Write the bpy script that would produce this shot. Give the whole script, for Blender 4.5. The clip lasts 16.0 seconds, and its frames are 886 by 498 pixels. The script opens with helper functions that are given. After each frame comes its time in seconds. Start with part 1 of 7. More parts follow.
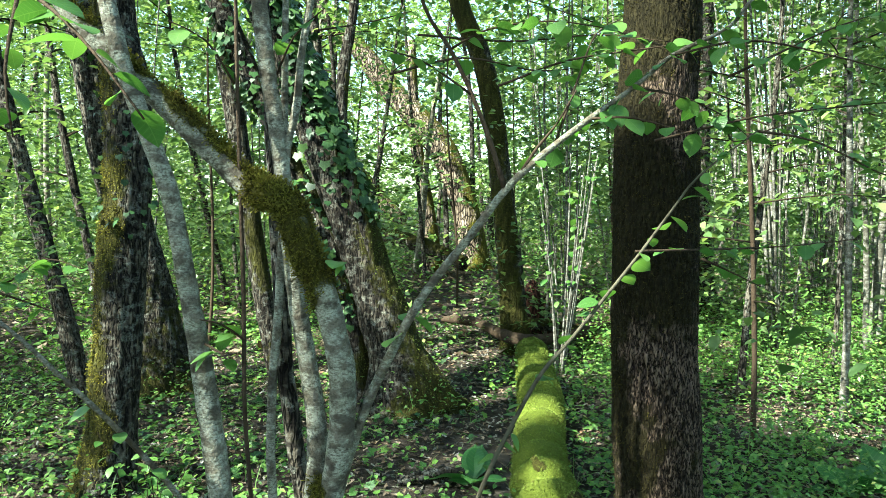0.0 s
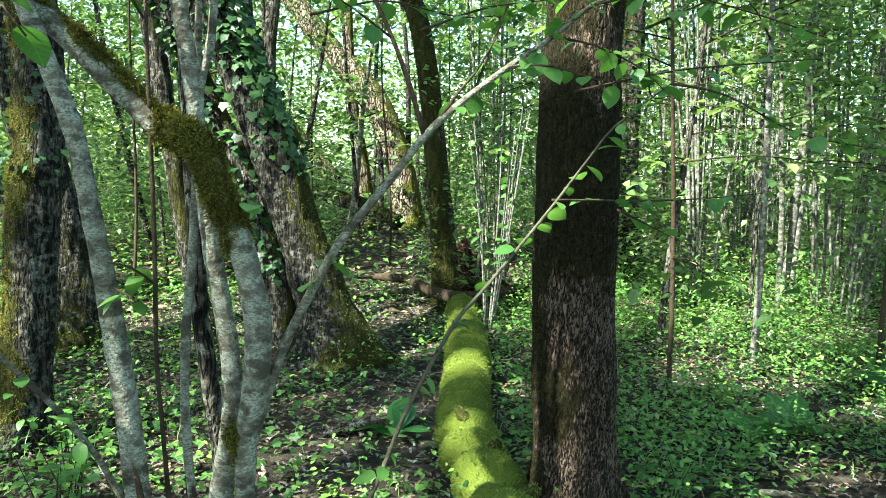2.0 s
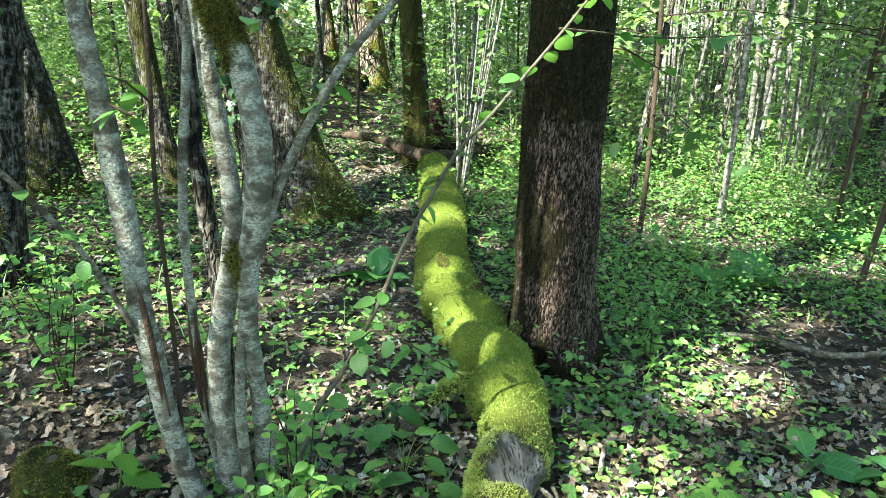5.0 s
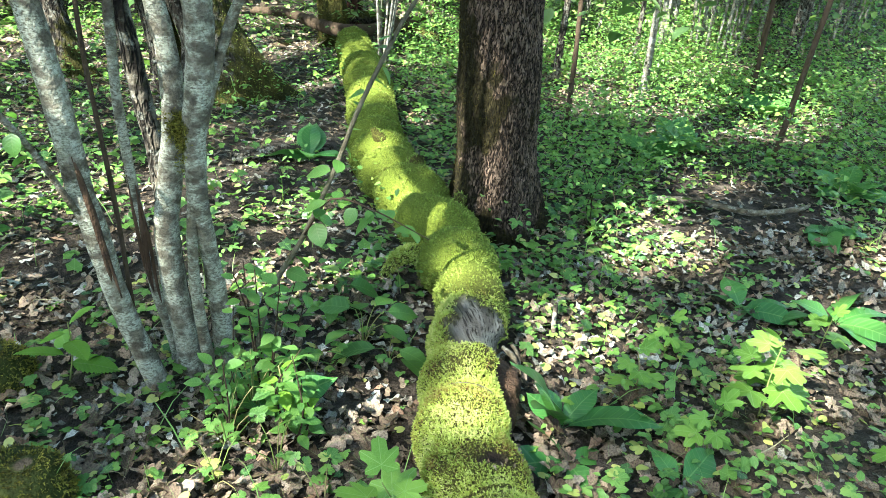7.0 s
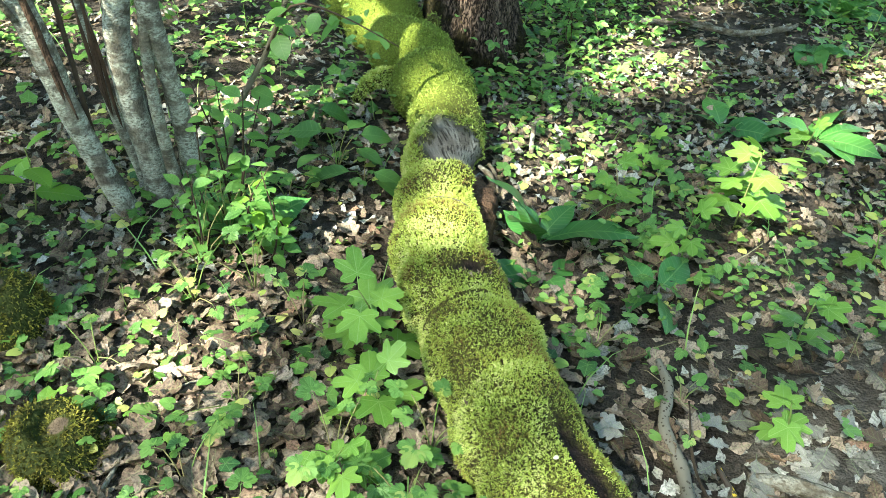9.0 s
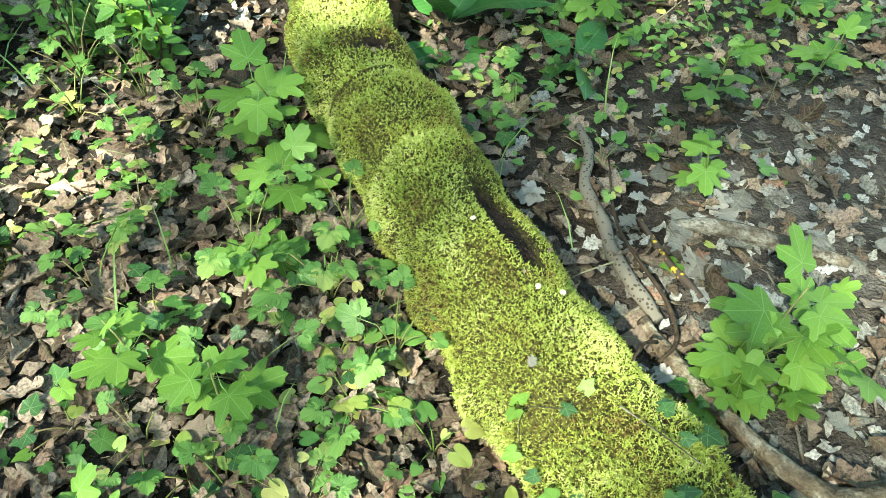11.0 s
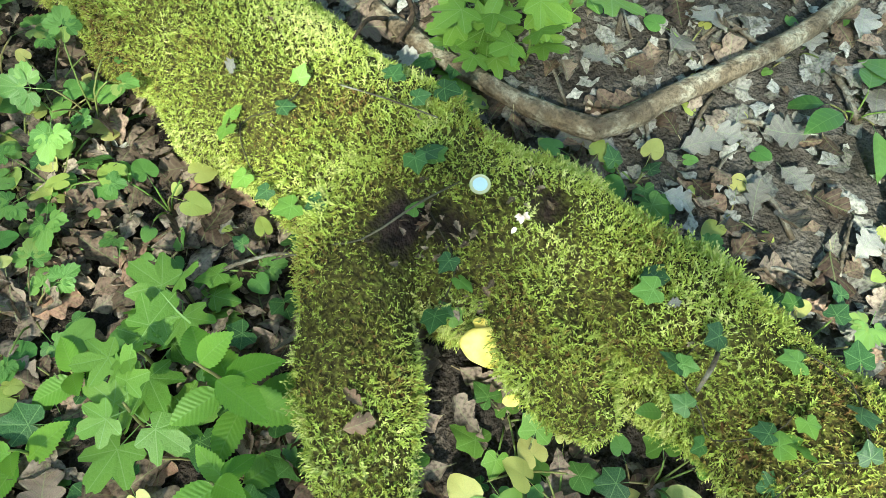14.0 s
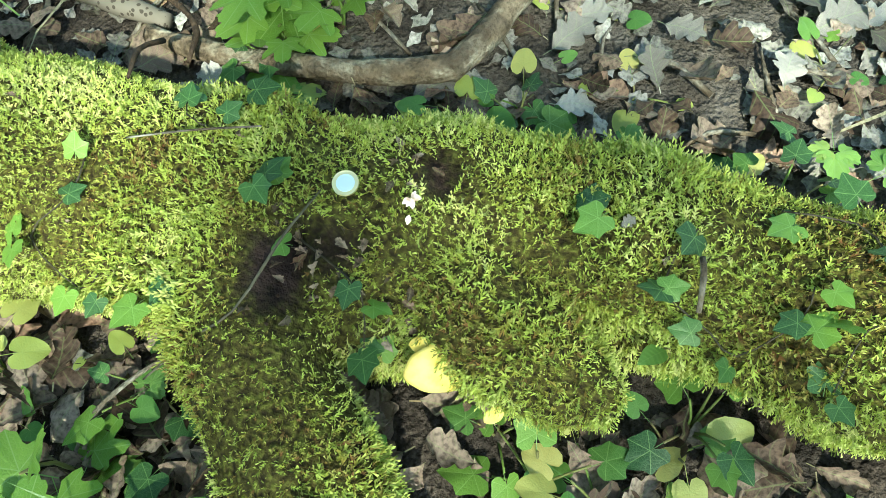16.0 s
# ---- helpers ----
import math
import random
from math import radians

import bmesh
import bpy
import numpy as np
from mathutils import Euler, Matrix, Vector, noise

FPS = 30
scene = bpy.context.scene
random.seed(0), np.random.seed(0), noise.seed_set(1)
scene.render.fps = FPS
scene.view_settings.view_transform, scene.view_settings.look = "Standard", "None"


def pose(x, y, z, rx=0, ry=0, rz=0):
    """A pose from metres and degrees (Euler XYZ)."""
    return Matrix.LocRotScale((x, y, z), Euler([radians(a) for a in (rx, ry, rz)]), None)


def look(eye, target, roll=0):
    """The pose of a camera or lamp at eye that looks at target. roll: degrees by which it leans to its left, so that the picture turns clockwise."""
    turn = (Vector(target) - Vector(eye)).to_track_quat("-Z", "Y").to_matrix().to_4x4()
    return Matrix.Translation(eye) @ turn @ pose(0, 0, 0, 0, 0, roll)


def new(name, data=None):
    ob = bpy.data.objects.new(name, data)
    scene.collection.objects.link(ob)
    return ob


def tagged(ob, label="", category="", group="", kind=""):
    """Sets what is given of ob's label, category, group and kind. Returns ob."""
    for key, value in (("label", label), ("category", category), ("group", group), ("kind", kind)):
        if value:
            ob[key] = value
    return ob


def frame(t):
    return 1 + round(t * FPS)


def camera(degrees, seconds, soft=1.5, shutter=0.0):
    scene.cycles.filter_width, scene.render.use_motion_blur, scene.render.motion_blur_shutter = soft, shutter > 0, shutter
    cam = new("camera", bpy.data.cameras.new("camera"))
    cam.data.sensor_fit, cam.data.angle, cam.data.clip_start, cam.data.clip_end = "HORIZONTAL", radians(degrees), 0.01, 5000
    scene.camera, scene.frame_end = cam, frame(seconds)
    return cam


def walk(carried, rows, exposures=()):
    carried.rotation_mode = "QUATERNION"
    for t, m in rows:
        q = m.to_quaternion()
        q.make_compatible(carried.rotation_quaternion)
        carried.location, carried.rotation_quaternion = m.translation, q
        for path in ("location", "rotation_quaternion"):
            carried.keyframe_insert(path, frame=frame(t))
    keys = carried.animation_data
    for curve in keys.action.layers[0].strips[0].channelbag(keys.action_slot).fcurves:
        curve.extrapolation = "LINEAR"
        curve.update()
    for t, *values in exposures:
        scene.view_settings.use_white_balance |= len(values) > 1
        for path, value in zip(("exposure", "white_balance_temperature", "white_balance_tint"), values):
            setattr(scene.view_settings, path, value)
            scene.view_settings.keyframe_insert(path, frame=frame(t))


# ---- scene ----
cam = camera(62.3, 16.0, soft=0.55)
METRES, EYE, TILT, LEAN, TURN = 1.17, 1.57, -4.0, 0.0, 0.0
ROWS = [
    (0.0, 0.0, 0.0, 0.0, 0.0, 0.0, -0.0),
    (0.5, 0.0209, -0.0027, -0.0128, -1.65, -0.63, -0.42),
    (1.0, 0.0364, -0.0001, -0.0203, -3.38, -1.27, -0.68),
    (1.5, 0.0429, -0.0025, -0.0242, -4.59, -2.01, -0.76),
    (2.0, 0.0441, -0.0025, -0.0357, -4.9, -2.98, -0.84),
    (2.5, 0.0401, -0.0005, -0.0475, -4.37, -4.23, -1.08),
    (3.0, 0.0382, -0.0158, -0.0646, -3.07, -5.64, -1.5),
    (5.5, -0.0968, 0.0084, -0.1583, -9.82, -15.22, -2.49),
    (6.0, -0.1375, 0.0259, -0.1781, -11.79, -17.53, -2.3),
    (6.5, -0.1526, 0.0308, -0.1864, -13.61, -19.5, -2.21),
    (7.0, -0.1574, 0.0367, -0.1999, -15.0, -21.55, -2.21),
    (7.5, -0.1456, 0.0311, -0.2255, -15.58, -24.33, -2.13),
    (8.0, -0.1411, 0.0336, -0.2529, -15.66, -27.35, -1.94),
    (10.5, -0.1159, 0.0128, -0.3818, -21.84, -41.69, -0.19),
    (11.0, -0.0937, -0.0007, -0.4184, -24.3, -45.45, 0.41),
    (11.5, -0.0748, -0.0298, -0.4529, -27.17, -49.26, 0.73),
    (12.0, -0.0472, -0.0577, -0.4881, -30.05, -52.99, 0.62),
    (12.5, -0.0218, -0.0775, -0.522, -33.03, -56.55, 0.38),
    (13.0, 0.0032, -0.102, -0.5451, -36.23, -58.92, 0.52),
    (13.5, 0.0204, -0.1033, -0.5783, -40.02, -60.27, 0.75),
    (14.0, 0.0164, -0.09, -0.6009, -44.42, -61.0, 1.24),
    (14.5, 0.0192, -0.0787, -0.624, -49.49, -61.74, 2.62),
    (15.0, 0.0366, -0.0632, -0.6661, -55.47, -62.39, 4.99),
    (15.5, 0.0664, -0.053, -0.7075, -62.18, -62.92, 7.1),
    (16.0, 0.0894, -0.0538, -0.724, -68.56, -63.9, 7.43),
]
EXPOSURES = [(0, 2.8, 6200, -9), (3, 3.0, 6150, -8), (7, 3.45, 6200, -1), (10.5, 3.42, 6650, -7), (12.5, 3.13, 6450, -4), (14.5, 3.03, 6350, -8), (16, 3.1, 6350, -10)]
walk(cam, [(t, pose(0, 0, EYE, TILT, LEAN, TURN) @ pose(METRES * x, METRES * y, METRES * z, 90 + pitch, roll, yaw)) for t, x, y, z, yaw, pitch, roll in ROWS], EXPOSURES)
# ---- light ----
SUN_DIR = Vector((-0.60, -0.38, 0.72)).normalized()
world = bpy.data.worlds.new("sky")
scene.world = world
world.use_nodes = True
_nt = world.node_tree
_sky = _nt.nodes.new("ShaderNodeTexSky")
_sky.sky_type, _sky.sun_disc = "NISHITA", False
_sky.sun_elevation = math.asin(SUN_DIR.z)
_sky.sun_rotation = math.atan2(SUN_DIR.x, SUN_DIR.y)
_nt.links.new(_sky.outputs[0], _nt.nodes["Background"].inputs[0])
_nt.nodes["Background"].inputs[1].default_value = 0.1
sun_data = bpy.data.lights.new("sun", "SUN")
sun_data.energy, sun_data.angle, sun_data.color = 4.7, radians(0.8), (1.0, 0.95, 0.86)
sun = new("sun", sun_data)
sun.matrix_world = look(SUN_DIR * 60, (0, 0, 0))


# ---- noise and mesh helpers ----
def _hash(i, j, k):
    h = (i * 374761393 + j * 668265263 + k * 1274126177) & 0xFFFFFFFF
    h = ((h ^ (h >> 13)) * 1274126177) & 0xFFFFFFFF
    return ((h ^ (h >> 16)) & 0xFFFF) / 65535.0


def vnoise(p):
    """Smooth lattice noise in 0..1 for an (N, 3) array."""
    p = np.asarray(p, float)
    c = np.floor(p).astype(np.int64)
    f = p - c
    f = f * f * (3 - 2 * f)
    out = 0
    for a in (0, 1):
        for b in (0, 1):
            for d in (0, 1):
                w = np.abs(1 - a - f[:, 0]) * np.abs(1 - b - f[:, 1]) * np.abs(1 - d - f[:, 2])
                out = out + w * _hash(c[:, 0] + a, c[:, 1] + b, c[:, 2] + d)
    return out


def fbm(p, octaves=3):
    total, amp, norm = 0, 1.0, 0.0
    for o in range(octaves):
        total = total + amp * vnoise(np.asarray(p) * 2.0**o + 17.3 * o)
        norm += amp
        amp *= 0.5
    return total / norm


def raw_mesh(name, V, F, mat, smooth=True, attrs=None, uv=None):
    """A mesh from vertex and polygon arrays, all polygons with as many corners."""
    V, F = np.asarray(V, np.float32).reshape(-1, 3), np.asarray(F, np.int32)
    me = bpy.data.meshes.new(name)
    me.vertices.add(len(V))
    me.vertices.foreach_set("co", V.ravel())
    k = F.shape[1]
    me.loops.add(F.size)
    me.loops.foreach_set("vertex_index", F.ravel())
    me.polygons.add(len(F))
    me.polygons.foreach_set("loop_start", np.arange(len(F), dtype=np.int32) * k)
    me.polygons.foreach_set("use_smooth", np.full(len(F), smooth))
    me.update(calc_edges=True)
    for key, values in (attrs or {}).items():
        me.attributes.new(key, "FLOAT", "POINT").data.foreach_set("value", np.asarray(values, np.float32))
    if uv is not None:
        me.attributes.new("luv", "FLOAT2", "POINT").data.foreach_set("vector", np.asarray(uv, np.float32).ravel())
    me.materials.append(mat)
    return me


def part(name, me, parent, label=""):
    ob = new(name, me)
    ob.parent = parent
    return tagged(ob, label)


def thing(name, place, label, category, group="", kind=""):
    ob = new(name)
    ob.empty_display_size = 0.1
    ob.location = place
    return tagged(ob, label, category, group, kind)


def resample(points, radii, step):
    """A smooth line through the points, with a radius at each step."""
    P, R = np.asarray(points, float), np.asarray(radii, float)
    n = len(P)
    if len(R) != n:
        R = np.interp(np.linspace(0, 1, n), np.linspace(0, 1, len(R)), R)
    E = np.vstack([2 * P[0] - P[1], P, 2 * P[-1] - P[-2]])
    out, rad = [], []
    for i in range(n - 1):
        a, b, c, d = E[i : i + 4]
        m = max(2, int(np.linalg.norm(c - b) / step))
        for u in np.arange(m) / m:
            out.append(0.5 * (2 * b + (c - a) * u + (2 * a - 5 * b + 4 * c - d) * u**2 + (3 * b - a - 3 * c + d) * u**3))
            s = u * u * (3 - 2 * u)
            rad.append(R[i] * (1 - s) + R[i + 1] * s)
    out.append(P[-1]), rad.append(R[-1])
    return np.array(out), np.array(rad)


def line_axes(C):
    T = np.gradient(C, axis=0)
    T /= np.linalg.norm(T, axis=1)[:, None] + 1e-9
    ref = np.array([1.0, 0.13, 0.07]) if abs(T[0][0]) < 0.8 else np.array([0.1, 0.2, 1.0])
    A = ref - (T @ ref)[:, None] * T
    A /= np.linalg.norm(A, axis=1)[:, None] + 1e-9
    return T, A, np.cross(T, A)


def tube_grid(points, radii, step, sides, shape=None):
    """Rings of vertices along a line; shape(pos, out, along, angle) gives what is added to the radius."""
    C, R = resample(points, radii, step)
    T, A, B = line_axes(C)
    th = np.linspace(0, 2 * np.pi, sides, endpoint=False)
    out = A[:, None, :] * np.cos(th)[None, :, None] + B[:, None, :] * np.sin(th)[None, :, None]
    rad = np.repeat(R[:, None], sides, 1)
    pos = C[:, None, :] + out * rad[..., None]
    if shape is not None:
        add = shape(pos.reshape(-1, 3), out.reshape(-1, 3), rad.ravel())
        pos = pos + out * add.reshape(rad.shape)[..., None]
    return pos, out


def grid_faces(n, s):
    i, j = np.meshgrid(np.arange(n - 1), np.arange(s), indexing="ij")
    a, b = i * s + j, i * s + (j + 1) % s
    return np.stack([a, b, b + s, a + s], -1).reshape(-1, 4)


def tube_mesh(name, points, radii, mat, step=0.05, sides=10, shape=None, attr=None):
    pos, out = tube_grid(points, radii, step, sides, shape)
    n, s = pos.shape[:2]
    V = pos.reshape(-1, 3)
    V = np.vstack([V, pos[0].mean(0), pos[-1].mean(0)])
    F = grid_faces(n, s)
    j = np.arange(s)
    c0, c1 = n * s, n * s + 1
    caps = np.vstack([np.stack([(j + 1) % s, j, np.full(s, c0), np.full(s, c0)], -1), np.stack([(n - 1) * s + j, (n - 1) * s + (j + 1) % s, np.full(s, c1), np.full(s, c1)], -1)])
    me = raw_mesh(name, V, F, mat, attrs={k: np.r_[f(V[:-2], out.reshape(-1, 3)), 0, 0] for k, f in (attr or {}).items()})
    bm = bmesh.new()
    bm.from_mesh(me)
    bm.verts.ensure_lookup_table()
    for a, b, c, _ in caps:
        bm.faces.new((bm.verts[a], bm.verts[b], bm.verts[c])).smooth = True
    bm.to_mesh(me)
    bm.free()
    return me, pos, out


def turns(yaw, pitch, roll):
    """Rotation matrices: roll about x, pitch (nose up) about y, yaw about z."""
    cy, sy, cp, sp, cr, sr = np.cos(yaw), np.sin(yaw), np.cos(-pitch), np.sin(-pitch), np.cos(roll), np.sin(roll)
    n = len(yaw)
    Z, Y, X = np.zeros((n, 3, 3)), np.zeros((n, 3, 3)), np.zeros((n, 3, 3))
    Z[:, 0, 0], Z[:, 0, 1], Z[:, 1, 0], Z[:, 1, 1], Z[:, 2, 2] = cy, -sy, sy, cy, 1
    Y[:, 0, 0], Y[:, 0, 2], Y[:, 2, 0], Y[:, 2, 2], Y[:, 1, 1] = cp, sp, -sp, cp, 1
    X[:, 1, 1], X[:, 1, 2], X[:, 2, 1], X[:, 2, 2], X[:, 0, 0] = cr, -sr, sr, cr, 1
    return Z @ Y @ X


def scatter(name, template, R, T, S, mat, smooth=True):
    """One mesh of many copies of a template (vertices, triangles, leaf coordinates)."""
    v, f, uv = template
    N = len(T)
    V = np.einsum("nij,vj->nvi", R * np.asarray(S)[:, None, None], v) + T[:, None, :]
    F = f[None] + (np.arange(N) * len(v))[:, None, None]
    return raw_mesh(name, V, F.reshape(-1, f.shape[1]), mat, smooth, uv=np.tile(uv, (N, 1)))


# ---- leaf shapes: length 1 along x ----
def blade(widths, fold=0.15, droop=0.25, petiole=0.15, teeth=0.0, wave=0.0):
    """A leaf from its half widths along the midrib."""
    n = len(widths)
    s = np.linspace(0, 1, n)
    v, uv = [], []
    for i, (u, w) in enumerate(zip(s, widths)):
        w2 = w * (1 + teeth * (-1) ** i)
        z = -droop * u * u
        for side in (-1, 0, 1):
            v.append((petiole + u - 0.04 * abs(side), side * w2, z + abs(side) * w2 * fold + wave * side * math.sin(9 * u) * w))
            uv.append((u, side * w2))
    f = []
    for i in range(n - 1):
        a = 3 * i
        f += [(a, a + 3, a + 4), (a, a + 4, a + 1), (a + 1, a + 4, a + 5), (a + 1, a + 5, a + 2)]
    k = len(v)
    v += [(0, -0.008, -0.02), (0, 0.008, -0.02), (petiole + 0.02, -0.008, 0), (petiole + 0.02, 0.008, 0)]
    uv += [(0, 0)] * 4
    f += [(k, k + 2, k + 3), (k, k + 3, k + 1)]
    return np.array(v), np.array(f), np.array(uv)


def lobed(angles, radii, petiole=0.5, fold=0.1, droop=0.2, centre=0.0, wave=0.0):
    """A leaf as a fan of lobes round the end of its stalk; angles in degrees from the tip, one half."""
    a = np.radians(np.r_[-np.array(angles[::-1]), np.array(angles[1:] if angles[0] == 0 else angles)])
    r = np.r_[np.array(radii[::-1]), np.array(radii[1:] if angles[0] == 0 else radii)]
    v, uv = [(petiole + centre, 0, 0.0)], [(0.0, 0.0)]
    for t, q in zip(a, r):
        q *= 1 + wave * math.sin(3.1 * t + 0.7)
        x, y = q * math.cos(t + 0.6 * wave), q * math.sin(t)
        v.append((petiole + x, y, -droop * q * q + fold * abs(math.sin(2.5 * t)) * q + 1.4 * wave * math.sin(2.3 * t + 1) * q))
        uv.append((x, y))
    f = [(0, i, i + 1) for i in range(1, len(a))]
    k = len(v)
    v += [(0, -0.012, -0.1), (0, 0.012, -0.1), (petiole, -0.012, 0), (petiole, 0.012, 0)]
    uv += [(0, 0)] * 4
    f += [(k, k + 2, k + 3), (k, k + 3, k + 1)]
    return np.array(v), np.array(f), np.array(uv)


HAZEL = blade([0.02, 0.27, 0.37, 0.41, 0.40, 0.34, 0.22, 0.02], 0.12, 0.3, 0.18)


def pleated(widths, veins=11, slant=0.7, depth=0.012, fold=0.2, droop=0.2, petiole=0.08):
    """A leaf pleated along its straight side veins, with a toothed edge."""
    n = 2 * veins + 1
    outline = np.linspace(0, 1, len(widths))
    v, uv = [], []
    for k in range(n):
        u = k / (n - 1)
        w = 0.1
        for _ in range(20):
            w = 0.5 * w + 0.5 * float(np.interp(min(u + slant * w, 1), outline, widths))
        w *= 1 + 0.06 * (-1) ** (k + 1)
        for side in (-1, -0.5, 0, 0.5, 1):
            y = side * w
            x = min(u + slant * abs(y), 1.0)
            v.append((petiole + x, y, -droop * x * x + fold * abs(y) * (1 - abs(y)) + depth * (-1) ** k * min(1, abs(side) * 2) * (w > 0.03)))
            uv.append((x, y))
    f = []
    for k in range(n - 1):
        for j in range(4):
            a = 5 * k + j
            f += [(a, a + 5, a + 6), (a, a + 6, a + 1)]
    k = len(v)
    v += [(0, -0.008, -0.02), (0, 0.008, -0.02), (petiole + 0.02, -0.008, 0), (petiole + 0.02, 0.008, 0)]
    uv += [(0, 0)] * 4
    f += [(k, k + 2, k + 3), (k, k + 3, k + 1)]
    return np.array(v), np.array(f), np.array(uv)


HORNBEAM = pleated([0.03, 0.16, 0.23, 0.27, 0.285, 0.285, 0.275, 0.25, 0.21, 0.16, 0.09, 0.01])
OVATE = blade([0.02, 0.22, 0.30, 0.31, 0.26, 0.16, 0.01], 0.2, 0.25, 0.2)
KITE = (np.array([(0, 0, 0), (0.42, 0.3, 0.05), (1, 0, -0.12), (0.42, -0.3, 0.05)], float), np.array([(0, 2, 1), (0, 3, 2)]), np.array([(0, 0), (0.42, 0.3), (1, 0), (0.42, -0.3)], float))
DOCK = blade([0.03, 0.07, 0.13, 0.20, 0.25, 0.28, 0.285, 0.27, 0.24, 0.18, 0.09, 0.02], 0.2, 0.4, 0.12, wave=0.1)


def oak_blade(lobes, phase, fold, droop, wave, n=18):
    """An oak leaf: rounded lobes on a shape widest past its middle."""
    u = np.linspace(0, 1, n)
    body = 0.30 * np.sin(np.pi * u**1.25) ** 0.8 + 0.015
    return blade(list(1.12 * body * (0.80 + 0.27 * np.cos(2 * np.pi * (lobes * u + phase)))), fold, droop, 0.08, wave=wave)


def crumpled_oak(lobes, phase, curl, droop, seed, n=14, slim=1.0):
    """A dry oak leaf: rounded lobes with deep bays, uneven on its two sides, curled and cockled."""
    q = np.random.default_rng(seed)
    u = np.linspace(0, 1, n)
    body = slim * 0.36 * np.sin(np.pi * np.clip(u, 0, 0.985) ** 1.3) ** 0.7 + 0.014
    ph = q.random(4) * 6.28
    v, uv = [], []
    for i in range(n):
        for s in (-1.0, -0.5, 0.0, 0.5, 1.0):
            bay = abs(math.cos(math.pi * (lobes * u[i] + phase + 0.21 * (s > 0)))) ** 0.7
            w = body[i] * (0.46 + 0.58 * bay) if abs(s) == 1 else 0.42 * body[i] / 0.5
            x = u[i] + 0.05 * bay * abs(s) - 0.03 * (abs(s) == 1)
            z = curl * s * s * (0.4 + u[i]) * w - droop * (u[i] - 0.4) ** 2 + 0.045 * math.sin(5 * u[i] + ph[0]) * s + 0.035 * math.sin(11 * u[i] + ph[1] + 2 * s) * abs(s) + 0.012 * q.normal()
            v.append((x - 0.45, s * w * (1 - 0.2 * abs(curl) * abs(s)) + 0.05 * math.sin(3 * u[i] + ph[2]), z)), uv.append((u[i], s * w))
    f = []
    for i in range(n - 1):
        for j in range(4):
            a = 5 * i + j
            f += [(a, a + 5, a + 6), (a, a + 6, a + 1)]
    k = len(v)
    y0 = 0.05 * math.sin(ph[2])
    v += [(-0.45, y0 - 0.012, 0), (-0.45, y0 + 0.012, 0), (-0.62, y0 - 0.01, 0.02), (-0.62, y0 + 0.01, 0.02)]
    uv += [(0, 0)] * 4
    f += [(k, k + 2, k + 3), (k, k + 3, k + 1)]
    return np.array(v), np.array(f), np.array(uv)


OAK = crumpled_oak(3.1, 0.1, 0.5, -0.4, 1)
OAK_B = crumpled_oak(2.7, 0.45, -0.4, 0.5, 2)
OAK_D = crumpled_oak(3.3, 0.7, 0.9, 0.25, 3, slim=0.85)
OAK_E = crumpled_oak(3.4, 0.3, 0.15, 0.1, 4, n=20, slim=1.12)
OAK_C = oak_blade(1.6, 0.3, 0.3, 0.35, 0.25, 8)
OAK_RING = oak_blade(2.1, 0.3, 0.4, 0.45, 0.4, 8)
OAK_MID = (np.array([(-0.5, 0, 0), (-0.22, 0.15, 0.07), (0.02, 0.1, 0.0), (0.2, 0.24, 0.09), (0.5, 0.02, -0.06), (0.25, -0.22, 0.04), (0.0, -0.1, -0.02), (-0.25, -0.17, 0.08)], float), np.array([(0, 2, 1), (0, 4, 2), (2, 4, 3), (0, 6, 4), (4, 6, 5), (0, 7, 6)]), np.array([(0, 0), (0.28, 0.15), (0.5, 0.1), (0.7, 0.24), (1, 0), (0.75, -0.22), (0.5, -0.1), (0.25, -0.17)], float))
IVY = lobed([0, 8, 19, 30, 40, 50, 58, 66, 80, 94, 108, 120, 138, 156, 170], [1.0, 0.88, 0.75, 0.67, 0.65, 0.71, 0.78, 0.72, 0.61, 0.57, 0.60, 0.63, 0.58, 0.46, 0.16], 0.5, 0.05, 0.16, wave=0.06)
MAPLE = lobed([0, 7, 12, 19, 26, 33, 40, 48, 55, 61, 68, 77, 87, 99, 111, 124, 150, 175], [0.98, 0.88, 0.91, 0.84, 0.66, 0.56, 0.68, 0.90, 0.93, 0.84, 0.79, 0.55, 0.49, 0.60, 0.62, 0.50, 0.36, 0.1], 0.7, 0.05, 0.2, wave=0.05)
IVY_LITE = lobed([0, 31, 60, 86, 115, 170], [1.0, 0.68, 0.80, 0.58, 0.62, 0.14], 0.5, 0.03, 0.12)
HEART = lobed([0, 12, 25, 45, 70, 95, 120, 145, 162, 172], [0.85, 0.80, 0.72, 0.62, 0.58, 0.58, 0.58, 0.52, 0.40, 0.18], 0.9, 0.12, 0.25)
GEUM = lobed([0, 9, 18, 27, 36, 45, 54, 64, 76, 90, 105, 125, 150], [1.0, 0.88, 0.92, 0.78, 0.74, 0.55, 0.70, 0.72, 0.60, 0.62, 0.50, 0.36, 0.15], 0.3, 0.16, 0.2)


# ---- materials ----
def material(name):
    m = bpy.data.materials.new(name)
    m.use_nodes = True
    m.node_tree.nodes["Principled BSDF"].inputs["Specular IOR Level"].default_value = 0.1
    return m, m.node_tree, m.node_tree.nodes["Principled BSDF"]


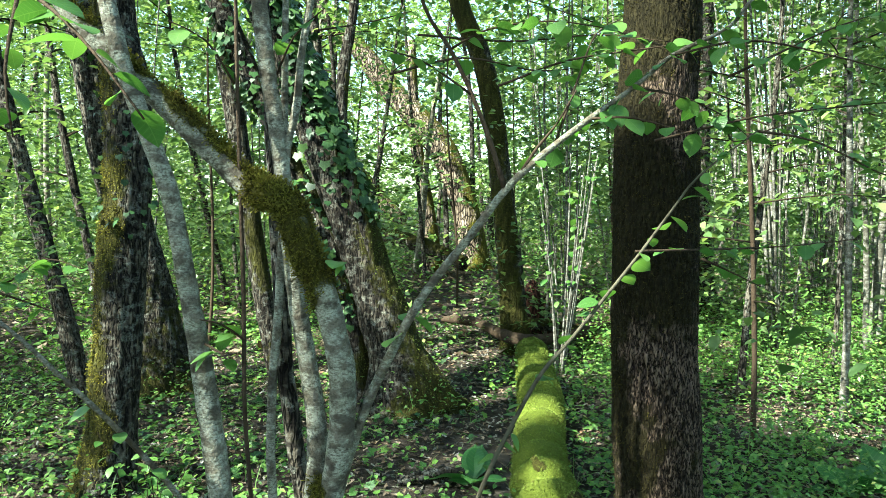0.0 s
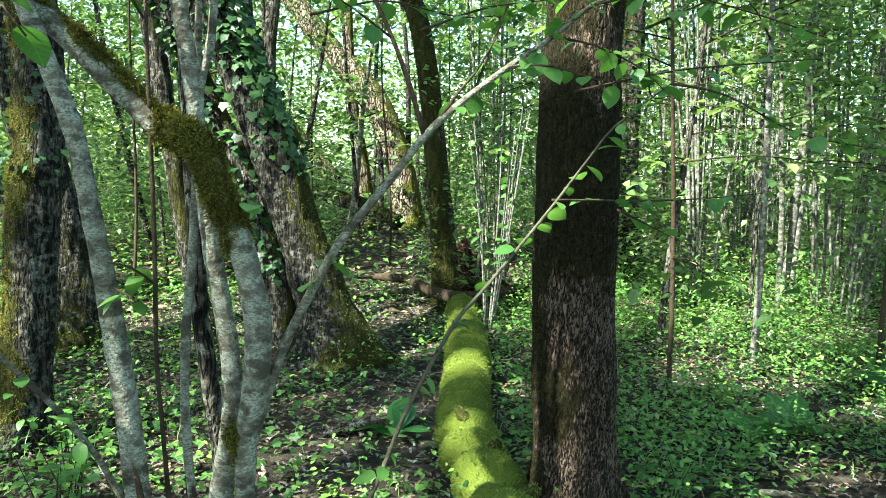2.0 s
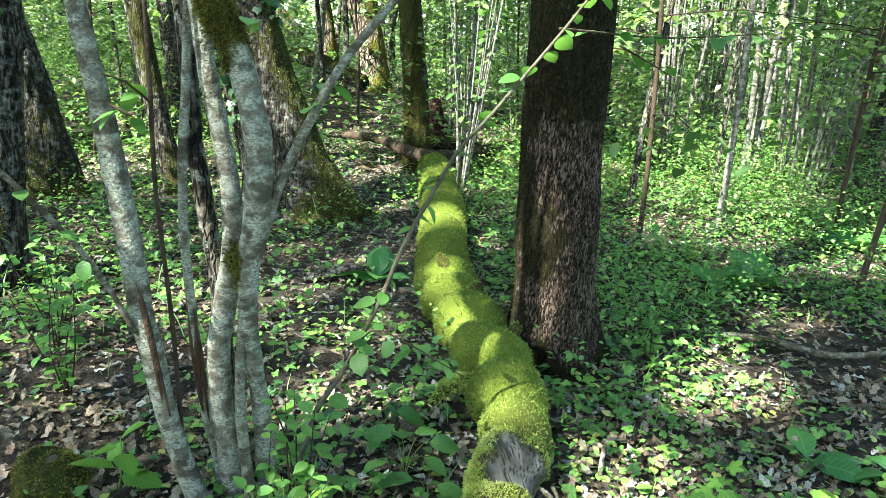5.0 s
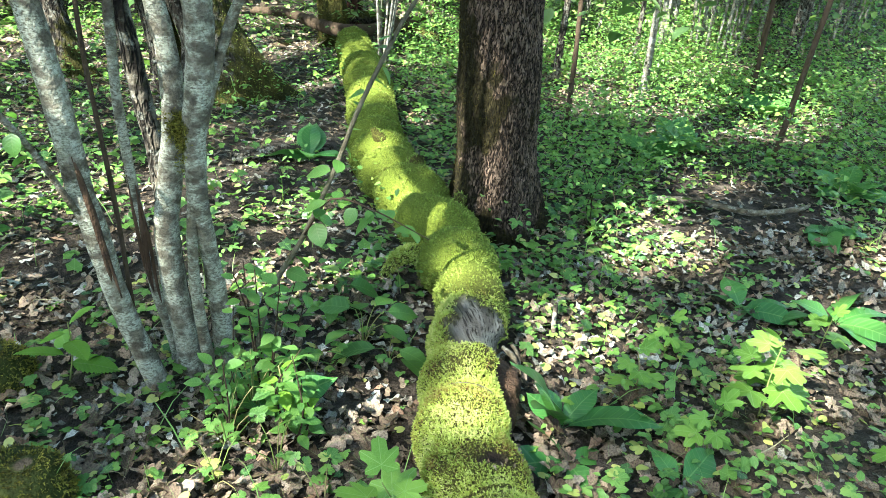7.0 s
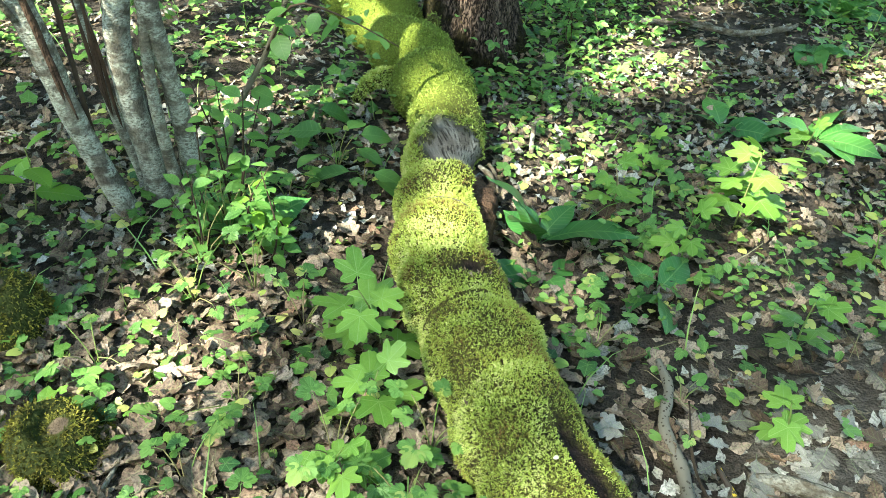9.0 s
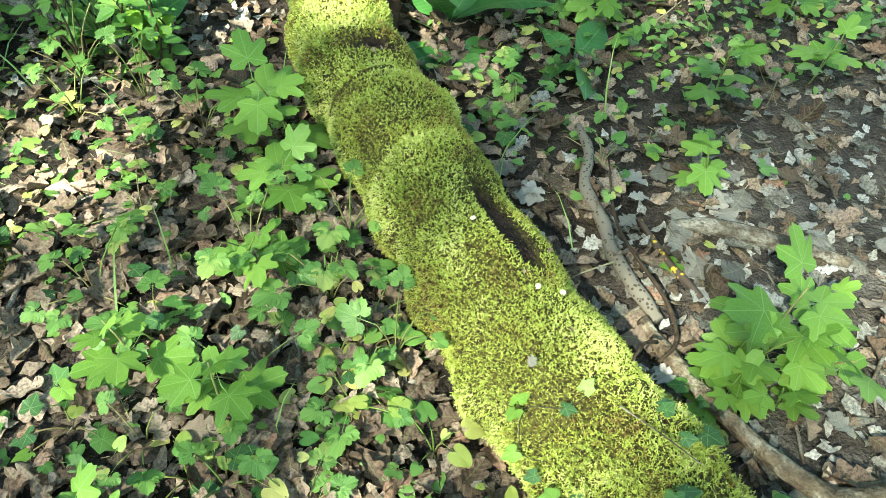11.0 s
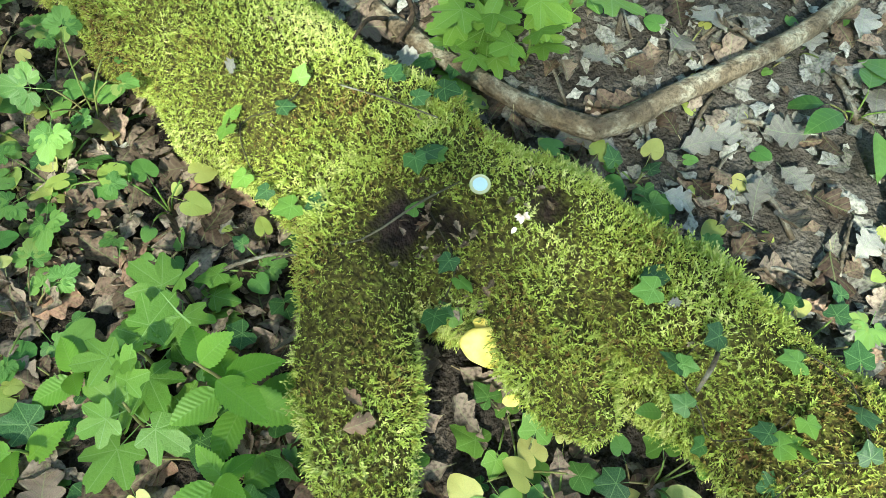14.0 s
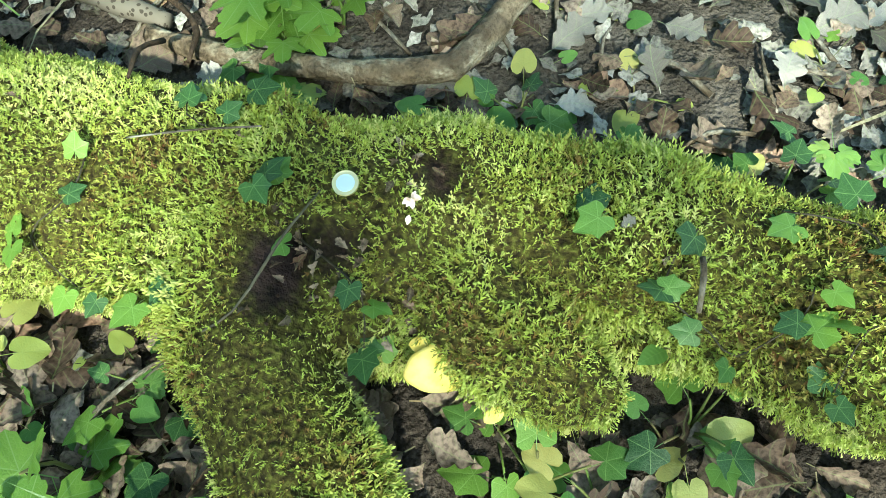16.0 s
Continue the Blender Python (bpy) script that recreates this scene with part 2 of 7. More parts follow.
def math_node(nt, op, a, b=None, c=None):
    n = nt.nodes.new("ShaderNodeMath")
    n.operation = op
    for i, v in enumerate((a, b, c)):
        if v is None:
            continue
        if isinstance(v, (int, float)):
            n.inputs[i].default_value = v
        else:
            nt.links.new(v, n.inputs[i])
    return n.outputs[0]


def noise_node(nt, scale, detail=4.0, coord=None, stretch=None):
    n = nt.nodes.new("ShaderNodeTexNoise")
    n.inputs["Scale"].default_value, n.inputs["Detail"].default_value = scale, detail
    if coord is None:
        coord = nt.nodes.new("ShaderNodeTexCoord").outputs["Object"]
    if stretch:
        mp = nt.nodes.new("ShaderNodeMapping")
        mp.inputs["Scale"].default_value = stretch
        nt.links.new(coord, mp.inputs["Vector"])
        coord = mp.outputs[0]
    nt.links.new(coord, n.inputs["Vector"])
    return n.outputs["Fac"]


def ramp(nt, fac, stops):
    n = nt.nodes.new("ShaderNodeValToRGB")
    el = n.color_ramp.elements
    while len(el) < len(stops):
        el.new(0.5)
    for e, (p, c) in zip(el, stops):
        e.position, e.color = p, (*c, 1)
    nt.links.new(fac, n.inputs[0])
    return n.outputs[0]


def mix(nt, fac, a, b, mode="MIX"):
    n = nt.nodes.new("ShaderNodeMix")
    n.data_type, n.blend_type = "RGBA", mode
    for i, v in ((0, fac), (6, a), (7, b)):
        if isinstance(v, (int, float)):
            n.inputs[i].default_value = v
        elif isinstance(v, tuple):
            n.inputs[i].default_value = (*v, 1)
        else:
            nt.links.new(v, n.inputs[i])
    return n.outputs[2]


def bump(nt, bsdf, height, strength, distance):
    b = nt.nodes.new("ShaderNodeBump")
    b.inputs["Strength"].default_value, b.inputs["Distance"].default_value = strength, distance
    nt.links.new(height, b.inputs["Height"])
    nt.links.new(b.outputs[0], bsdf.inputs["Normal"])


def random_value(nt):
    g = nt.nodes.new("ShaderNodeNewGeometry").outputs["Random Per Island"]
    o = nt.nodes.new("ShaderNodeObjectInfo").outputs["Random"]
    return math_node(nt, "FRACT", math_node(nt, "ADD", g, o))


def leaf_material(name, stops, rough=0.45, through_light=0.45, veins=0.0, vein_count=7.0, axes=None, gloss=0.5, mottle=0.0):
    """A leaf: colours by the piece, pale ribs, light that shines through."""
    m, nt, b = material(name)
    col = ramp(nt, random_value(nt), stops)
    patch = noise_node(nt, 45, 3)
    col = mix(nt, math_node(nt, "MULTIPLY", patch, 0.35), col, (0.02, 0.05, 0.01), "MULTIPLY")
    if mottle:
        col = mix(nt, mottle, col, ramp(nt, noise_node(nt, 210, 5), [(0.36, (0.28, 0.26, 0.25)), (0.5, (0.85, 0.84, 0.83)), (0.66, (1.25, 1.22, 1.18))]), "MULTIPLY")
    if veins:
        at = nt.nodes.new("ShaderNodeAttribute")
        at.attribute_name = "luv"
        sep = nt.nodes.new("ShaderNodeSeparateXYZ")
        nt.links.new(at.outputs["Vector"], sep.inputs[0])
        av = math_node(nt, "ABSOLUTE", sep.outputs[1])
    if veins and axes:
        ang = math_node(nt, "ABSOLUTE", math_node(nt, "ARCTAN2", sep.outputs[1], sep.outputs[0]))
        rad = math_node(nt, "SQRT", math_node(nt, "MULTIPLY_ADD", sep.outputs[0], sep.outputs[0], math_node(nt, "MULTIPLY", sep.outputs[1], sep.outputs[1])))
        near = None
        for a in axes:
            d = math_node(nt, "MULTIPLY", math_node(nt, "ABSOLUTE", math_node(nt, "SUBTRACT", ang, radians(a))), rad)
            near = d if near is None else math_node(nt, "MINIMUM", near, d)
        line = ramp(nt, near, [(0.004, (1, 1, 1)), (0.017, (0, 0, 0))])
        net = nt.nodes.new("ShaderNodeTexVoronoi")
        net.feature = "DISTANCE_TO_EDGE"
        net.inputs["Scale"].default_value = 9.0
        nt.links.new(at.outputs["Vector"], net.inputs["Vector"])
        fine = ramp(nt, net.outputs["Distance"], [(0.01, (0.3, 0.3, 0.3)), (0.07, (0, 0, 0))])
        col = mix(nt, math_node(nt, "MULTIPLY", math_node(nt, "MAXIMUM", line, fine), veins), col, (0.22, 0.34, 0.12))
        bump(nt, b, math_node(nt, "ADD", math_node(nt, "MINIMUM", net.outputs["Distance"], 0.2), math_node(nt, "MULTIPLY", math_node(nt, "MINIMUM", near, 0.05), 3.0)), 0.25, 0.003)
    elif veins:
        rib = math_node(nt, "LESS_THAN", av, 0.012)
        side = math_node(nt, "FRACT", math_node(nt, "MULTIPLY", math_node(nt, "SUBTRACT", sep.outputs[0], math_node(nt, "MULTIPLY", av, 0.7)), vein_count))
        side = ramp(nt, math_node(nt, "ABSOLUTE", math_node(nt, "SUBTRACT", side, 0.5)), [(0.02, (1, 1, 1)), (0.1, (0, 0, 0))])
        fac = math_node(nt, "MULTIPLY", math_node(nt, "MAXIMUM", rib, math_node(nt, "MULTIPLY", side, 0.6)), veins)
        col = mix(nt, math_node(nt, "MULTIPLY", fac, 0.6), col, (0.24, 0.36, 0.12))
        wave = math_node(nt, "FRACT", math_node(nt, "MULTIPLY", math_node(nt, "SUBTRACT", sep.outputs[0], math_node(nt, "MULTIPLY", av, 0.7)), vein_count))
        bump(nt, b, math_node(nt, "SINE", math_node(nt, "MULTIPLY", wave, 6.2832)), min(0.12, 0.3 * veins), 0.002)
    nt.links.new(col, b.inputs["Base Color"])
    b.inputs["Roughness"].default_value = rough
    b.inputs["Specular IOR Level"].default_value = gloss
    tr = nt.nodes.new("ShaderNodeBsdfTranslucent")
    nt.links.new(mix(nt, 1.0, col, (1.0, 1.0, 0.62), "MULTIPLY"), tr.inputs[0])
    ms = nt.nodes.new("ShaderNodeMixShader")
    ms.inputs[0].default_value = through_light
    nt.links.new(b.outputs[0], ms.inputs[1])
    nt.links.new(tr.outputs[0], ms.inputs[2])
    nt.links.new(ms.outputs[0], nt.nodes["Material Output"].inputs["Surface"])
    return m


G1, G2, G3 = (0.075, 0.185, 0.038), (0.115, 0.245, 0.05), (0.165, 0.31, 0.072)
M_LEAF = leaf_material("hazel_leaf", [(0, G1), (0.5, G2), (1, G3)], 0.42, 0.5, veins=0.4)
M_HORNBEAM = leaf_material("hornbeam_leaf", [(0, (0.15, 0.31, 0.035)), (1, (0.22, 0.40, 0.05))], 0.42, 0.5, veins=0.5, vein_count=11, gloss=0.3)
M_WOODLEAF = leaf_material("woodland_leaf", [(0, (0.075, 0.14, 0.045)), (0.5, (0.15, 0.24, 0.078)), (1, (0.29, 0.38, 0.14))], 0.4, 0.5)
M_CANOPY = leaf_material("canopy_leaf", [(0, (0.06, 0.13, 0.02)), (1, (0.11, 0.22, 0.035))], 0.5, 0.45)
M_HERB = leaf_material("herb_leaf", [(0, (0.08, 0.185, 0.042)), (0.6, (0.145, 0.28, 0.06)), (0.9, (0.22, 0.37, 0.085)), (1, (0.36, 0.38, 0.11))], 0.42, 0.42, veins=0.5, axes=(0, 22, 45, 66), gloss=0.35)
M_HEART = leaf_material("celandine_leaf", [(0, (0.085, 0.205, 0.045)), (0.45, (0.16, 0.3, 0.06)), (0.68, (0.36, 0.42, 0.10)), (1, (0.55, 0.5, 0.17))], 0.4, 0.4, veins=0.2, axes=(0, 35, 75, 115), gloss=0.35)
M_IVY = leaf_material("ivy_leaf", [(0, (0.022, 0.058, 0.02)), (0.4, (0.042, 0.105, 0.03)), (0.6, (0.095, 0.19, 0.034)), (1, (0.16, 0.28, 0.042))], 0.4, 0.2, veins=0.5, axes=(0, 58, 116), gloss=0.25)
# mature climbing ivy, darkened further so the trunks' shade is in the colour
M_IVY_SHADED = leaf_material("shaded_ivy_leaf", [(0, (0.018, 0.045, 0.018)), (0.7, (0.036, 0.085, 0.028)), (1, (0.075, 0.14, 0.032))], 0.4, 0.15, veins=0.2, axes=(0, 58, 116), gloss=0.3)
M_DOCK = leaf_material("dock_leaf", [(0, (0.04, 0.14, 0.03)), (1, (0.075, 0.2, 0.04))], 0.38, 0.3, veins=0.5, vein_count=10)
M_MAPLE = leaf_material("maple_leaf", [(0, (0.13, 0.255, 0.035)), (1, (0.21, 0.355, 0.06))], 0.45, 0.4, veins=0.7, axes=(0, 53, 108), gloss=0.3)
M_LITTER = leaf_material("dead_leaf", [(0, (0.05, 0.032, 0.024)), (0.3, (0.125, 0.085, 0.062)), (0.6, (0.205, 0.15, 0.117)), (0.88, (0.32, 0.25, 0.203)), (1, (0.26, 0.15, 0.105))], 0.6, 0.12, veins=0.3, vein_count=6, gloss=0.12, mottle=0.75)
M_LITTER_GREY = leaf_material("grey_dead_leaf", [(0, (0.09, 0.08, 0.07)), (0.35, (0.17, 0.157, 0.142)), (0.75, (0.275, 0.26, 0.24)), (1, (0.40, 0.385, 0.365))], 0.6, 0.05, veins=0.3, vein_count=6, gloss=0.12, mottle=0.75)


def bark_material(name, dark, light, moss, grain=(30, 30, 6), patch=None, amount=0.6, furrow=0.0, plate=(42, 42, 11), fissure=None):
    """Bark darkened in its furrows and fissures, blotches of lichen, and moss where the mesh carries it."""
    m, nt, b = material(name)
    co = nt.nodes.new("ShaderNodeTexCoord").outputs["Object"]
    n1 = noise_node(nt, 1, 5, co, grain)
    n2 = noise_node(nt, 4, 4, co)
    at = nt.nodes.new("ShaderNodeAttribute")
    at.attribute_name = "ridge"
    fac = math_node(nt, "MULTIPLY_ADD", at.outputs["Fac"], 0.55, math_node(nt, "MULTIPLY", n1, 0.6))
    col = ramp(nt, fac, [(0.2, dark), (0.75, light)])
    col = mix(nt, math_node(nt, "MULTIPLY", n2, 0.3), col, dark)
    plates = None
    if fissure:
        swirl = nt.nodes.new("ShaderNodeVectorMath")
        swirl.operation = "MULTIPLY_ADD"
        nf = nt.nodes.new("ShaderNodeTexNoise")
        nf.inputs["Scale"].default_value, nf.inputs["Detail"].default_value = 9.0, 2.0
        nt.links.new(co, nf.inputs["Vector"])
        nt.links.new(nf.outputs["Color"], swirl.inputs[0])
        swirl.inputs[1].default_value = (0.03, 0.03, 0.05)
        nt.links.new(co, swirl.inputs[2])
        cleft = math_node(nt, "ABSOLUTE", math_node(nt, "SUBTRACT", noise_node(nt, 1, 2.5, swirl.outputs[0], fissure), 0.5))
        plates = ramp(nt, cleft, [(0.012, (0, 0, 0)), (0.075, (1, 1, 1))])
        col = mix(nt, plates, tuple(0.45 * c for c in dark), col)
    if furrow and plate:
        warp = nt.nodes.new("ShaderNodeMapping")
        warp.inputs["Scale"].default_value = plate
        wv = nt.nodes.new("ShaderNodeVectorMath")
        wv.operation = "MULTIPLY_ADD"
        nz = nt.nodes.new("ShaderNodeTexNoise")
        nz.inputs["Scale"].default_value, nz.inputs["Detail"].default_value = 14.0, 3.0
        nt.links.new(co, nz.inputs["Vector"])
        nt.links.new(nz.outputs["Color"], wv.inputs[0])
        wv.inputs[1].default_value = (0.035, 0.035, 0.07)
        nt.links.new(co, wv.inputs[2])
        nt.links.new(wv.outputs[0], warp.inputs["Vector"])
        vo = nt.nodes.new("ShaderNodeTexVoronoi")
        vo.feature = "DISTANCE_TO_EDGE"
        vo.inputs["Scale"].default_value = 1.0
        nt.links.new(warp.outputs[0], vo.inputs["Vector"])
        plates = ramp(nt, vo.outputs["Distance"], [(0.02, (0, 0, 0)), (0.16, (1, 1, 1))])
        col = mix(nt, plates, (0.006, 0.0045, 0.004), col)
    if patch:
        n3 = noise_node(nt, 24, 6, co, (1, 1, 1.3))
        n4 = noise_node(nt, 110, 4, co, (1, 1, 2.2))
        f = math_node(nt, "MULTIPLY", ramp(nt, n3, [(0.5 - 0.14 * amount, (0, 0, 0)), (0.62 - 0.1 * amount, (1, 1, 1))]), ramp(nt, n4, [(0.38, (0.15, 0.15, 0.15)), (0.52, (1, 1, 1))]))
        col = mix(nt, f, col, patch)
        col = mix(nt, 0.5, col, ramp(nt, noise_node(nt, 75, 6, co, (1, 1, 1.6)), [(0.40, (0.38, 0.36, 0.34)), (0.50, (0.9, 0.9, 0.88)), (0.62, (1.0, 1.0, 1.0))]), "MULTIPLY")
        col = mix(nt, 0.4, col, ramp(nt, noise_node(nt, 240, 4, co), [(0.40, (0.45, 0.44, 0.42)), (0.54, (1.0, 1.0, 1.0))]), "MULTIPLY")
        n5 = noise_node(nt, 7, 5, co, (1, 1, 2.5))
        col = mix(nt, ramp(nt, n5, [(0.58, (0, 0, 0)), (0.66, (0.85, 0.85, 0.85))]), col, dark)
    am = nt.nodes.new("ShaderNodeAttribute")
    am.attribute_name = "moss"
    mo = ramp(nt, noise_node(nt, 60, 4, co), [(0.3, tuple(0.4 * c for c in moss)), (0.7, moss)])
    mf = ramp(nt, math_node(nt, "ADD", am.outputs["Fac"], math_node(nt, "MULTIPLY", math_node(nt, "SUBTRACT", noise_node(nt, 22, 4, co), 0.5), 0.9)), [(0.42, (0, 0, 0)), (0.6, (1, 1, 1))])
    col = mix(nt, mf, col, mo)
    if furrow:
        # darkens the colour towards the bottom of the furrows, moss included
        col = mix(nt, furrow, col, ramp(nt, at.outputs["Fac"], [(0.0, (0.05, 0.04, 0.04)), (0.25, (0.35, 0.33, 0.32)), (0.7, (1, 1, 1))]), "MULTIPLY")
    nt.links.new(col, b.inputs["Base Color"])
    b.inputs["Roughness"].default_value = 0.85
    height = math_node(nt, "ADD", n1, math_node(nt, "MULTIPLY", noise_node(nt, 120, 3, co), 0.5))
    if plates is not None:
        height = math_node(nt, "MULTIPLY_ADD", plates, 1.2, height)
    bump(nt, b, height, 0.9, 0.012)
    return m


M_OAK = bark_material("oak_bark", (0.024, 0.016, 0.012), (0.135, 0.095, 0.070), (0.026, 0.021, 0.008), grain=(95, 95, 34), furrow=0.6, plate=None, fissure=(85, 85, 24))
# pale bark, lightened further so its sunlight is in the colour
M_SUNBARK = bark_material("sunlit_pale_bark", (0.10, 0.075, 0.055), (0.42, 0.33, 0.25), (0.13, 0.12, 0.02), grain=(40, 40, 14), furrow=0.5, plate=(20, 20, 6))
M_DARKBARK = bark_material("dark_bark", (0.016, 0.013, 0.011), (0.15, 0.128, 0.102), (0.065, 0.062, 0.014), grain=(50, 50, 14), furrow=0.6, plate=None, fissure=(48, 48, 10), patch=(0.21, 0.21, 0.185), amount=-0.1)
M_ARMBARK = bark_material("smooth_bark", (0.045, 0.036, 0.026), (0.17, 0.145, 0.108), (0.06, 0.055, 0.01), grain=(28, 28, 16), patch=(0.25, 0.25, 0.2), amount=0.45)
M_HAZELBARK = bark_material("lichen_bark", (0.045, 0.036, 0.027), (0.175, 0.155, 0.12), (0.06, 0.055, 0.01), grain=(28, 28, 16), patch=(0.30, 0.30, 0.245), amount=0.6)
M_PALEBARK = bark_material("pale_sapling_bark", (0.04, 0.036, 0.028), (0.14, 0.13, 0.108), (0.06, 0.06, 0.01), grain=(20, 20, 40), patch=(0.26, 0.255, 0.225), amount=0.25)
M_TWIG = bark_material("twig_bark", (0.03, 0.026, 0.018), (0.105, 0.095, 0.065), (0.12, 0.12, 0.02), grain=(40, 40, 40))
M_BROWNTWIG = bark_material("brown_twig_bark", (0.018, 0.012, 0.008), (0.065, 0.045, 0.03), (0.12, 0.12, 0.02), grain=(40, 40, 20))
M_BRANCH = bark_material("smooth_branch", (0.055, 0.04, 0.026), (0.19, 0.148, 0.10), (0.2, 0.2, 0.05), grain=(30, 30, 30), patch=(0.27, 0.24, 0.18), amount=0.25)
M_STICK = bark_material("dead_stick", (0.04, 0.03, 0.02), (0.16, 0.13, 0.092), (0.2, 0.2, 0.05), grain=(40, 40, 40), patch=(0.22, 0.205, 0.17), amount=0.35)


def moss_material(name, stops, old, tip):
    """Moss shoots: brown old feet, darkened further as crevice shade, pale young tips, patches of lime, olive and rust.
    """
    m, nt, b = material(name)
    co = nt.nodes.new("ShaderNodeTexCoord").outputs["Object"]
    area = noise_node(nt, 9, 4, co)
    fac = math_node(nt, "MULTIPLY_ADD", random_value(nt), 0.7, math_node(nt, "MULTIPLY_ADD", area, 2.4, -0.97))
    col = ramp(nt, fac, stops)
    at = nt.nodes.new("ShaderNodeAttribute")
    at.attribute_name = "luv"
    sep = nt.nodes.new("ShaderNodeSeparateXYZ")
    nt.links.new(at.outputs["Vector"], sep.inputs[0])
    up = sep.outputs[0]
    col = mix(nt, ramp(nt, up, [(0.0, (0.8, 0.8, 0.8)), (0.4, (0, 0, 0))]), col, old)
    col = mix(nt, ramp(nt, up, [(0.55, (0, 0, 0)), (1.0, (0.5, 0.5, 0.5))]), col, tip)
    nt.links.new(col, b.inputs["Base Color"])
    b.inputs["Roughness"].default_value = 0.7
    b.inputs["Specular IOR Level"].default_value = 0.06
    tr = nt.nodes.new("ShaderNodeBsdfTranslucent")
    nt.links.new(col, tr.inputs[0])
    ms = nt.nodes.new("ShaderNodeMixShader")
    ms.inputs[0].default_value = 0.2
    nt.links.new(b.outputs[0], ms.inputs[1])
    nt.links.new(tr.outputs[0], ms.inputs[2])
    nt.links.new(ms.outputs[0], nt.nodes["Material Output"].inputs["Surface"])
    return m


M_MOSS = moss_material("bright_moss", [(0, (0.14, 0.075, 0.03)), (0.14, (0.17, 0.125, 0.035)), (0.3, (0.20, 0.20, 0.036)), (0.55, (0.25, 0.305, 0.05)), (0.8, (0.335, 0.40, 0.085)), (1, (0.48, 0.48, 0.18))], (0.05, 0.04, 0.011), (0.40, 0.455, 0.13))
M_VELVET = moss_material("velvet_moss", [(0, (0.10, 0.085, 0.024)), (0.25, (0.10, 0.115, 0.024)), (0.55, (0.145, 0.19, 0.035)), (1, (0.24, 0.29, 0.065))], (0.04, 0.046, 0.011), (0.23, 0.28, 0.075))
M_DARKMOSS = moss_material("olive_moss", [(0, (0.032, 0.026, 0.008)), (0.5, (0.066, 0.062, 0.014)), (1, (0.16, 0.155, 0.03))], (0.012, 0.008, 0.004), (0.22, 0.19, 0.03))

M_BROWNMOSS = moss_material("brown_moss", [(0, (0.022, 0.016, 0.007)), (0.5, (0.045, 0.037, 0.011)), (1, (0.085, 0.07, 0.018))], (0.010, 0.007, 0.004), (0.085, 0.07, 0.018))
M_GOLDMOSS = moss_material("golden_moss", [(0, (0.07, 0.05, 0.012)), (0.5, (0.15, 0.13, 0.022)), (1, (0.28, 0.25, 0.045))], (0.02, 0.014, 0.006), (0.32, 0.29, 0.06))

M_LOGWOOD, _nt, _b = material("mossed_log")
_co = _nt.nodes.new("ShaderNodeTexCoord").outputs["Object"]
_wood = mix(_nt, 0.9, ramp(_nt, noise_node(_nt, 1, 4, _co, (22, 3.0, 22)), [(0.36, (0.10, 0.08, 0.065)), (0.5, (0.19, 0.16, 0.135)), (0.7, (0.27, 0.235, 0.20))]), ramp(_nt, noise_node(_nt, 1, 3, _co, (120, 5, 120)), [(0.38, (0.12, 0.1, 0.09)), (0.46, (0.8, 0.8, 0.8)), (0.7, (1.0, 1.0, 1.0))]), "MULTIPLY")
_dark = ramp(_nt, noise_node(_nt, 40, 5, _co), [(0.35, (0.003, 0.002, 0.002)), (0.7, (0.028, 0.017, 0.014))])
_at = _nt.nodes.new("ShaderNodeAttribute")
_at.attribute_name = "bare"
_ad = _nt.nodes.new("ShaderNodeAttribute")
_ad.attribute_name = "rot"
# underlayer coloured dark so the shade between the shoots is painted in
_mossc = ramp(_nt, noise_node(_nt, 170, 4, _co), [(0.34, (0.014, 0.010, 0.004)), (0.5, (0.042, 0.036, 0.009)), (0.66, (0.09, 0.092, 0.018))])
_av = _nt.nodes.new("ShaderNodeAttribute")
_av.attribute_name = "velvet"
_velvet = ramp(_nt, noise_node(_nt, 300, 4, _co), [(0.34, (0.03, 0.035, 0.006)), (0.5, (0.08, 0.10, 0.013)), (0.66, (0.15, 0.185, 0.026))])
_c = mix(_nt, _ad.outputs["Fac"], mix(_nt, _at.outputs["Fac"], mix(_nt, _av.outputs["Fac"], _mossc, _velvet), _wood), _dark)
_nt.links.new(_c, _b.inputs["Base Color"])
_b.inputs["Roughness"].default_value = 0.85
bump(_nt, _b, math_node(_nt, "ADD", noise_node(_nt, 1, 5, _co, (90, 12, 90)), noise_node(_nt, 170, 4, _co)), 0.9, 0.008)

M_SOIL, _nt, _b = material("forest_soil")
_co = _nt.nodes.new("ShaderNodeTexCoord").outputs["Object"]
_near = ramp(_nt, noise_node(_nt, 9, 6, _co), [(0.3, (0.012, 0.009, 0.007)), (0.5, (0.045, 0.035, 0.028)), (0.75, (0.12, 0.096, 0.077))])
_fine = mix(_nt, 0.8, ramp(_nt, noise_node(_nt, 70, 4, _co), [(0.35, (0.35, 0.35, 0.35)), (0.6, (1, 1, 1))]), ramp(_nt, noise_node(_nt, 260, 4, _co), [(0.38, (0.25, 0.24, 0.23)), (0.58, (1, 1, 1))]), "MULTIPLY")
_am = _nt.nodes.new("ShaderNodeAttribute")
_am.attribute_name = "mud"
_clay = ramp(_nt, noise_node(_nt, 14, 6, _co), [(0.3, (0.035, 0.029, 0.024)), (0.5, (0.085, 0.073, 0.061)), (0.75, (0.155, 0.137, 0.118))])
_nt.links.new(mix(_nt, _am.outputs["Fac"], mix(_nt, 0.8, _near, _fine, "MULTIPLY"), mix(_nt, 0.5, _clay, _fine, "MULTIPLY")), _b.inputs["Base Color"])
_b.inputs["Roughness"].default_value = 0.8
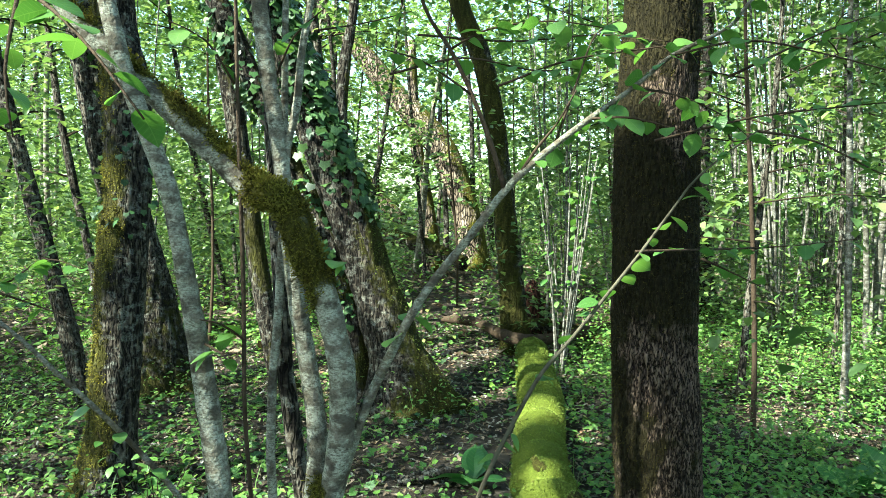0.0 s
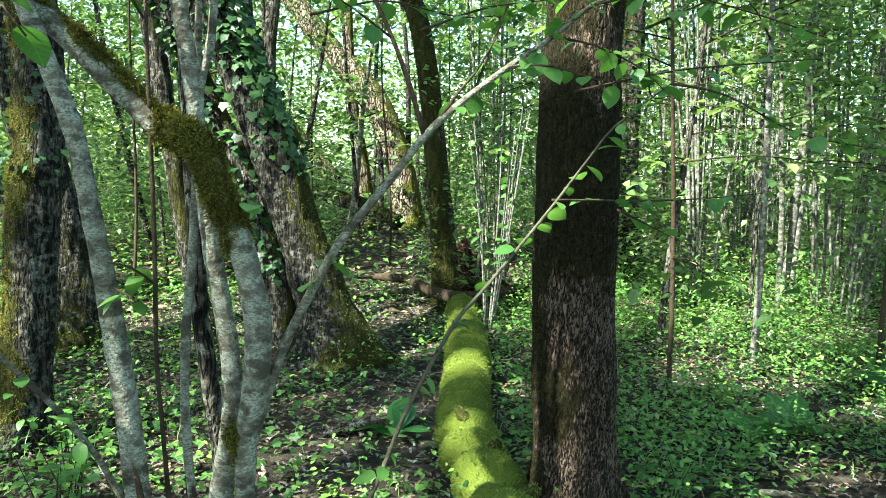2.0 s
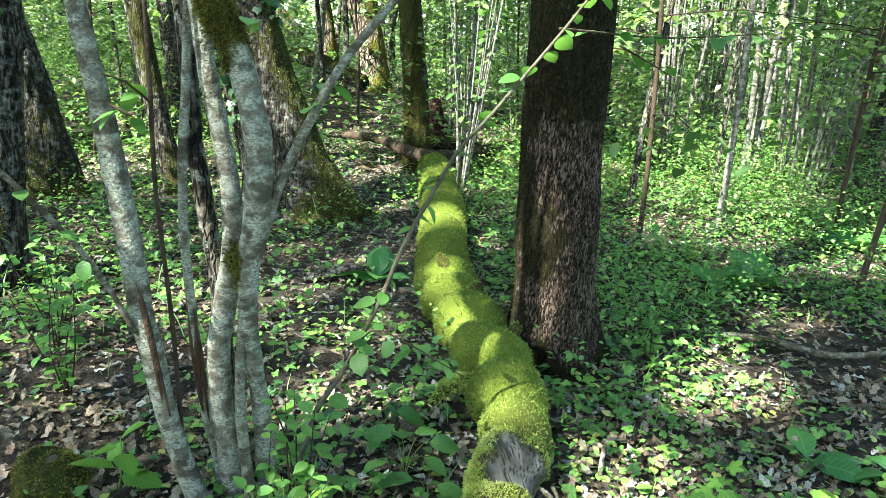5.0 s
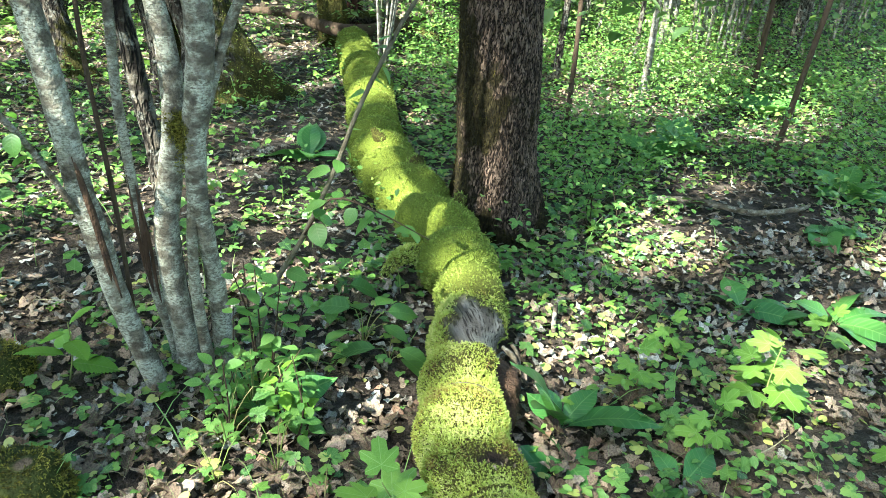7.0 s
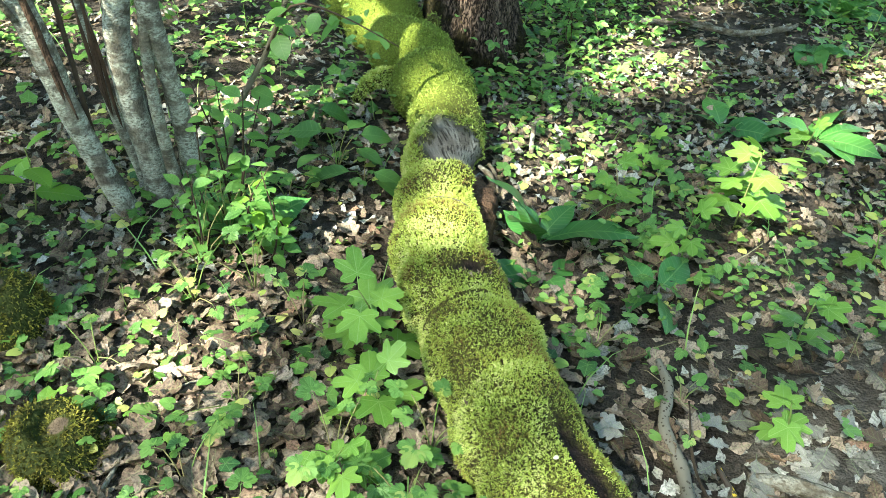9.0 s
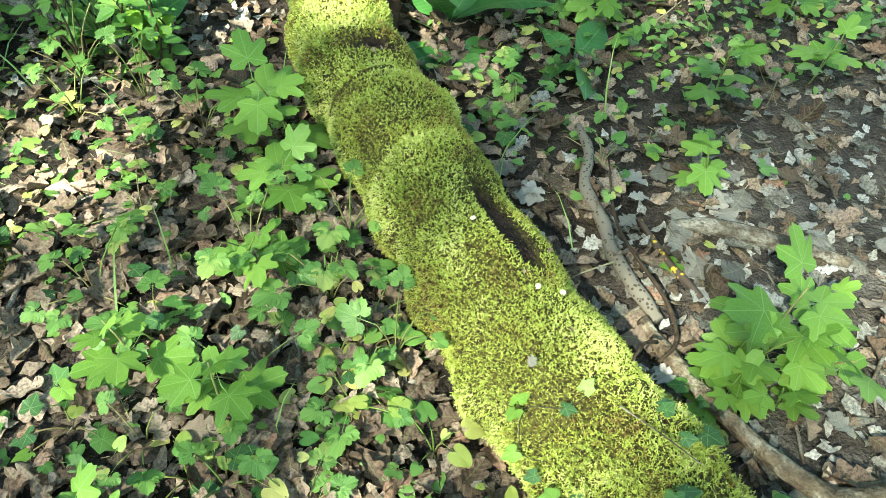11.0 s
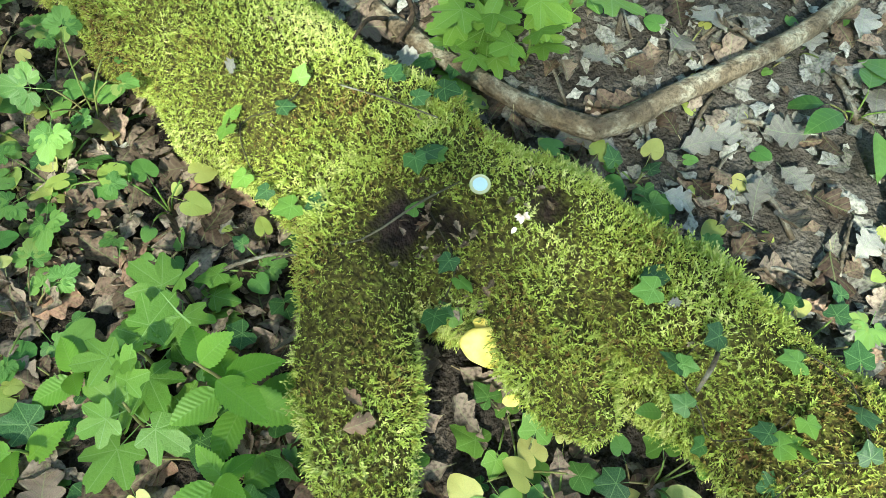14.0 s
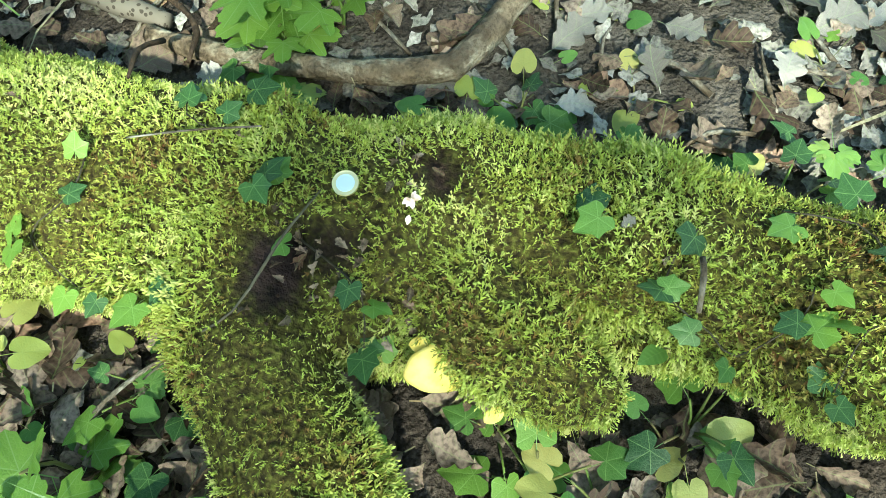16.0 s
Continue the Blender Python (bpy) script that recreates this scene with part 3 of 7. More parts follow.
bump(_nt, _b, math_node(_nt, "ADD", noise_node(_nt, 30, 6, _co), math_node(_nt, "MULTIPLY", noise_node(_nt, 150, 3, _co), 0.5)), 1.0, 0.025)


# ---- ground ----
def ground_z(x, y):
    x, y = np.atleast_1d(np.asarray(x, float)), np.atleast_1d(np.asarray(y, float))
    q = np.stack([x, y, 0 * x], -1)
    far = np.clip((np.hypot(x, y) - 3) / 12, 0, 1)
    return 0.05 * (fbm(q * 1.1, 3) - 0.5) * (0.5 + far) + 0.012 * (vnoise(q * 7) - 0.5) + far * 0.25 * (fbm(q * 0.22 + 5, 2) - 0.5)


def gz(x, y):
    return float(ground_z(x, y)[0])


def mud(x, y):
    """Where bare mud shows beside the log."""
    return np.clip(1.4 * np.exp(-(((x - 1.05) / 0.5) ** 2 + ((y - 0.1) / 0.55) ** 2)) + 0.3 * np.exp(-(((x - 1.45) / 0.4) ** 2 + ((y - 1.0) / 0.5) ** 2)) + 0.5 * np.exp(-(((x - 0.2) / 0.5) ** 2 + ((y - 4.2) / 0.6) ** 2)), 0, 0.85)


_u = np.linspace(-1, 1, 241)
_gx = 0.6 + 3.2 * _u + 90 * np.sign(_u) * np.abs(_u) ** 7
_gy = 2.2 + 4.4 * _u + 110 * np.sign(_u) * np.abs(_u) ** 7
_X, _Y = np.meshgrid(_gx, _gy, indexing="ij")
_V = np.stack([_X.ravel(), _Y.ravel(), ground_z(_X.ravel(), _Y.ravel())], -1)
_i, _j = np.meshgrid(np.arange(240), np.arange(240), indexing="ij")
_a = _i * 241 + _j
ground = new("ground", raw_mesh("ground", _V, np.stack([_a, _a + 241, _a + 242, _a + 1], -1).reshape(-1, 4), M_SOIL, attrs={"mud": np.clip(1.5 * mud(_V[:, 0], _V[:, 1]) + 0.8 * (vnoise(_V * 6) - 0.5), 0, 1) * (mud(_V[:, 0], _V[:, 1]) > 0.05)}))
tagged(ground, "damp dark brown woodland soil under leaf litter", "ground", kind="structure")


# ---- moss ----
def frond_template(n=5, arch=0.5, wide=0.19):
    """A feathery arching moss frond about 1 long: toothed blades either side of one midline."""
    u = np.linspace(0, 1, n + 1)
    mid = np.stack([arch * u * u, 0 * u, u * (1 - 0.3 * u)], -1)
    v, h, f = [tuple(p) for p in mid], list(u), []
    for i in range(n):
        c = 0.5 * (u[i] + u[i + 1])
        for s in (-1, 1):
            w = wide * math.sin(math.pi * min(1, c + 0.12)) ** 0.7 * (1.15 if (i + s) % 2 else 0.85) + 0.02
            t = mid[i] * 0.1 + mid[i + 1] * 0.9 + np.array([0.10 * w, s * w, 0.10 + 0.25 * w])
            f.append((i, i + 1, len(v)) if s > 0 else (i + 1, i, len(v)))
            v.append(tuple(t))
            h.append(min(1.0, c + 0.15))
    return np.array(v, float), np.array(f), np.stack([h, np.zeros(len(h))], -1)


FROND, FROND_LITE = frond_template(5, 0.55, 0.115), frond_template(2, 0.5, 0.24)
FROND_FINE = frond_template(4, 0.5, 0.15)
FROND_THIN = frond_template(2, 0.6, 0.13)


def align(N, jitter, r):
    """Rotations that take z to the directions N, with a random twist and lean."""
    N = N + jitter * r.normal(size=N.shape)
    N /= np.linalg.norm(N, axis=1)[:, None]
    ref = r.normal(size=N.shape)
    A = ref - (ref * N).sum(1)[:, None] * N
    A /= np.linalg.norm(A, axis=1)[:, None]
    return np.stack([A, np.cross(N, A), N], -1)


def moss_on(grids, count, size, mat, keep, template=FROND, jitter=0.5, sag=0.25, seed=3, name="moss", lay=0.0):
    """Moss shoots over tube surfaces; keep(points, normals) gives the chance that a shoot grows there."""
    r = np.random.default_rng(seed)
    Pn, Nn = [], []
    area = [np.linalg.norm(np.cross(np.gradient(p, axis=0), np.gradient(p, axis=1)), axis=-1) for p, _ in grids]
    total = sum(a.sum() for a in area)
    for (pos, out), a in zip(grids, area):
        m = int(count * a.sum() / total)
        n, s = pos.shape[:2]
        pick = r.choice(n * s, m, p=(a / a.sum()).ravel())
        i, j = pick // s, pick % s
        i2, j2 = np.minimum(i + 1, n - 1), (j + 1) % s
        u, w = r.random((m, 1)), r.random((m, 1))
        Pn.append((pos[i, j] * (1 - u) + pos[i2, j] * u) * (1 - w) + (pos[i, j2] * (1 - u) + pos[i2, j2] * u) * w)
        Nn.append(out[i, j])
    Pn, Nn = np.vstack(Pn), np.vstack(Nn)
    ok = r.random(len(Pn)) < keep(Pn, Nn)
    Pn, Nn = Pn[ok], Nn[ok]
    flat = 1 - np.abs(Nn[:, 2:3])
    D = Nn + flat * sag * np.array([0, 0, -1.0]) + 0.25 * np.array([0, 0, 1.0]) * (1 - flat)
    if lay:
        D = (1 - lay) * D + lay * 3.2 * np.stack([vnoise(Pn * 26 + 31.7 * k) - 0.5 for k in range(3)], -1)
    S = size * (0.55 + 0.9 * r.random(len(Pn))) * (0.58 + 0.84 * vnoise(Pn * 14))
    return scatter(name, template, align(D, jitter, r), Pn - 0.2 * size * Nn, S, mat, smooth=False)


# ---- the fallen log ----
LOG = [(0.84, 6.9, 0.12), (0.77, 6.1, 0.11), (0.70, 5.2, 0.11), (0.61, 4.5, 0.10), (0.535, 3.95, 0.10), (0.505, 3.55, 0.10), (0.535, 3.1, 0.10), (0.575, 2.7, 0.10), (0.575, 2.4, 0.10), (0.53, 2.08, 0.10),
       (0.42, 1.78, 0.09), (0.335, 1.52, 0.09), (0.297, 1.28, 0.08), (0.303, 1.02, 0.07), (0.304, 0.80, 0.062), (0.314, 0.6, 0.058), (0.318, 0.44, 0.058), (0.333, 0.27, 0.06), (0.355, 0.12, 0.06), (0.397, -0.03, 0.062), (0.424, -0.19, 0.07), (0.425, -0.36, 0.07), (0.40, -0.75, 0.06)]
LOG_R = [0.12, 0.135, 0.14, 0.13, 0.13, 0.135, 0.13, 0.125, 0.125, 0.115, 0.11, 0.11, 0.118, 0.122, 0.12, 0.124, 0.128, 0.126, 0.124, 0.113, 0.096, 0.094, 0.09]


def log_shape(p, o, r):
    lump = 0.024 * (fbm(p * np.array([5, 4, 5.0]), 2) - 0.5) + 0.012 * (vnoise(p * 22) - 0.5)
    bolster = np.abs(np.sin(np.pi * (p[:, 1] + 0.55 * (p[:, 0] - 0.5) + 0.26 * vnoise(p * 2.6)) / 0.30)) ** 0.7
    ring = 0.08 * (bolster - 0.66) * np.clip((p[:, 1] - 2.1) / 0.3, 0, 1) + 0.008 * np.sin(p[:, 1] * 31) * (p[:, 1] <= 1.9)
    sink = -0.02 * log_bare(p, o)
    cleft = -0.035 * spot(p, (0.318, -0.15, 0.12), (0.022, 0.06, 0.08))
    return lump + ring + sink + cleft - 0.016 * log_rot(p, o)


def spot(p, centre, size):
    return np.exp(-((((p - np.array(centre)) / np.array(size)) ** 2).sum(1) ** 1.5))


def log_bare(p, o):
    """Bare grey wood where the moss has slipped off the top and one flank."""
    wander = 0.09 * (vnoise(p * 17) - 0.5) + 0.05 * (vnoise(p * 45) - 0.5)
    along = np.abs(p[:, 1] - 1.82 + 0.45 * (p[:, 0] - 0.44) + wander)
    flank = o[:, 0] + 0.45 + 0.5 * (vnoise(p * 14) - 0.5)
    return np.clip((0.15 - along) * 40, 0, 1) * np.clip(flank * 6, 0, 1)


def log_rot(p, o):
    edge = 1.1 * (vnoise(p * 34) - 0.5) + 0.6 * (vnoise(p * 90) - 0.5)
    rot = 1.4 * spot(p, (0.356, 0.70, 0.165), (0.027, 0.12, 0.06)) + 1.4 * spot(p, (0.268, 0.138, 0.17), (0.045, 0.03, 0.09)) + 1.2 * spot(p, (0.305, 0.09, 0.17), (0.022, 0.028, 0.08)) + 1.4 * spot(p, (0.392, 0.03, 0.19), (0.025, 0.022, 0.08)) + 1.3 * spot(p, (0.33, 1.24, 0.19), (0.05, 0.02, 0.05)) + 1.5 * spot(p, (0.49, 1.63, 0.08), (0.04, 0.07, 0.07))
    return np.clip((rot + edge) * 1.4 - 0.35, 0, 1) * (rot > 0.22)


log = thing("fallen_log", (0.4, 1.5, 0.0), "long fallen log thickly covered in bright green moss", "log")
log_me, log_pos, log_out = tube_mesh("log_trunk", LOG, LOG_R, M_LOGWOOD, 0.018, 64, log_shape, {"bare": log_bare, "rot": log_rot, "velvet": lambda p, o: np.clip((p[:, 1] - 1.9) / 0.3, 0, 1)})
STUBS = [
    ([(0.30, 0.195, 0.095), (0.23, 0.158, 0.095), (0.158, 0.096, 0.088), (0.09, 0.01, 0.07), (0.03, -0.06, 0.04)], [0.085, 0.076, 0.067, 0.056, 0.044]),
    ([(0.37, 0.03, 0.10), (0.315, -0.025, 0.11), (0.289, -0.085, 0.10), (0.280, -0.14, 0.092), (0.276, -0.168, 0.086)], [0.066, 0.058, 0.05, 0.038, 0.02]),
    ([(0.52, 2.45, 0.10), (0.42, 2.47, 0.11), (0.35, 2.44, 0.11), (0.29, 2.38, 0.08)], [0.05, 0.035, 0.03, 0.02]),
    ([(0.54, 3.55, 0.18), (0.47, 3.56, 0.25), (0.45, 3.57, 0.285)], [0.05, 0.03, 0.014]),
    ([(0.57, 3.18, 0.18), (0.585, 3.16, 0.235), (0.60, 3.15, 0.26)], [0.05, 0.035, 0.02]),
    ([(0.57, 2.8, 0.12), (0.66, 2.78, 0.18), (0.69, 2.77, 0.22)], [0.05, 0.03, 0.02]),
]


def stub_shape(p, o, r):
    return 0.02 * (fbm(p * 12, 2) - 0.5) + 0.008 * (vnoise(p * 40) - 0.5)


part("log_trunk", log_me, log)
stub_grids = []
for pts, rad in STUBS:
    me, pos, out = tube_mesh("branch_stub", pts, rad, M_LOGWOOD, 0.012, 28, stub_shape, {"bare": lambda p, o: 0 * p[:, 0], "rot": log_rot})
    part("branch_stub", me, log, "broken branch stub wrapped in moss")
    stub_grids.append((pos, out))


def log_moss(p, n):
    bare = np.clip(1 - 1.5 * log_bare(p, n) - 1.6 * log_rot(p, n), 0, 1)
    under = np.clip((n[:, 2] + 0.75) / 0.35, 0, 1)
    return bare * under * (0.55 + 0.45 * (vnoise(p * 18) > 0.3))


_cut = np.searchsorted(-log_pos[:, :, 1].mean(1), -1.15)
_cut2 = np.searchsorted(-log_pos[:, :, 1].mean(1), -2.0)
_mid = np.searchsorted(-log_pos[:, :, 1].mean(1), -0.34)
_end = np.searchsorted(-log_pos[:, :, 1].mean(1), 0.52)
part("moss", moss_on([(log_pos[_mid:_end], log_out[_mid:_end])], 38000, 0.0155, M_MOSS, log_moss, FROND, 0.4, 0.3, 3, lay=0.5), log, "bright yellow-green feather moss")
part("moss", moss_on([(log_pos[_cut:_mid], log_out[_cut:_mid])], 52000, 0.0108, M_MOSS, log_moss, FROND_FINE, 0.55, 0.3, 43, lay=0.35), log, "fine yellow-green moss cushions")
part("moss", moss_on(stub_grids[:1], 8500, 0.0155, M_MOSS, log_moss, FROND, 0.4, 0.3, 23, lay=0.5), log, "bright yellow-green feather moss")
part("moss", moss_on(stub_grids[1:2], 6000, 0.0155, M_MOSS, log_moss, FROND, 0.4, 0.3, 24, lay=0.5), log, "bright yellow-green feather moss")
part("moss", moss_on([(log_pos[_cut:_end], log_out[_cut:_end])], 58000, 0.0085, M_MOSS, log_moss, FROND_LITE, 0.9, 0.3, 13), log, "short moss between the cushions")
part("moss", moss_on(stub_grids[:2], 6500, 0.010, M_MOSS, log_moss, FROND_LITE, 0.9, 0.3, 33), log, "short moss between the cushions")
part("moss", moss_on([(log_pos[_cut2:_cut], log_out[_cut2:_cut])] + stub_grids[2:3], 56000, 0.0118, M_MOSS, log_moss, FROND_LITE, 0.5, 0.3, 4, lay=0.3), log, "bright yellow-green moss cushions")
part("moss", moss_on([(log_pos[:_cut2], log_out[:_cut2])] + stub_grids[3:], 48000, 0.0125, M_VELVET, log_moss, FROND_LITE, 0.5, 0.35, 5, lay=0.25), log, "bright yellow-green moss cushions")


# ---- trees ----
def bark_shape(depth, freq=32.0, vert=6.0, flare=0.0, base=0.0, lump=0.02, lobes=5, sharp=1.6):
    def shape(p, o, r):
        q = p * np.array([freq, freq, vert])
        ridge = 1 - np.abs(2 * fbm(q, 2) - 1) * sharp
        root = 0
        if flare:
            an = np.arctan2(o[:, 1], o[:, 0])
            root = flare * np.exp(-(p[:, 2] - base) / 0.16) * (0.55 + 0.45 * np.cos(lobes * an + 1.0))
        return -depth * np.clip(ridge, 0, 1) ** 2 + lump * (fbm(p * 3.1, 2) - 0.5) + root

    return shape


def ridge_attr(freq, vert, sharp=1.6):
    return lambda p, o: 1 - np.clip(1 - np.abs(2 * fbm(p * np.array([freq, freq, vert]), 2) - 1) * sharp, 0, 1)


def no_moss(p, o):
    return 0 * p[:, 0]


def side_moss(direction, amount, low=0.6):
    d = np.array(direction, float)
    d /= np.linalg.norm(d)
    return lambda p, o: np.clip(amount * (0.35 + 0.75 * (o @ d)) + low * np.exp(-np.maximum(p[:, 2], 0) / 0.25) + 0.7 * (vnoise(p * 3.3) - 0.5), 0, 1)


def crown_leaves(name, centre, size, n, leaf, mat, r, clumps=40, hole=None, template=KITE):
    """A crown of leaves in uneven clumps, with gaps."""
    c = np.array(centre) + np.array(size) * np.clip(r.normal(size=(clumps, 3)) * 0.5, -1, 1)
    w = r.random(clumps) + 0.3
    k = r.choice(clumps, n, p=w / w.sum())
    T = c[k] + r.normal(size=(n, 3)) * np.array(size) * 0.16
    if hole is not None:
        T = T[hole(T)]
    m = len(T)
    R = turns(r.random(m) * 6.28, r.normal(size=m) * 0.35 - 0.15, r.normal(size=m) * 0.4)
    return scatter(name, template, R, T, leaf * (0.6 + 0.8 * r.random(m)), mat)


def sun_gaps(T, near_too=True):
    """Openings in the crowns along the sun's way to the places that lie in the sun."""
    s = np.array(SUN_DIR)
    ok = np.ones(len(T), bool)
    for p, rad in SUNNY + ([((0.3, 0.3, 0.1), 1.7)] if near_too else []):
        d = T - np.array(p)
        off = np.linalg.norm(d - (d @ s)[:, None] * s, axis=1)
        ok &= off > rad * (0.75 + 0.5 * vnoise(T * 0.9))
    # an opening added over the near end of the log to let skylight in
    near = np.hypot(T[:, 0] - 0.3, T[:, 1] - 0.3) < 2.6 + 1.6 * (vnoise(T * 0.5) - 0.5)
    return ok & ~(near & (T[:, 2] > 4.5))


SUNNY = [((-0.33, 1.95, 1.35), 0.12), ((0.0, 12.0, 1.5), 1.0), ((-0.5, 6.6, 0.2), 0.9), ((0.3, 5.6, 0.2), 0.35), ((-1.5, 7.4, 0.3), 1.0), ((0.4, 9.5, 0.5), 1.3), ((0.74, 2.80, 0.46), 0.26), ((2.6, 5.0, 0.2), 0.6), ((3.6, 6.4, 0.3), 0.8), ((2.4, 4.0, 0.2), 0.3), ((4.8, 8.2, 0.5), 0.9), ((2.2, 7.4, 0.4), 0.5)] + [((-1.85, 3.75, 0.8), 0.25), ((0.5, 3.3, 0.2), 0.16), ((0.15, 2.4, 0.0), 0.28), ((0.62, 4.6, 0.2), 0.24), ((1.6, 2.6, 0.0), 0.28), ((2.3, 3.3, 0.0), 0.25), ((3.2, 4.4, 0.3), 0.6), ((0.2, 16, 2.5), 2.0),
         ((5, 12, 2), 2.2), ((9, 15, 2.5), 2.5), ((-1.6, 3.9, 1.4), 0.15), ((-4, 14, 2), 0.9), ((2, 22, 3), 3.0), ((-0.35, 2.0, 0.9), 0.12), ((1.3, 1.45, 0.2), 0.17), ((1.3, 2.4, 0.0), 0.06), ((2.0, 1.9, 0.0), 0.16), ((1.8, 2.95, 0.0), 0.2), ((2.6, 2.3, 0.0), 0.2), ((-0.34, 1.28, 0.0), 0.12), ((-0.26, 1.52, 0.0), 0.1), ((0.05, 3.15, 0.0), 0.2), ((-0.12, 2.68, 0.0), 0.16), ((-0.6, 8.5, 0.6), 1.0), ((1.5, 9.0, 0.5), 0.6), ((-2.0, 6.6, 0.5), 0.8), ((3.0, 6.0, 0.3), 0.5), ((0.75, 2.82, 0.72), 0.16), ((-0.5, 1.1, 1.75), 0.2), ((-0.9, 3.4, 0.2), 0.3), ((0.50, 2.15, 0.22), 0.13), ((0.46, 1.65, 0.2), 0.1), ((0.53, 2.62, 0.22), 0.12), ((0.47, 2.98, 0.2), 0.16), ((0.47, 3.5, 0.2), 0.14), ((0.2, 3.4, 0.0), 0.08), ((-0.15, 3.75, 0.0), 0.1), ((0.1, 4.2, 0.0), 0.12), ((-4.0, 7.5, 0.4), 0.5), ((-3.2, 9.5, 0.5), 0.7), ((1.6, 6.6, 0.3), 0.6), ((0.05, 2.9, 0.0), 0.1), ((-0.25, 3.2, 0.0), 0.1), ((0.3, 3.8, 0.0), 0.12), ((0.35, 1.45, 0.18), 0.11), ((0.1, 1.75, 0.05), 0.12), ((-0.3, 0.45, 0.0), 0.05), ((-0.4, 0.85, 0.0), 0.09), ((-0.1, 0.8, 0.0), 0.07)]


def tree(name, label, pts, radii, mat, step=0.05, sides=24, shape=None, moss=no_moss, ridge=None, limbs=(), crown=None, tufts=0, tuft_size=0.012, tuft_mat=None, group="", category="tree", seed=1, fine_limbs=False):
    ob = thing(name, (pts[0][0], pts[0][1], 0), label, category, group)
    inv = Matrix.Translation((-pts[0][0], -pts[0][1], 0))

    def add(pname, me, plabel=""):
        o = part(pname, me, ob, plabel)
        o.matrix_parent_inverse = inv
        return o

    me, pos, out = tube_mesh("trunk", pts, radii, mat, step, sides, shape, {"moss": moss, "ridge": ridge or (lambda p, o: vnoise(p * 20))})
    add("trunk", me)
    grids = [(pos, out)]
    for lp, lr in limbs:
        me, pos, out = tube_mesh("limb", lp, lr, mat, step if fine_limbs else step * 2.5, max(8, sides // 2 if fine_limbs else sides // 3), shape, {"moss": moss, "ridge": ridge or (lambda p, o: vnoise(p * 20))})
        add("limb", me)
        grids.append((pos, out))
    if tufts:
        add("moss", moss_on(grids, tufts, tuft_size, tuft_mat or M_DARKMOSS, lambda p, n: np.clip((moss(p, n) - 0.42) * 4, 0, 1), FROND_THIN, 0.6, 0.5, seed, lay=0.35), "olive green moss")
    if crown:
        add("crown", crown)
    return ob


for _o in log.children:
    _o.matrix_parent_inverse = Matrix.Translation(-log.location)

_r = np.random.default_rng(11)
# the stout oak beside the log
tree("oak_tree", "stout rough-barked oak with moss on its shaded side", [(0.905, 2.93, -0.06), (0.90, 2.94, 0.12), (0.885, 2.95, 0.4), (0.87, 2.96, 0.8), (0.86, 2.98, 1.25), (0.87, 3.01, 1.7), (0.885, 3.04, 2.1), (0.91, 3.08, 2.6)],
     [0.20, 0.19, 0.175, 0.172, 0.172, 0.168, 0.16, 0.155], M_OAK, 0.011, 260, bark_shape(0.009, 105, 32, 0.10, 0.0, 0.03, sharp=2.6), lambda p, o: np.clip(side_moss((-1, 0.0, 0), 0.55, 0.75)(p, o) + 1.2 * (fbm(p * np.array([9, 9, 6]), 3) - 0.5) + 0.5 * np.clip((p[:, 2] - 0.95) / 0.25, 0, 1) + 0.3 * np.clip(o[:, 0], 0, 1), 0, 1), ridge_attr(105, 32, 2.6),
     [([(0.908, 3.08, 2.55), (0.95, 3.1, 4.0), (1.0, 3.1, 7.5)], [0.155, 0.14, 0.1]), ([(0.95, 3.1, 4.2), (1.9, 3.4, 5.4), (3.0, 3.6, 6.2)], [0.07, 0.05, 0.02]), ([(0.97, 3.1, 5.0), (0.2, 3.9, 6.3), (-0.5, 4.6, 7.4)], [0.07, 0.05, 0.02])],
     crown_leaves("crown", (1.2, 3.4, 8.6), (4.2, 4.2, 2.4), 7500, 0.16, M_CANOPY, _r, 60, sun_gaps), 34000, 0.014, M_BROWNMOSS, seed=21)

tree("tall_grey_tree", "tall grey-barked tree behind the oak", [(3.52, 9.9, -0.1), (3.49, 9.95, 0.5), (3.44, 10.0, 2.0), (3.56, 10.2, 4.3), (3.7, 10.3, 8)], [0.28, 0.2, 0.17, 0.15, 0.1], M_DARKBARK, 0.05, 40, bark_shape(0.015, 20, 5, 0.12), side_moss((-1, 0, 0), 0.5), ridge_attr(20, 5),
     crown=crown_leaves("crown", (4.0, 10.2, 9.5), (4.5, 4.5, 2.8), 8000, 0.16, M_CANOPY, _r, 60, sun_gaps))
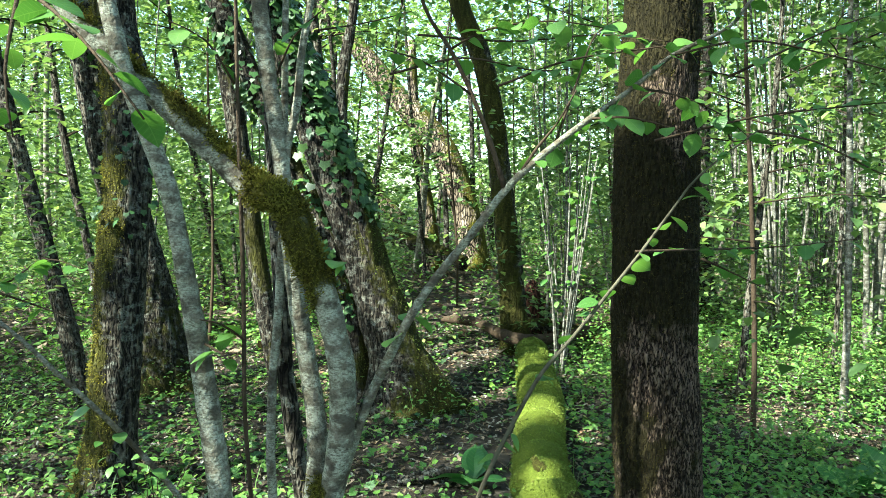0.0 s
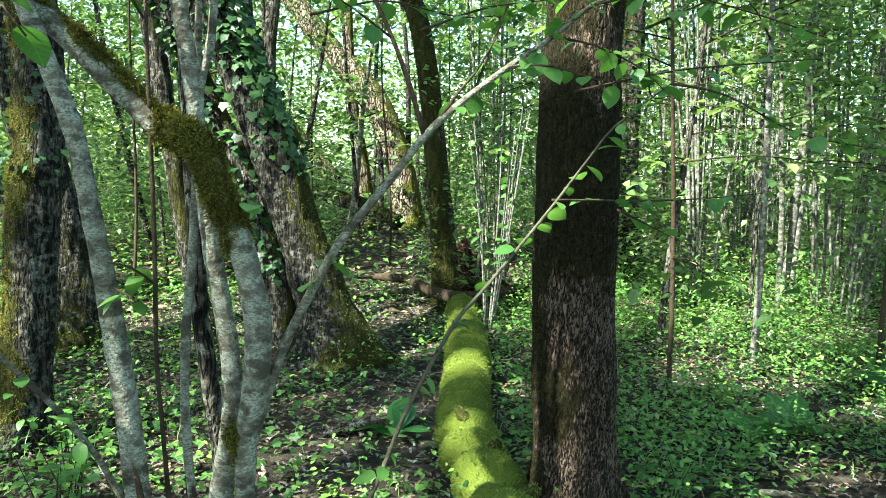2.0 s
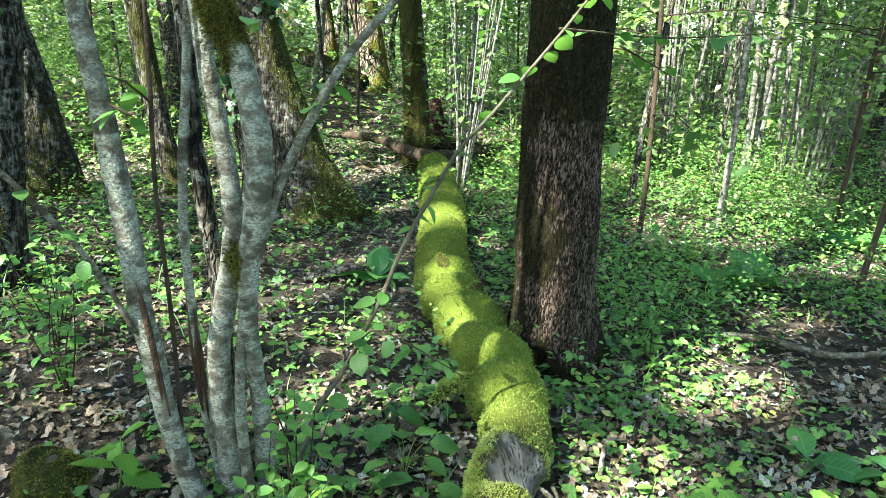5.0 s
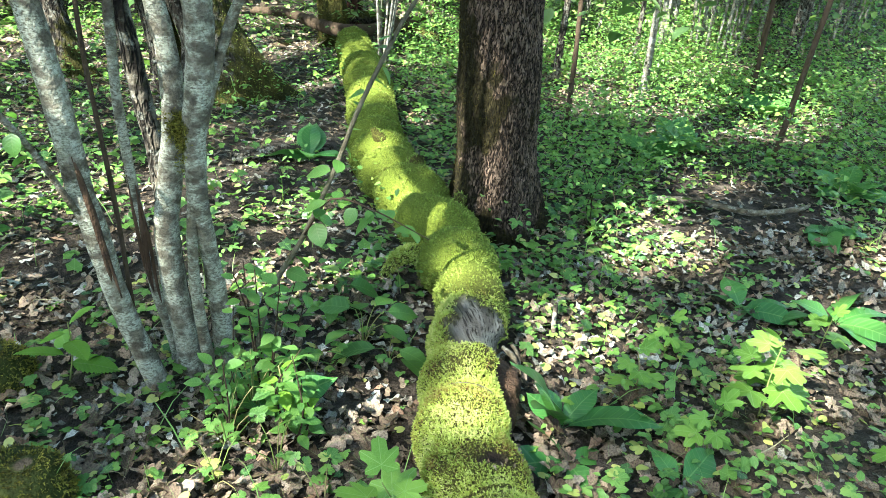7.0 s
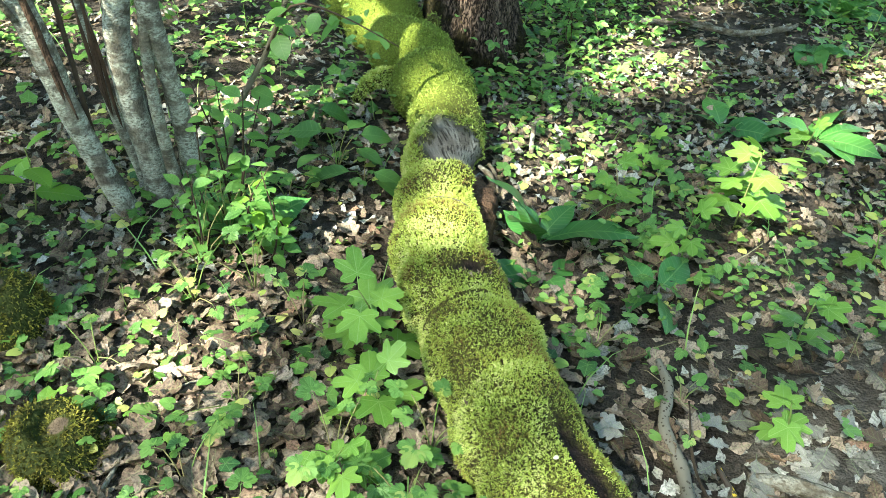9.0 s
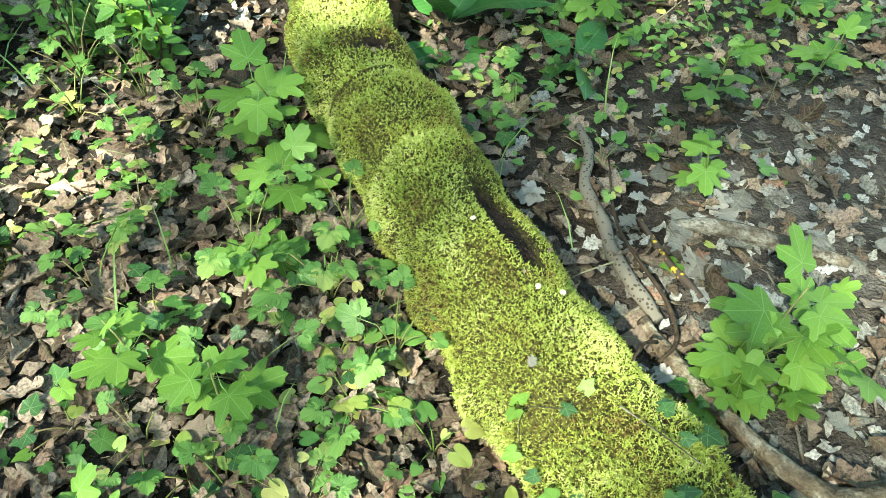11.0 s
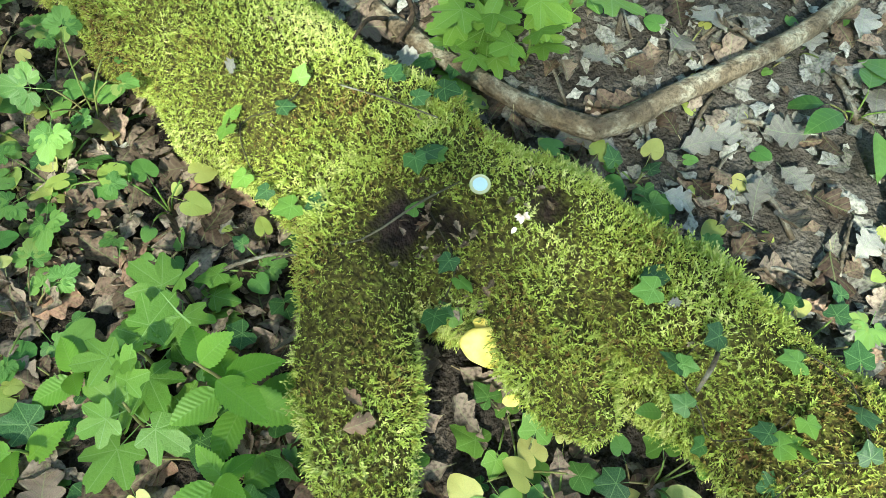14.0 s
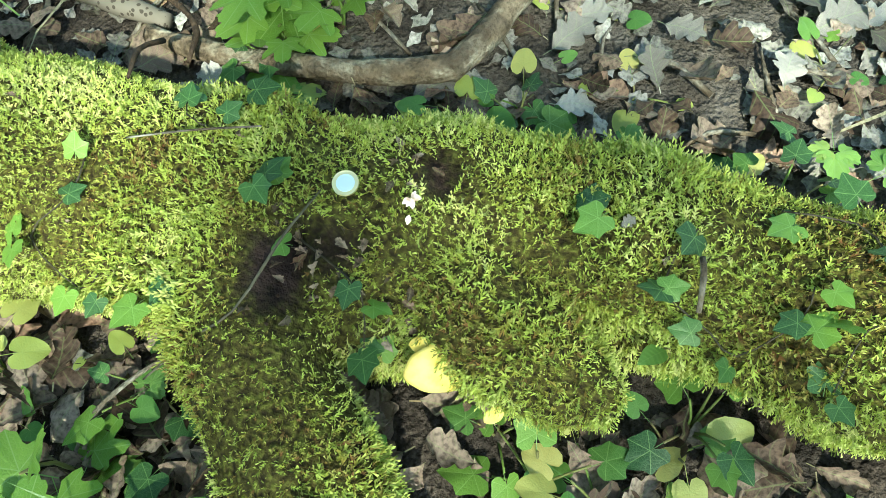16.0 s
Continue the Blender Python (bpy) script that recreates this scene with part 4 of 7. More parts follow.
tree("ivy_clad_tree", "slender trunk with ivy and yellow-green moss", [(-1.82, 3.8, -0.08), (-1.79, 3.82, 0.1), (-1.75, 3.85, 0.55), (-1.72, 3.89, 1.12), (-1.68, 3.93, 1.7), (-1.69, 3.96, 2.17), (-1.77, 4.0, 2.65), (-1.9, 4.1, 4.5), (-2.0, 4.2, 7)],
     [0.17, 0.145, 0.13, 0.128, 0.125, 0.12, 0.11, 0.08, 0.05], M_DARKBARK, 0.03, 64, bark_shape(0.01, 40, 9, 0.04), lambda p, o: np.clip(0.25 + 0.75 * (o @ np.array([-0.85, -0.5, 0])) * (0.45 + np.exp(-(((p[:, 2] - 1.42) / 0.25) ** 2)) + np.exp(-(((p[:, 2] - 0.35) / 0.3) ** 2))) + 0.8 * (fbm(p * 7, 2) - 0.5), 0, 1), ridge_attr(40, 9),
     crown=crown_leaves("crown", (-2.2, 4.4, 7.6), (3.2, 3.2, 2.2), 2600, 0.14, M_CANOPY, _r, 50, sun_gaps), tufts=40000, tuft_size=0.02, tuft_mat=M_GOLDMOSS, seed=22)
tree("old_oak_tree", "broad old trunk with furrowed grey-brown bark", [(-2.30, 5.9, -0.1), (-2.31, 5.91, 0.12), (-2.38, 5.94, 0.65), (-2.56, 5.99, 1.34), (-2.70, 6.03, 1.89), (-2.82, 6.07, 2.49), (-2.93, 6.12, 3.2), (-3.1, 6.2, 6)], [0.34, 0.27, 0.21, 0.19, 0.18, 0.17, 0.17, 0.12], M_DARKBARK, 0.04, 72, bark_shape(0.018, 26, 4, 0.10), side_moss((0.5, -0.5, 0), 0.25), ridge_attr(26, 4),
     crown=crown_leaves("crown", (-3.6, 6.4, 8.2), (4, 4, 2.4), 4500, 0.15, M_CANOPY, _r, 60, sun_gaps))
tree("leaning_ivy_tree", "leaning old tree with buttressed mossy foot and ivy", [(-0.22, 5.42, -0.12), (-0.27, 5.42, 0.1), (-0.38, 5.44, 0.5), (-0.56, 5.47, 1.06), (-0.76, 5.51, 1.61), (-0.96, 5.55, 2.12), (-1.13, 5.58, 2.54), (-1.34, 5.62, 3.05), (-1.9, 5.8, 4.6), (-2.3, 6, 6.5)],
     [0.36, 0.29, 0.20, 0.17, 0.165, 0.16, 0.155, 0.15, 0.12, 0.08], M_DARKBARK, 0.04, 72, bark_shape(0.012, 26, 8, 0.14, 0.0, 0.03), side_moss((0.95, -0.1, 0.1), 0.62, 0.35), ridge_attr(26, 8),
     [([(-0.60, 5.5, -0.1), (-0.66, 5.52, 0.3), (-0.85, 5.58, 1.14), (-1.08, 5.62, 1.66), (-1.3, 5.65, 2.13), (-1.57, 5.69, 2.73), (-1.74, 5.72, 3.1)], [0.16, 0.11, 0.09, 0.085, 0.085, 0.09, 0.09]),
      ([(-0.50, 5.36, 1.0), (-0.58, 5.36, 1.4), (-0.67, 5.38, 1.7), (-0.74, 5.42, 2.07), (-0.73, 5.46, 2.53), (-0.65, 5.5, 3.02), (-0.6, 5.5, 4)], [0.05, 0.05, 0.05, 0.045, 0.045, 0.04, 0.03])],
     crown_leaves("crown", (-2.2, 6.2, 8.0), (3.5, 3.5, 2.2), 3200, 0.14, M_CANOPY, _r, 50, sun_gaps), 26000, 0.018, tuft_mat=M_VELVET, seed=23)
tree("slender_dark_tree", "slender dark trunk blotched with pale lichen", [(-1.30, 6.0, -0.05), (-1.43, 6.03, 0.4), (-1.55, 6.08, 1.1), (-1.66, 6.13, 1.81), (-1.78, 6.18, 2.51), (-1.88, 6.22, 3.2), (-2.1, 6.3, 5)], [0.11, 0.085, 0.08, 0.08, 0.085, 0.08, 0.05], M_DARKBARK, 0.05, 40, bark_shape(0.008, 40, 9, 0.03), side_moss((1, -1, 0), 0.4), ridge_attr(40, 9))
tree("mossy_tree", "slim trunk coated in brown-green moss", [(0.76, 7.35, -0.1), (0.74, 7.37, 0.1), (0.70, 7.45, 0.71), (0.62, 7.51, 1.5), (0.51, 7.57, 2.44), (0.39, 7.61, 3.0), (0.15, 7.65, 3.6), (-0.2, 7.7, 5)], [0.19, 0.15, 0.135, 0.12, 0.11, 0.105, 0.10, 0.07], M_DARKBARK, 0.04, 48, bark_shape(0.01, 30, 7, 0.05), side_moss((-0.3, -1, 0), 0.8), ridge_attr(30, 7), tufts=9000, tuft_size=0.018, seed=24,
     crown=crown_leaves("crown", (0.3, 8, 7.5), (3, 3, 2), 3000, 0.14, M_CANOPY, _r, 40, sun_gaps))
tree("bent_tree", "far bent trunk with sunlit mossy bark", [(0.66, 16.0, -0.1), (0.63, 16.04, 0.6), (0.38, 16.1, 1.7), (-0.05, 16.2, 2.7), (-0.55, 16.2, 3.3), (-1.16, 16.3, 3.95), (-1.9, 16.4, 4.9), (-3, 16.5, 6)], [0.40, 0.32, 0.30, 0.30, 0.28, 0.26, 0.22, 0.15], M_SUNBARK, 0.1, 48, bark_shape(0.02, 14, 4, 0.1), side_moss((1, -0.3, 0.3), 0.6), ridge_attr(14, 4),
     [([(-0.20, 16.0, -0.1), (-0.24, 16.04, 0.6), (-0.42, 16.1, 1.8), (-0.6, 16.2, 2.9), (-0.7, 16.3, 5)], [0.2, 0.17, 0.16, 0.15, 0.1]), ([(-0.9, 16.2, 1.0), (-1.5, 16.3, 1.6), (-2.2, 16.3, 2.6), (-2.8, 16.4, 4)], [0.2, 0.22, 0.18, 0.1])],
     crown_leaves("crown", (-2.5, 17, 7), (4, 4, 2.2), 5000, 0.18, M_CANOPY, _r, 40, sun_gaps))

# the hazel clump with lichened stems
HZ = dict(step=0.02, sides=28, ridge=lambda p, o: vnoise(p * np.array([10, 10, 60])))


def stem_shape(p, o, r):
    return 0.12 * r * (fbm(p * 9, 2) - 0.5) + 0.02 * r * np.sin(p[:, 2] * 55 + 4 * vnoise(p * 5)) + 0.14 * r * (fbm(p * 34, 2) - 0.5)


def knee_moss(p, o):
    knee = np.clip(1.3 - np.abs(p[:, 2] - 1.45) / 0.17, 0, 1)
    arm = np.clip((p[:, 2] - 1.5) / 0.1, 0, 1) * np.clip(0.5 + 0.55 * o[:, 2] - 0.25 * (p[:, 2] - 1.6), 0, 1)
    main = (p[:, 1] < 2.03) & ~((p[:, 0] < -0.53) & (p[:, 1] < 1.968))
    crotch = 1.0 * np.exp(-(((p[:, 0] + 0.345) / 0.035) ** 2 + ((p[:, 2] - 0.74) / 0.09) ** 2))
    return np.clip((knee + arm + 0.9 * (vnoise(p * 14) - 0.55)) * main + crotch + 0.2 * np.exp(-np.maximum(p[:, 2], 0) / 0.1), 0, 1)


clump = tree("hazel_bush", "old hazel with pale lichen-blotched stems and a mossy elbow", [(-0.27, 2.02, -0.05), (-0.282, 2.0, 0.243), (-0.292, 1.98, 0.373), (-0.302, 1.96, 0.497), (-0.31, 1.95, 0.582), (-0.305, 1.95, 0.765), (-0.288, 1.95, 0.852), (-0.273, 1.95, 0.971), (-0.272, 1.95, 1.10), (-0.29, 1.95, 1.2), (-0.32, 1.95, 1.32), (-0.358, 1.95, 1.395), (-0.383, 1.95, 1.465), (-0.40, 1.955, 1.525), (-0.437, 1.96, 1.567), (-0.52, 1.985, 1.60), (-0.605, 2.0, 1.677), (-0.74, 2.005, 1.814), (-0.89, 2.01, 1.947), (-1.1, 2.05, 2.18), (-1.35, 2.1, 2.5), (-1.8, 2.2, 3.2)],
             [0.034, 0.027, 0.025, 0.025, 0.027, 0.031, 0.034, 0.036, 0.037, 0.035, 0.034, 0.036, 0.038, 0.040, 0.038, 0.035, 0.034, 0.033, 0.03, 0.028, 0.025, 0.02], M_HAZELBARK, shape=stem_shape, moss=knee_moss, tufts=110000, tuft_size=0.022, seed=31, fine_limbs=True, **HZ,
             limbs=[
                 ([(-0.45, 1.93, -0.05), (-0.462, 1.93, 0.01), (-0.504, 1.93, 0.158), (-0.546, 1.93, 0.343), (-0.57, 1.93, 0.516), (-0.588, 1.93, 0.61), (-0.607, 1.93, 0.828), (-0.624, 1.93, 0.97), (-0.641, 1.93, 1.10), (-0.656, 1.93, 1.21), (-0.675, 1.93, 1.329), (-0.708, 1.93, 1.532), (-0.735, 1.935, 1.63), (-0.79, 1.94, 1.782), (-0.86, 1.95, 2.0), (-0.95, 2.0, 2.4), (-1.1, 2.0, 3.2)], [0.038, 0.034, 0.031, 0.030, 0.033, 0.032, 0.032, 0.031, 0.030, 0.027, 0.026, 0.025, 0.025, 0.024, 0.023, 0.02, 0.015]),
                 ([(-0.376, 2.0, -0.05), (-0.38, 2.0, 0.103), (-0.40, 2.0, 0.297), (-0.402, 2.0, 0.478), (-0.389, 2.0, 0.564), (-0.358, 2.0, 0.75), (-0.352, 2.01, 0.84), (-0.357, 2.02, 0.96), (-0.372, 2.04, 1.04), (-0.392, 2.06, 1.15), (-0.414, 2.06, 1.28), (-0.442, 2.06, 1.552), (-0.455, 2.06, 1.69), (-0.47, 2.06, 1.81), (-0.49, 2.06, 1.955), (-0.53, 2.1, 2.3), (-0.6, 2.2, 3.2)], [0.045, 0.036, 0.034, 0.034, 0.034, 0.031, 0.029, 0.028, 0.027, 0.026, 0.025, 0.024, 0.023, 0.023, 0.023, 0.021, 0.015]),
                 ([(-0.445, 2.06, 1.62), (-0.435, 2.065, 1.72), (-0.41, 2.07, 1.82), (-0.395, 2.08, 1.97), (-0.36, 2.1, 2.2), (-0.33, 2.15, 2.6)], [0.014, 0.012, 0.012, 0.011, 0.010, 0.008]),
                 ([(-0.40, 2.05, -0.05), (-0.428, 2.05, 0.115), (-0.453, 2.05, 0.235), (-0.466, 2.05, 0.349), (-0.47, 2.05, 0.458), (-0.479, 2.05, 0.546), (-0.492, 2.05, 0.794), (-0.49, 2.05, 0.93), (-0.485, 2.06, 1.07), (-0.475, 2.08, 1.2), (-0.47, 2.1, 1.33), (-0.46, 2.12, 1.6), (-0.45, 2.15, 2.2)], [0.024, 0.018, 0.015, 0.014, 0.014, 0.0135, 0.013, 0.013, 0.013, 0.0125, 0.012, 0.011, 0.009]),
             ])
_ci = clump.children[0].matrix_parent_inverse.copy()


def clump_part(name, pts, rad, mat, label="", step=0.03, sides=14, moss=no_moss):
    me, pos, out = tube_mesh(name, pts, rad, mat, step, sides, stem_shape, {"moss": moss, "ridge": lambda p, o: vnoise(p * 40)})
    o = part(name, me, clump, label)
    o.matrix_parent_inverse = _ci
    return o


clump_part("limb", [(-0.40, 2.17, -0.05), (-0.415, 2.19, 0.35), (-0.43, 2.2, 0.648), (-0.446, 2.2, 0.752), (-0.465, 2.2, 0.918), (-0.481, 2.2, 1.05), (-0.486, 2.2, 1.2), (-0.50, 2.22, 1.43), (-0.55, 2.3, 2.1), (-0.65, 2.4, 3)], [0.034, 0.029, 0.027, 0.027, 0.027, 0.026, 0.025, 0.024, 0.02, 0.014], M_DARKBARK, "dark mossy stem", moss=lambda p, o: 0.15 + 0.4 * (vnoise(p * 9) - 0.3))
clump_part("shoot", [(-0.49, 1.97, -0.03), (-0.51, 1.97, 0.209), (-0.515, 1.97, 0.409), (-0.52, 1.97, 0.58), (-0.534, 1.97, 0.817), (-0.542, 1.97, 0.963), (-0.542, 1.97, 1.10), (-0.54, 1.97, 1.32), (-0.546, 1.97, 1.964), (-0.55, 2.0, 2.8)], [0.0075, 0.007, 0.0065, 0.0065, 0.006, 0.006, 0.006, 0.006, 0.005, 0.003], M_BROWNTWIG, "straight brown shoot")
ARM = [(-0.31, 1.94, -0.04), (-0.335, 1.945, 0.25), (-0.335, 1.95, 0.45), (-0.315, 1.945, 0.62), (-0.275, 1.96, 0.8), (-0.21, 1.97, 1.0), (-0.14, 1.98, 1.15), (-0.05, 1.99, 1.31), (0.07, 2.0, 1.46), (0.17, 2.01, 1.59), (0.27, 2.02, 1.685), (0.4, 2.02, 1.785), (0.52, 2.03, 1.87), (0.63, 2.04, 1.96), (0.78, 2.04, 2.035), (0.86, 2.05, 2.13), (1.1, 2.1, 2.4)]
arm_limb = clump_part("limb", ARM, [0.018, 0.016, 0.015, 0.0145, 0.014, 0.0135, 0.013, 0.012, 0.0115, 0.0105, 0.0095, 0.008, 0.007, 0.006, 0.0055, 0.005, 0.003], M_ARMBARK, "long smooth slanting limb")
clump_part("twig", [(0.17, 2.01, 1.59), (0.13, 2.02, 1.72), (0.08, 2.03, 1.85), (0.02, 2.04, 1.975), (-0.05, 2.04, 2.09), (-0.1, 2.05, 2.3)], [0.008, 0.007, 0.006, 0.006, 0.005, 0.003], M_BROWNTWIG)
clump_part("twig", [(0.2, 2.01, 1.62), (0.26, 2.02, 1.71), (0.31, 2.02, 1.77), (0.36, 2.0, 1.86)], [0.005, 0.004, 0.003, 0.002], M_BROWNTWIG)
SHOOT = [(-0.2, 2.0, -0.02), (-0.13, 2.0, 0.25), (-0.03, 2.0, 0.43), (0.06, 1.98, 0.64), (0.12, 1.96, 0.81), (0.2, 1.97, 0.97), (0.27, 1.98, 1.09), (0.35, 1.98, 1.185), (0.46, 1.99, 1.32), (0.54, 2.0, 1.42), (0.63, 2.01, 1.54), (0.7, 2.01, 1.63), (0.85, 2.0, 1.75)]
arched_shoot = clump_part("shoot", SHOOT, [0.008, 0.008, 0.0075, 0.007, 0.0065, 0.006, 0.0055, 0.005, 0.0045, 0.004, 0.0035, 0.003, 0.002], M_TWIG, "thin arching shoot")
SIDE = [(-0.6, 1.9, 0.58), (-0.68, 1.86, 0.78), (-0.78, 1.78, 0.97), (-0.9, 1.7, 1.15), (-1.0, 1.62, 1.30), (-1.2, 1.5, 1.5)]
side_twig = clump_part("twig", SIDE, [0.008, 0.0075, 0.007, 0.006, 0.005, 0.003], M_STICK, "grey slanting twig")

M_WOUND = bark_material("torn_wood", (0.012, 0.008, 0.006), (0.085, 0.05, 0.032), (0.05, 0.05, 0.01), grain=(90, 90, 8))
for line in ([(-0.598, 1.905, 0.78), (-0.582, 1.907, 0.66), (-0.566, 1.908, 0.56), (-0.553, 1.908, 0.46), (-0.54, 1.906, 0.38)], [(-0.481, 2.042, 0.62), (-0.472, 2.044, 0.48), (-0.466, 2.044, 0.35), (-0.452, 2.042, 0.24)]):
    for k, (off, q) in enumerate(((-0.009, 0.55), (0.003, 0.75), (0.012, 0.4))):
        strip = [(x + off + 0.004 * math.sin(9 * z + 2 * k), y - 0.002 * k, z - 0.03 * k) for x, y, z in line]
        clump_part("bark_wound", strip, [0.002, 0.012 * q, 0.014 * q, 0.011 * q, 0.002], M_WOUND, "torn strip of bare wood in the bark", step=0.008, sides=9)
# unseen tree, added so its crown thins the sun on the near log
tree("shade_tree", "unseen leafy oak added to shade the near log", [(-8.2, -5.2, -0.1), (-8.2, -5.2, 2), (-8.3, -5.3, 6), (-8.4, -5.3, 10)], [0.3, 0.24, 0.2, 0.14], M_OAK, 0.15, 24, bark_shape(0.02, 20, 5, 0.1), side_moss((-1, 0, 0), 0.4), ridge_attr(20, 5),
     [([(-8.3, -5.3, 7), (-9.6, -6.2, 8.8), (-10.4, -6.8, 10)], [0.08, 0.05, 0.02])],
     crown_leaves("crown", (-8.6, -5.4, 10.6), (4.6, 4.6, 2.0), 35000, 0.085, M_CANOPY, np.random.default_rng(258), 420, lambda T: sun_gaps(T, False)))
# invented tree out of view; its crown keeps sun off the upper oak
tree("hornbeam_tree", "unseen slim hornbeam added to shade the upper oak", [(-2.5, 0.75, -0.1), (-2.5, 0.75, 1.5), (-2.45, 0.8, 3.2), (-2.4, 0.9, 5.2)], [0.07, 0.06, 0.05, 0.03], M_PALEBARK, 0.15, 12, None, no_moss, None,
     crown=crown_leaves("crown", (-2.45, 0.85, 5.35), (1.15, 1.15, 0.8), 13000, 0.075, M_CANOPY, np.random.default_rng(431), 300, lambda T: sun_gaps(T, False)))
# another unseen tree, put in the sun's way to the oak trunk
tree("field_maple_tree", "unseen field maple added to shade the oak trunk", [(-5.3, -1.3, -0.1), (-5.3, -1.3, 2), (-5.2, -1.2, 5), (-5.2, -1.1, 8)], [0.2, 0.16, 0.13, 0.08], M_OAK, 0.15, 20, bark_shape(0.015, 20, 5, 0.08), side_moss((-1, 0, 0), 0.4), ridge_attr(20, 5),
     crown=crown_leaves("crown", (-5.0, -0.9, 8.7), (2.3, 2.3, 1.6), 22000, 0.11, M_CANOPY, _r, 700, lambda T: sun_gaps(T, False)))


# ---- leaves and plants as things ----
LEAF_MESHES = {}


def leaf_mesh(kind, template, mat):
    if kind not in LEAF_MESHES:
        LEAF_MESHES[kind] = raw_mesh(kind, template[0], template[1], mat, True, uv=template[2])
    return LEAF_MESHES[kind]


def leaf_part(name, me, parent, place, yaw, pitch, roll, size, inverse=None, label=""):
    o = part(name, me, parent, label)
    R = turns(np.array([yaw]), np.array([pitch]), np.array([roll]))[0] * size
    o.matrix_basis = Matrix.Translation(place) @ Matrix(R.tolist()).to_4x4()
    if inverse is not None:
        o.matrix_parent_inverse = inverse
    return o


def compound(template, stalk, side=0.75, low=0.55):
    """Three leaflets at the end of a stalk."""
    v, f, uv = template
    vs, fs, us, n = [], [], [], 0
    for an, s in ((0, 1.0), (1.25, side), (-1.25, side)):
        c, d = math.cos(an), math.sin(an)
        w = v * s
        vs.append(np.stack([stalk + w[:, 0] * c - w[:, 1] * d, w[:, 0] * d + w[:, 1] * c, w[:, 2]], -1))
        fs.append(f + n)
        us.append(uv)
        n += len(v)
    vs.append(np.array([(0, -0.015, 0), (0, 0.015, 0), (stalk, -0.012, 0), (stalk, 0.012, 0)]))
    us.append(np.zeros((4, 2)))
    fs.append(np.array([(0, 2, 3), (0, 3, 1)]) + n)
    return np.vstack(vs), np.vstack(fs), np.vstack(us)


TRI = compound(GEUM, 0.8)
L_HAZEL = leaf_mesh("hazel_leaf", HAZEL, M_LEAF)
L_HORN = leaf_mesh("hornbeam_leaf", HORNBEAM, M_HORNBEAM)
L_IVY = leaf_mesh("ivy_leaf", IVY, M_IVY)
L_MAPLE = leaf_mesh("maple_leaf", MAPLE, M_MAPLE)
L_HEART = leaf_mesh("celandine_leaf", HEART, M_HEART)
L_TRI = leaf_mesh("herb_leaf", TRI, M_HERB)
L_DOCK = leaf_mesh("dock_leaf", DOCK, M_DOCK)
L_OVATE = leaf_mesh("ovate_leaf", OVATE, M_LEAF)
r = np.random.default_rng(5)


def on_line(line, t):
    L = np.array(line, float)
    d = np.r_[0, np.cumsum(np.linalg.norm(np.diff(L, axis=0), axis=1))]
    return np.array([np.interp(t * d[-1], d, L[:, k]) for k in range(3)])


def leaves_along(parent, line, a, b, n, size, me, name="leaf"):
    for i in range(n):
        p = on_line(line, a + (b - a) * (i + 0.6 * r.random()) / n)
        leaf_part(name, me, parent, p, r.random() * 6.28, r.normal() * 0.3 - 0.2, r.normal() * 0.35, size * (0.5 + 0.55 * r.random()))


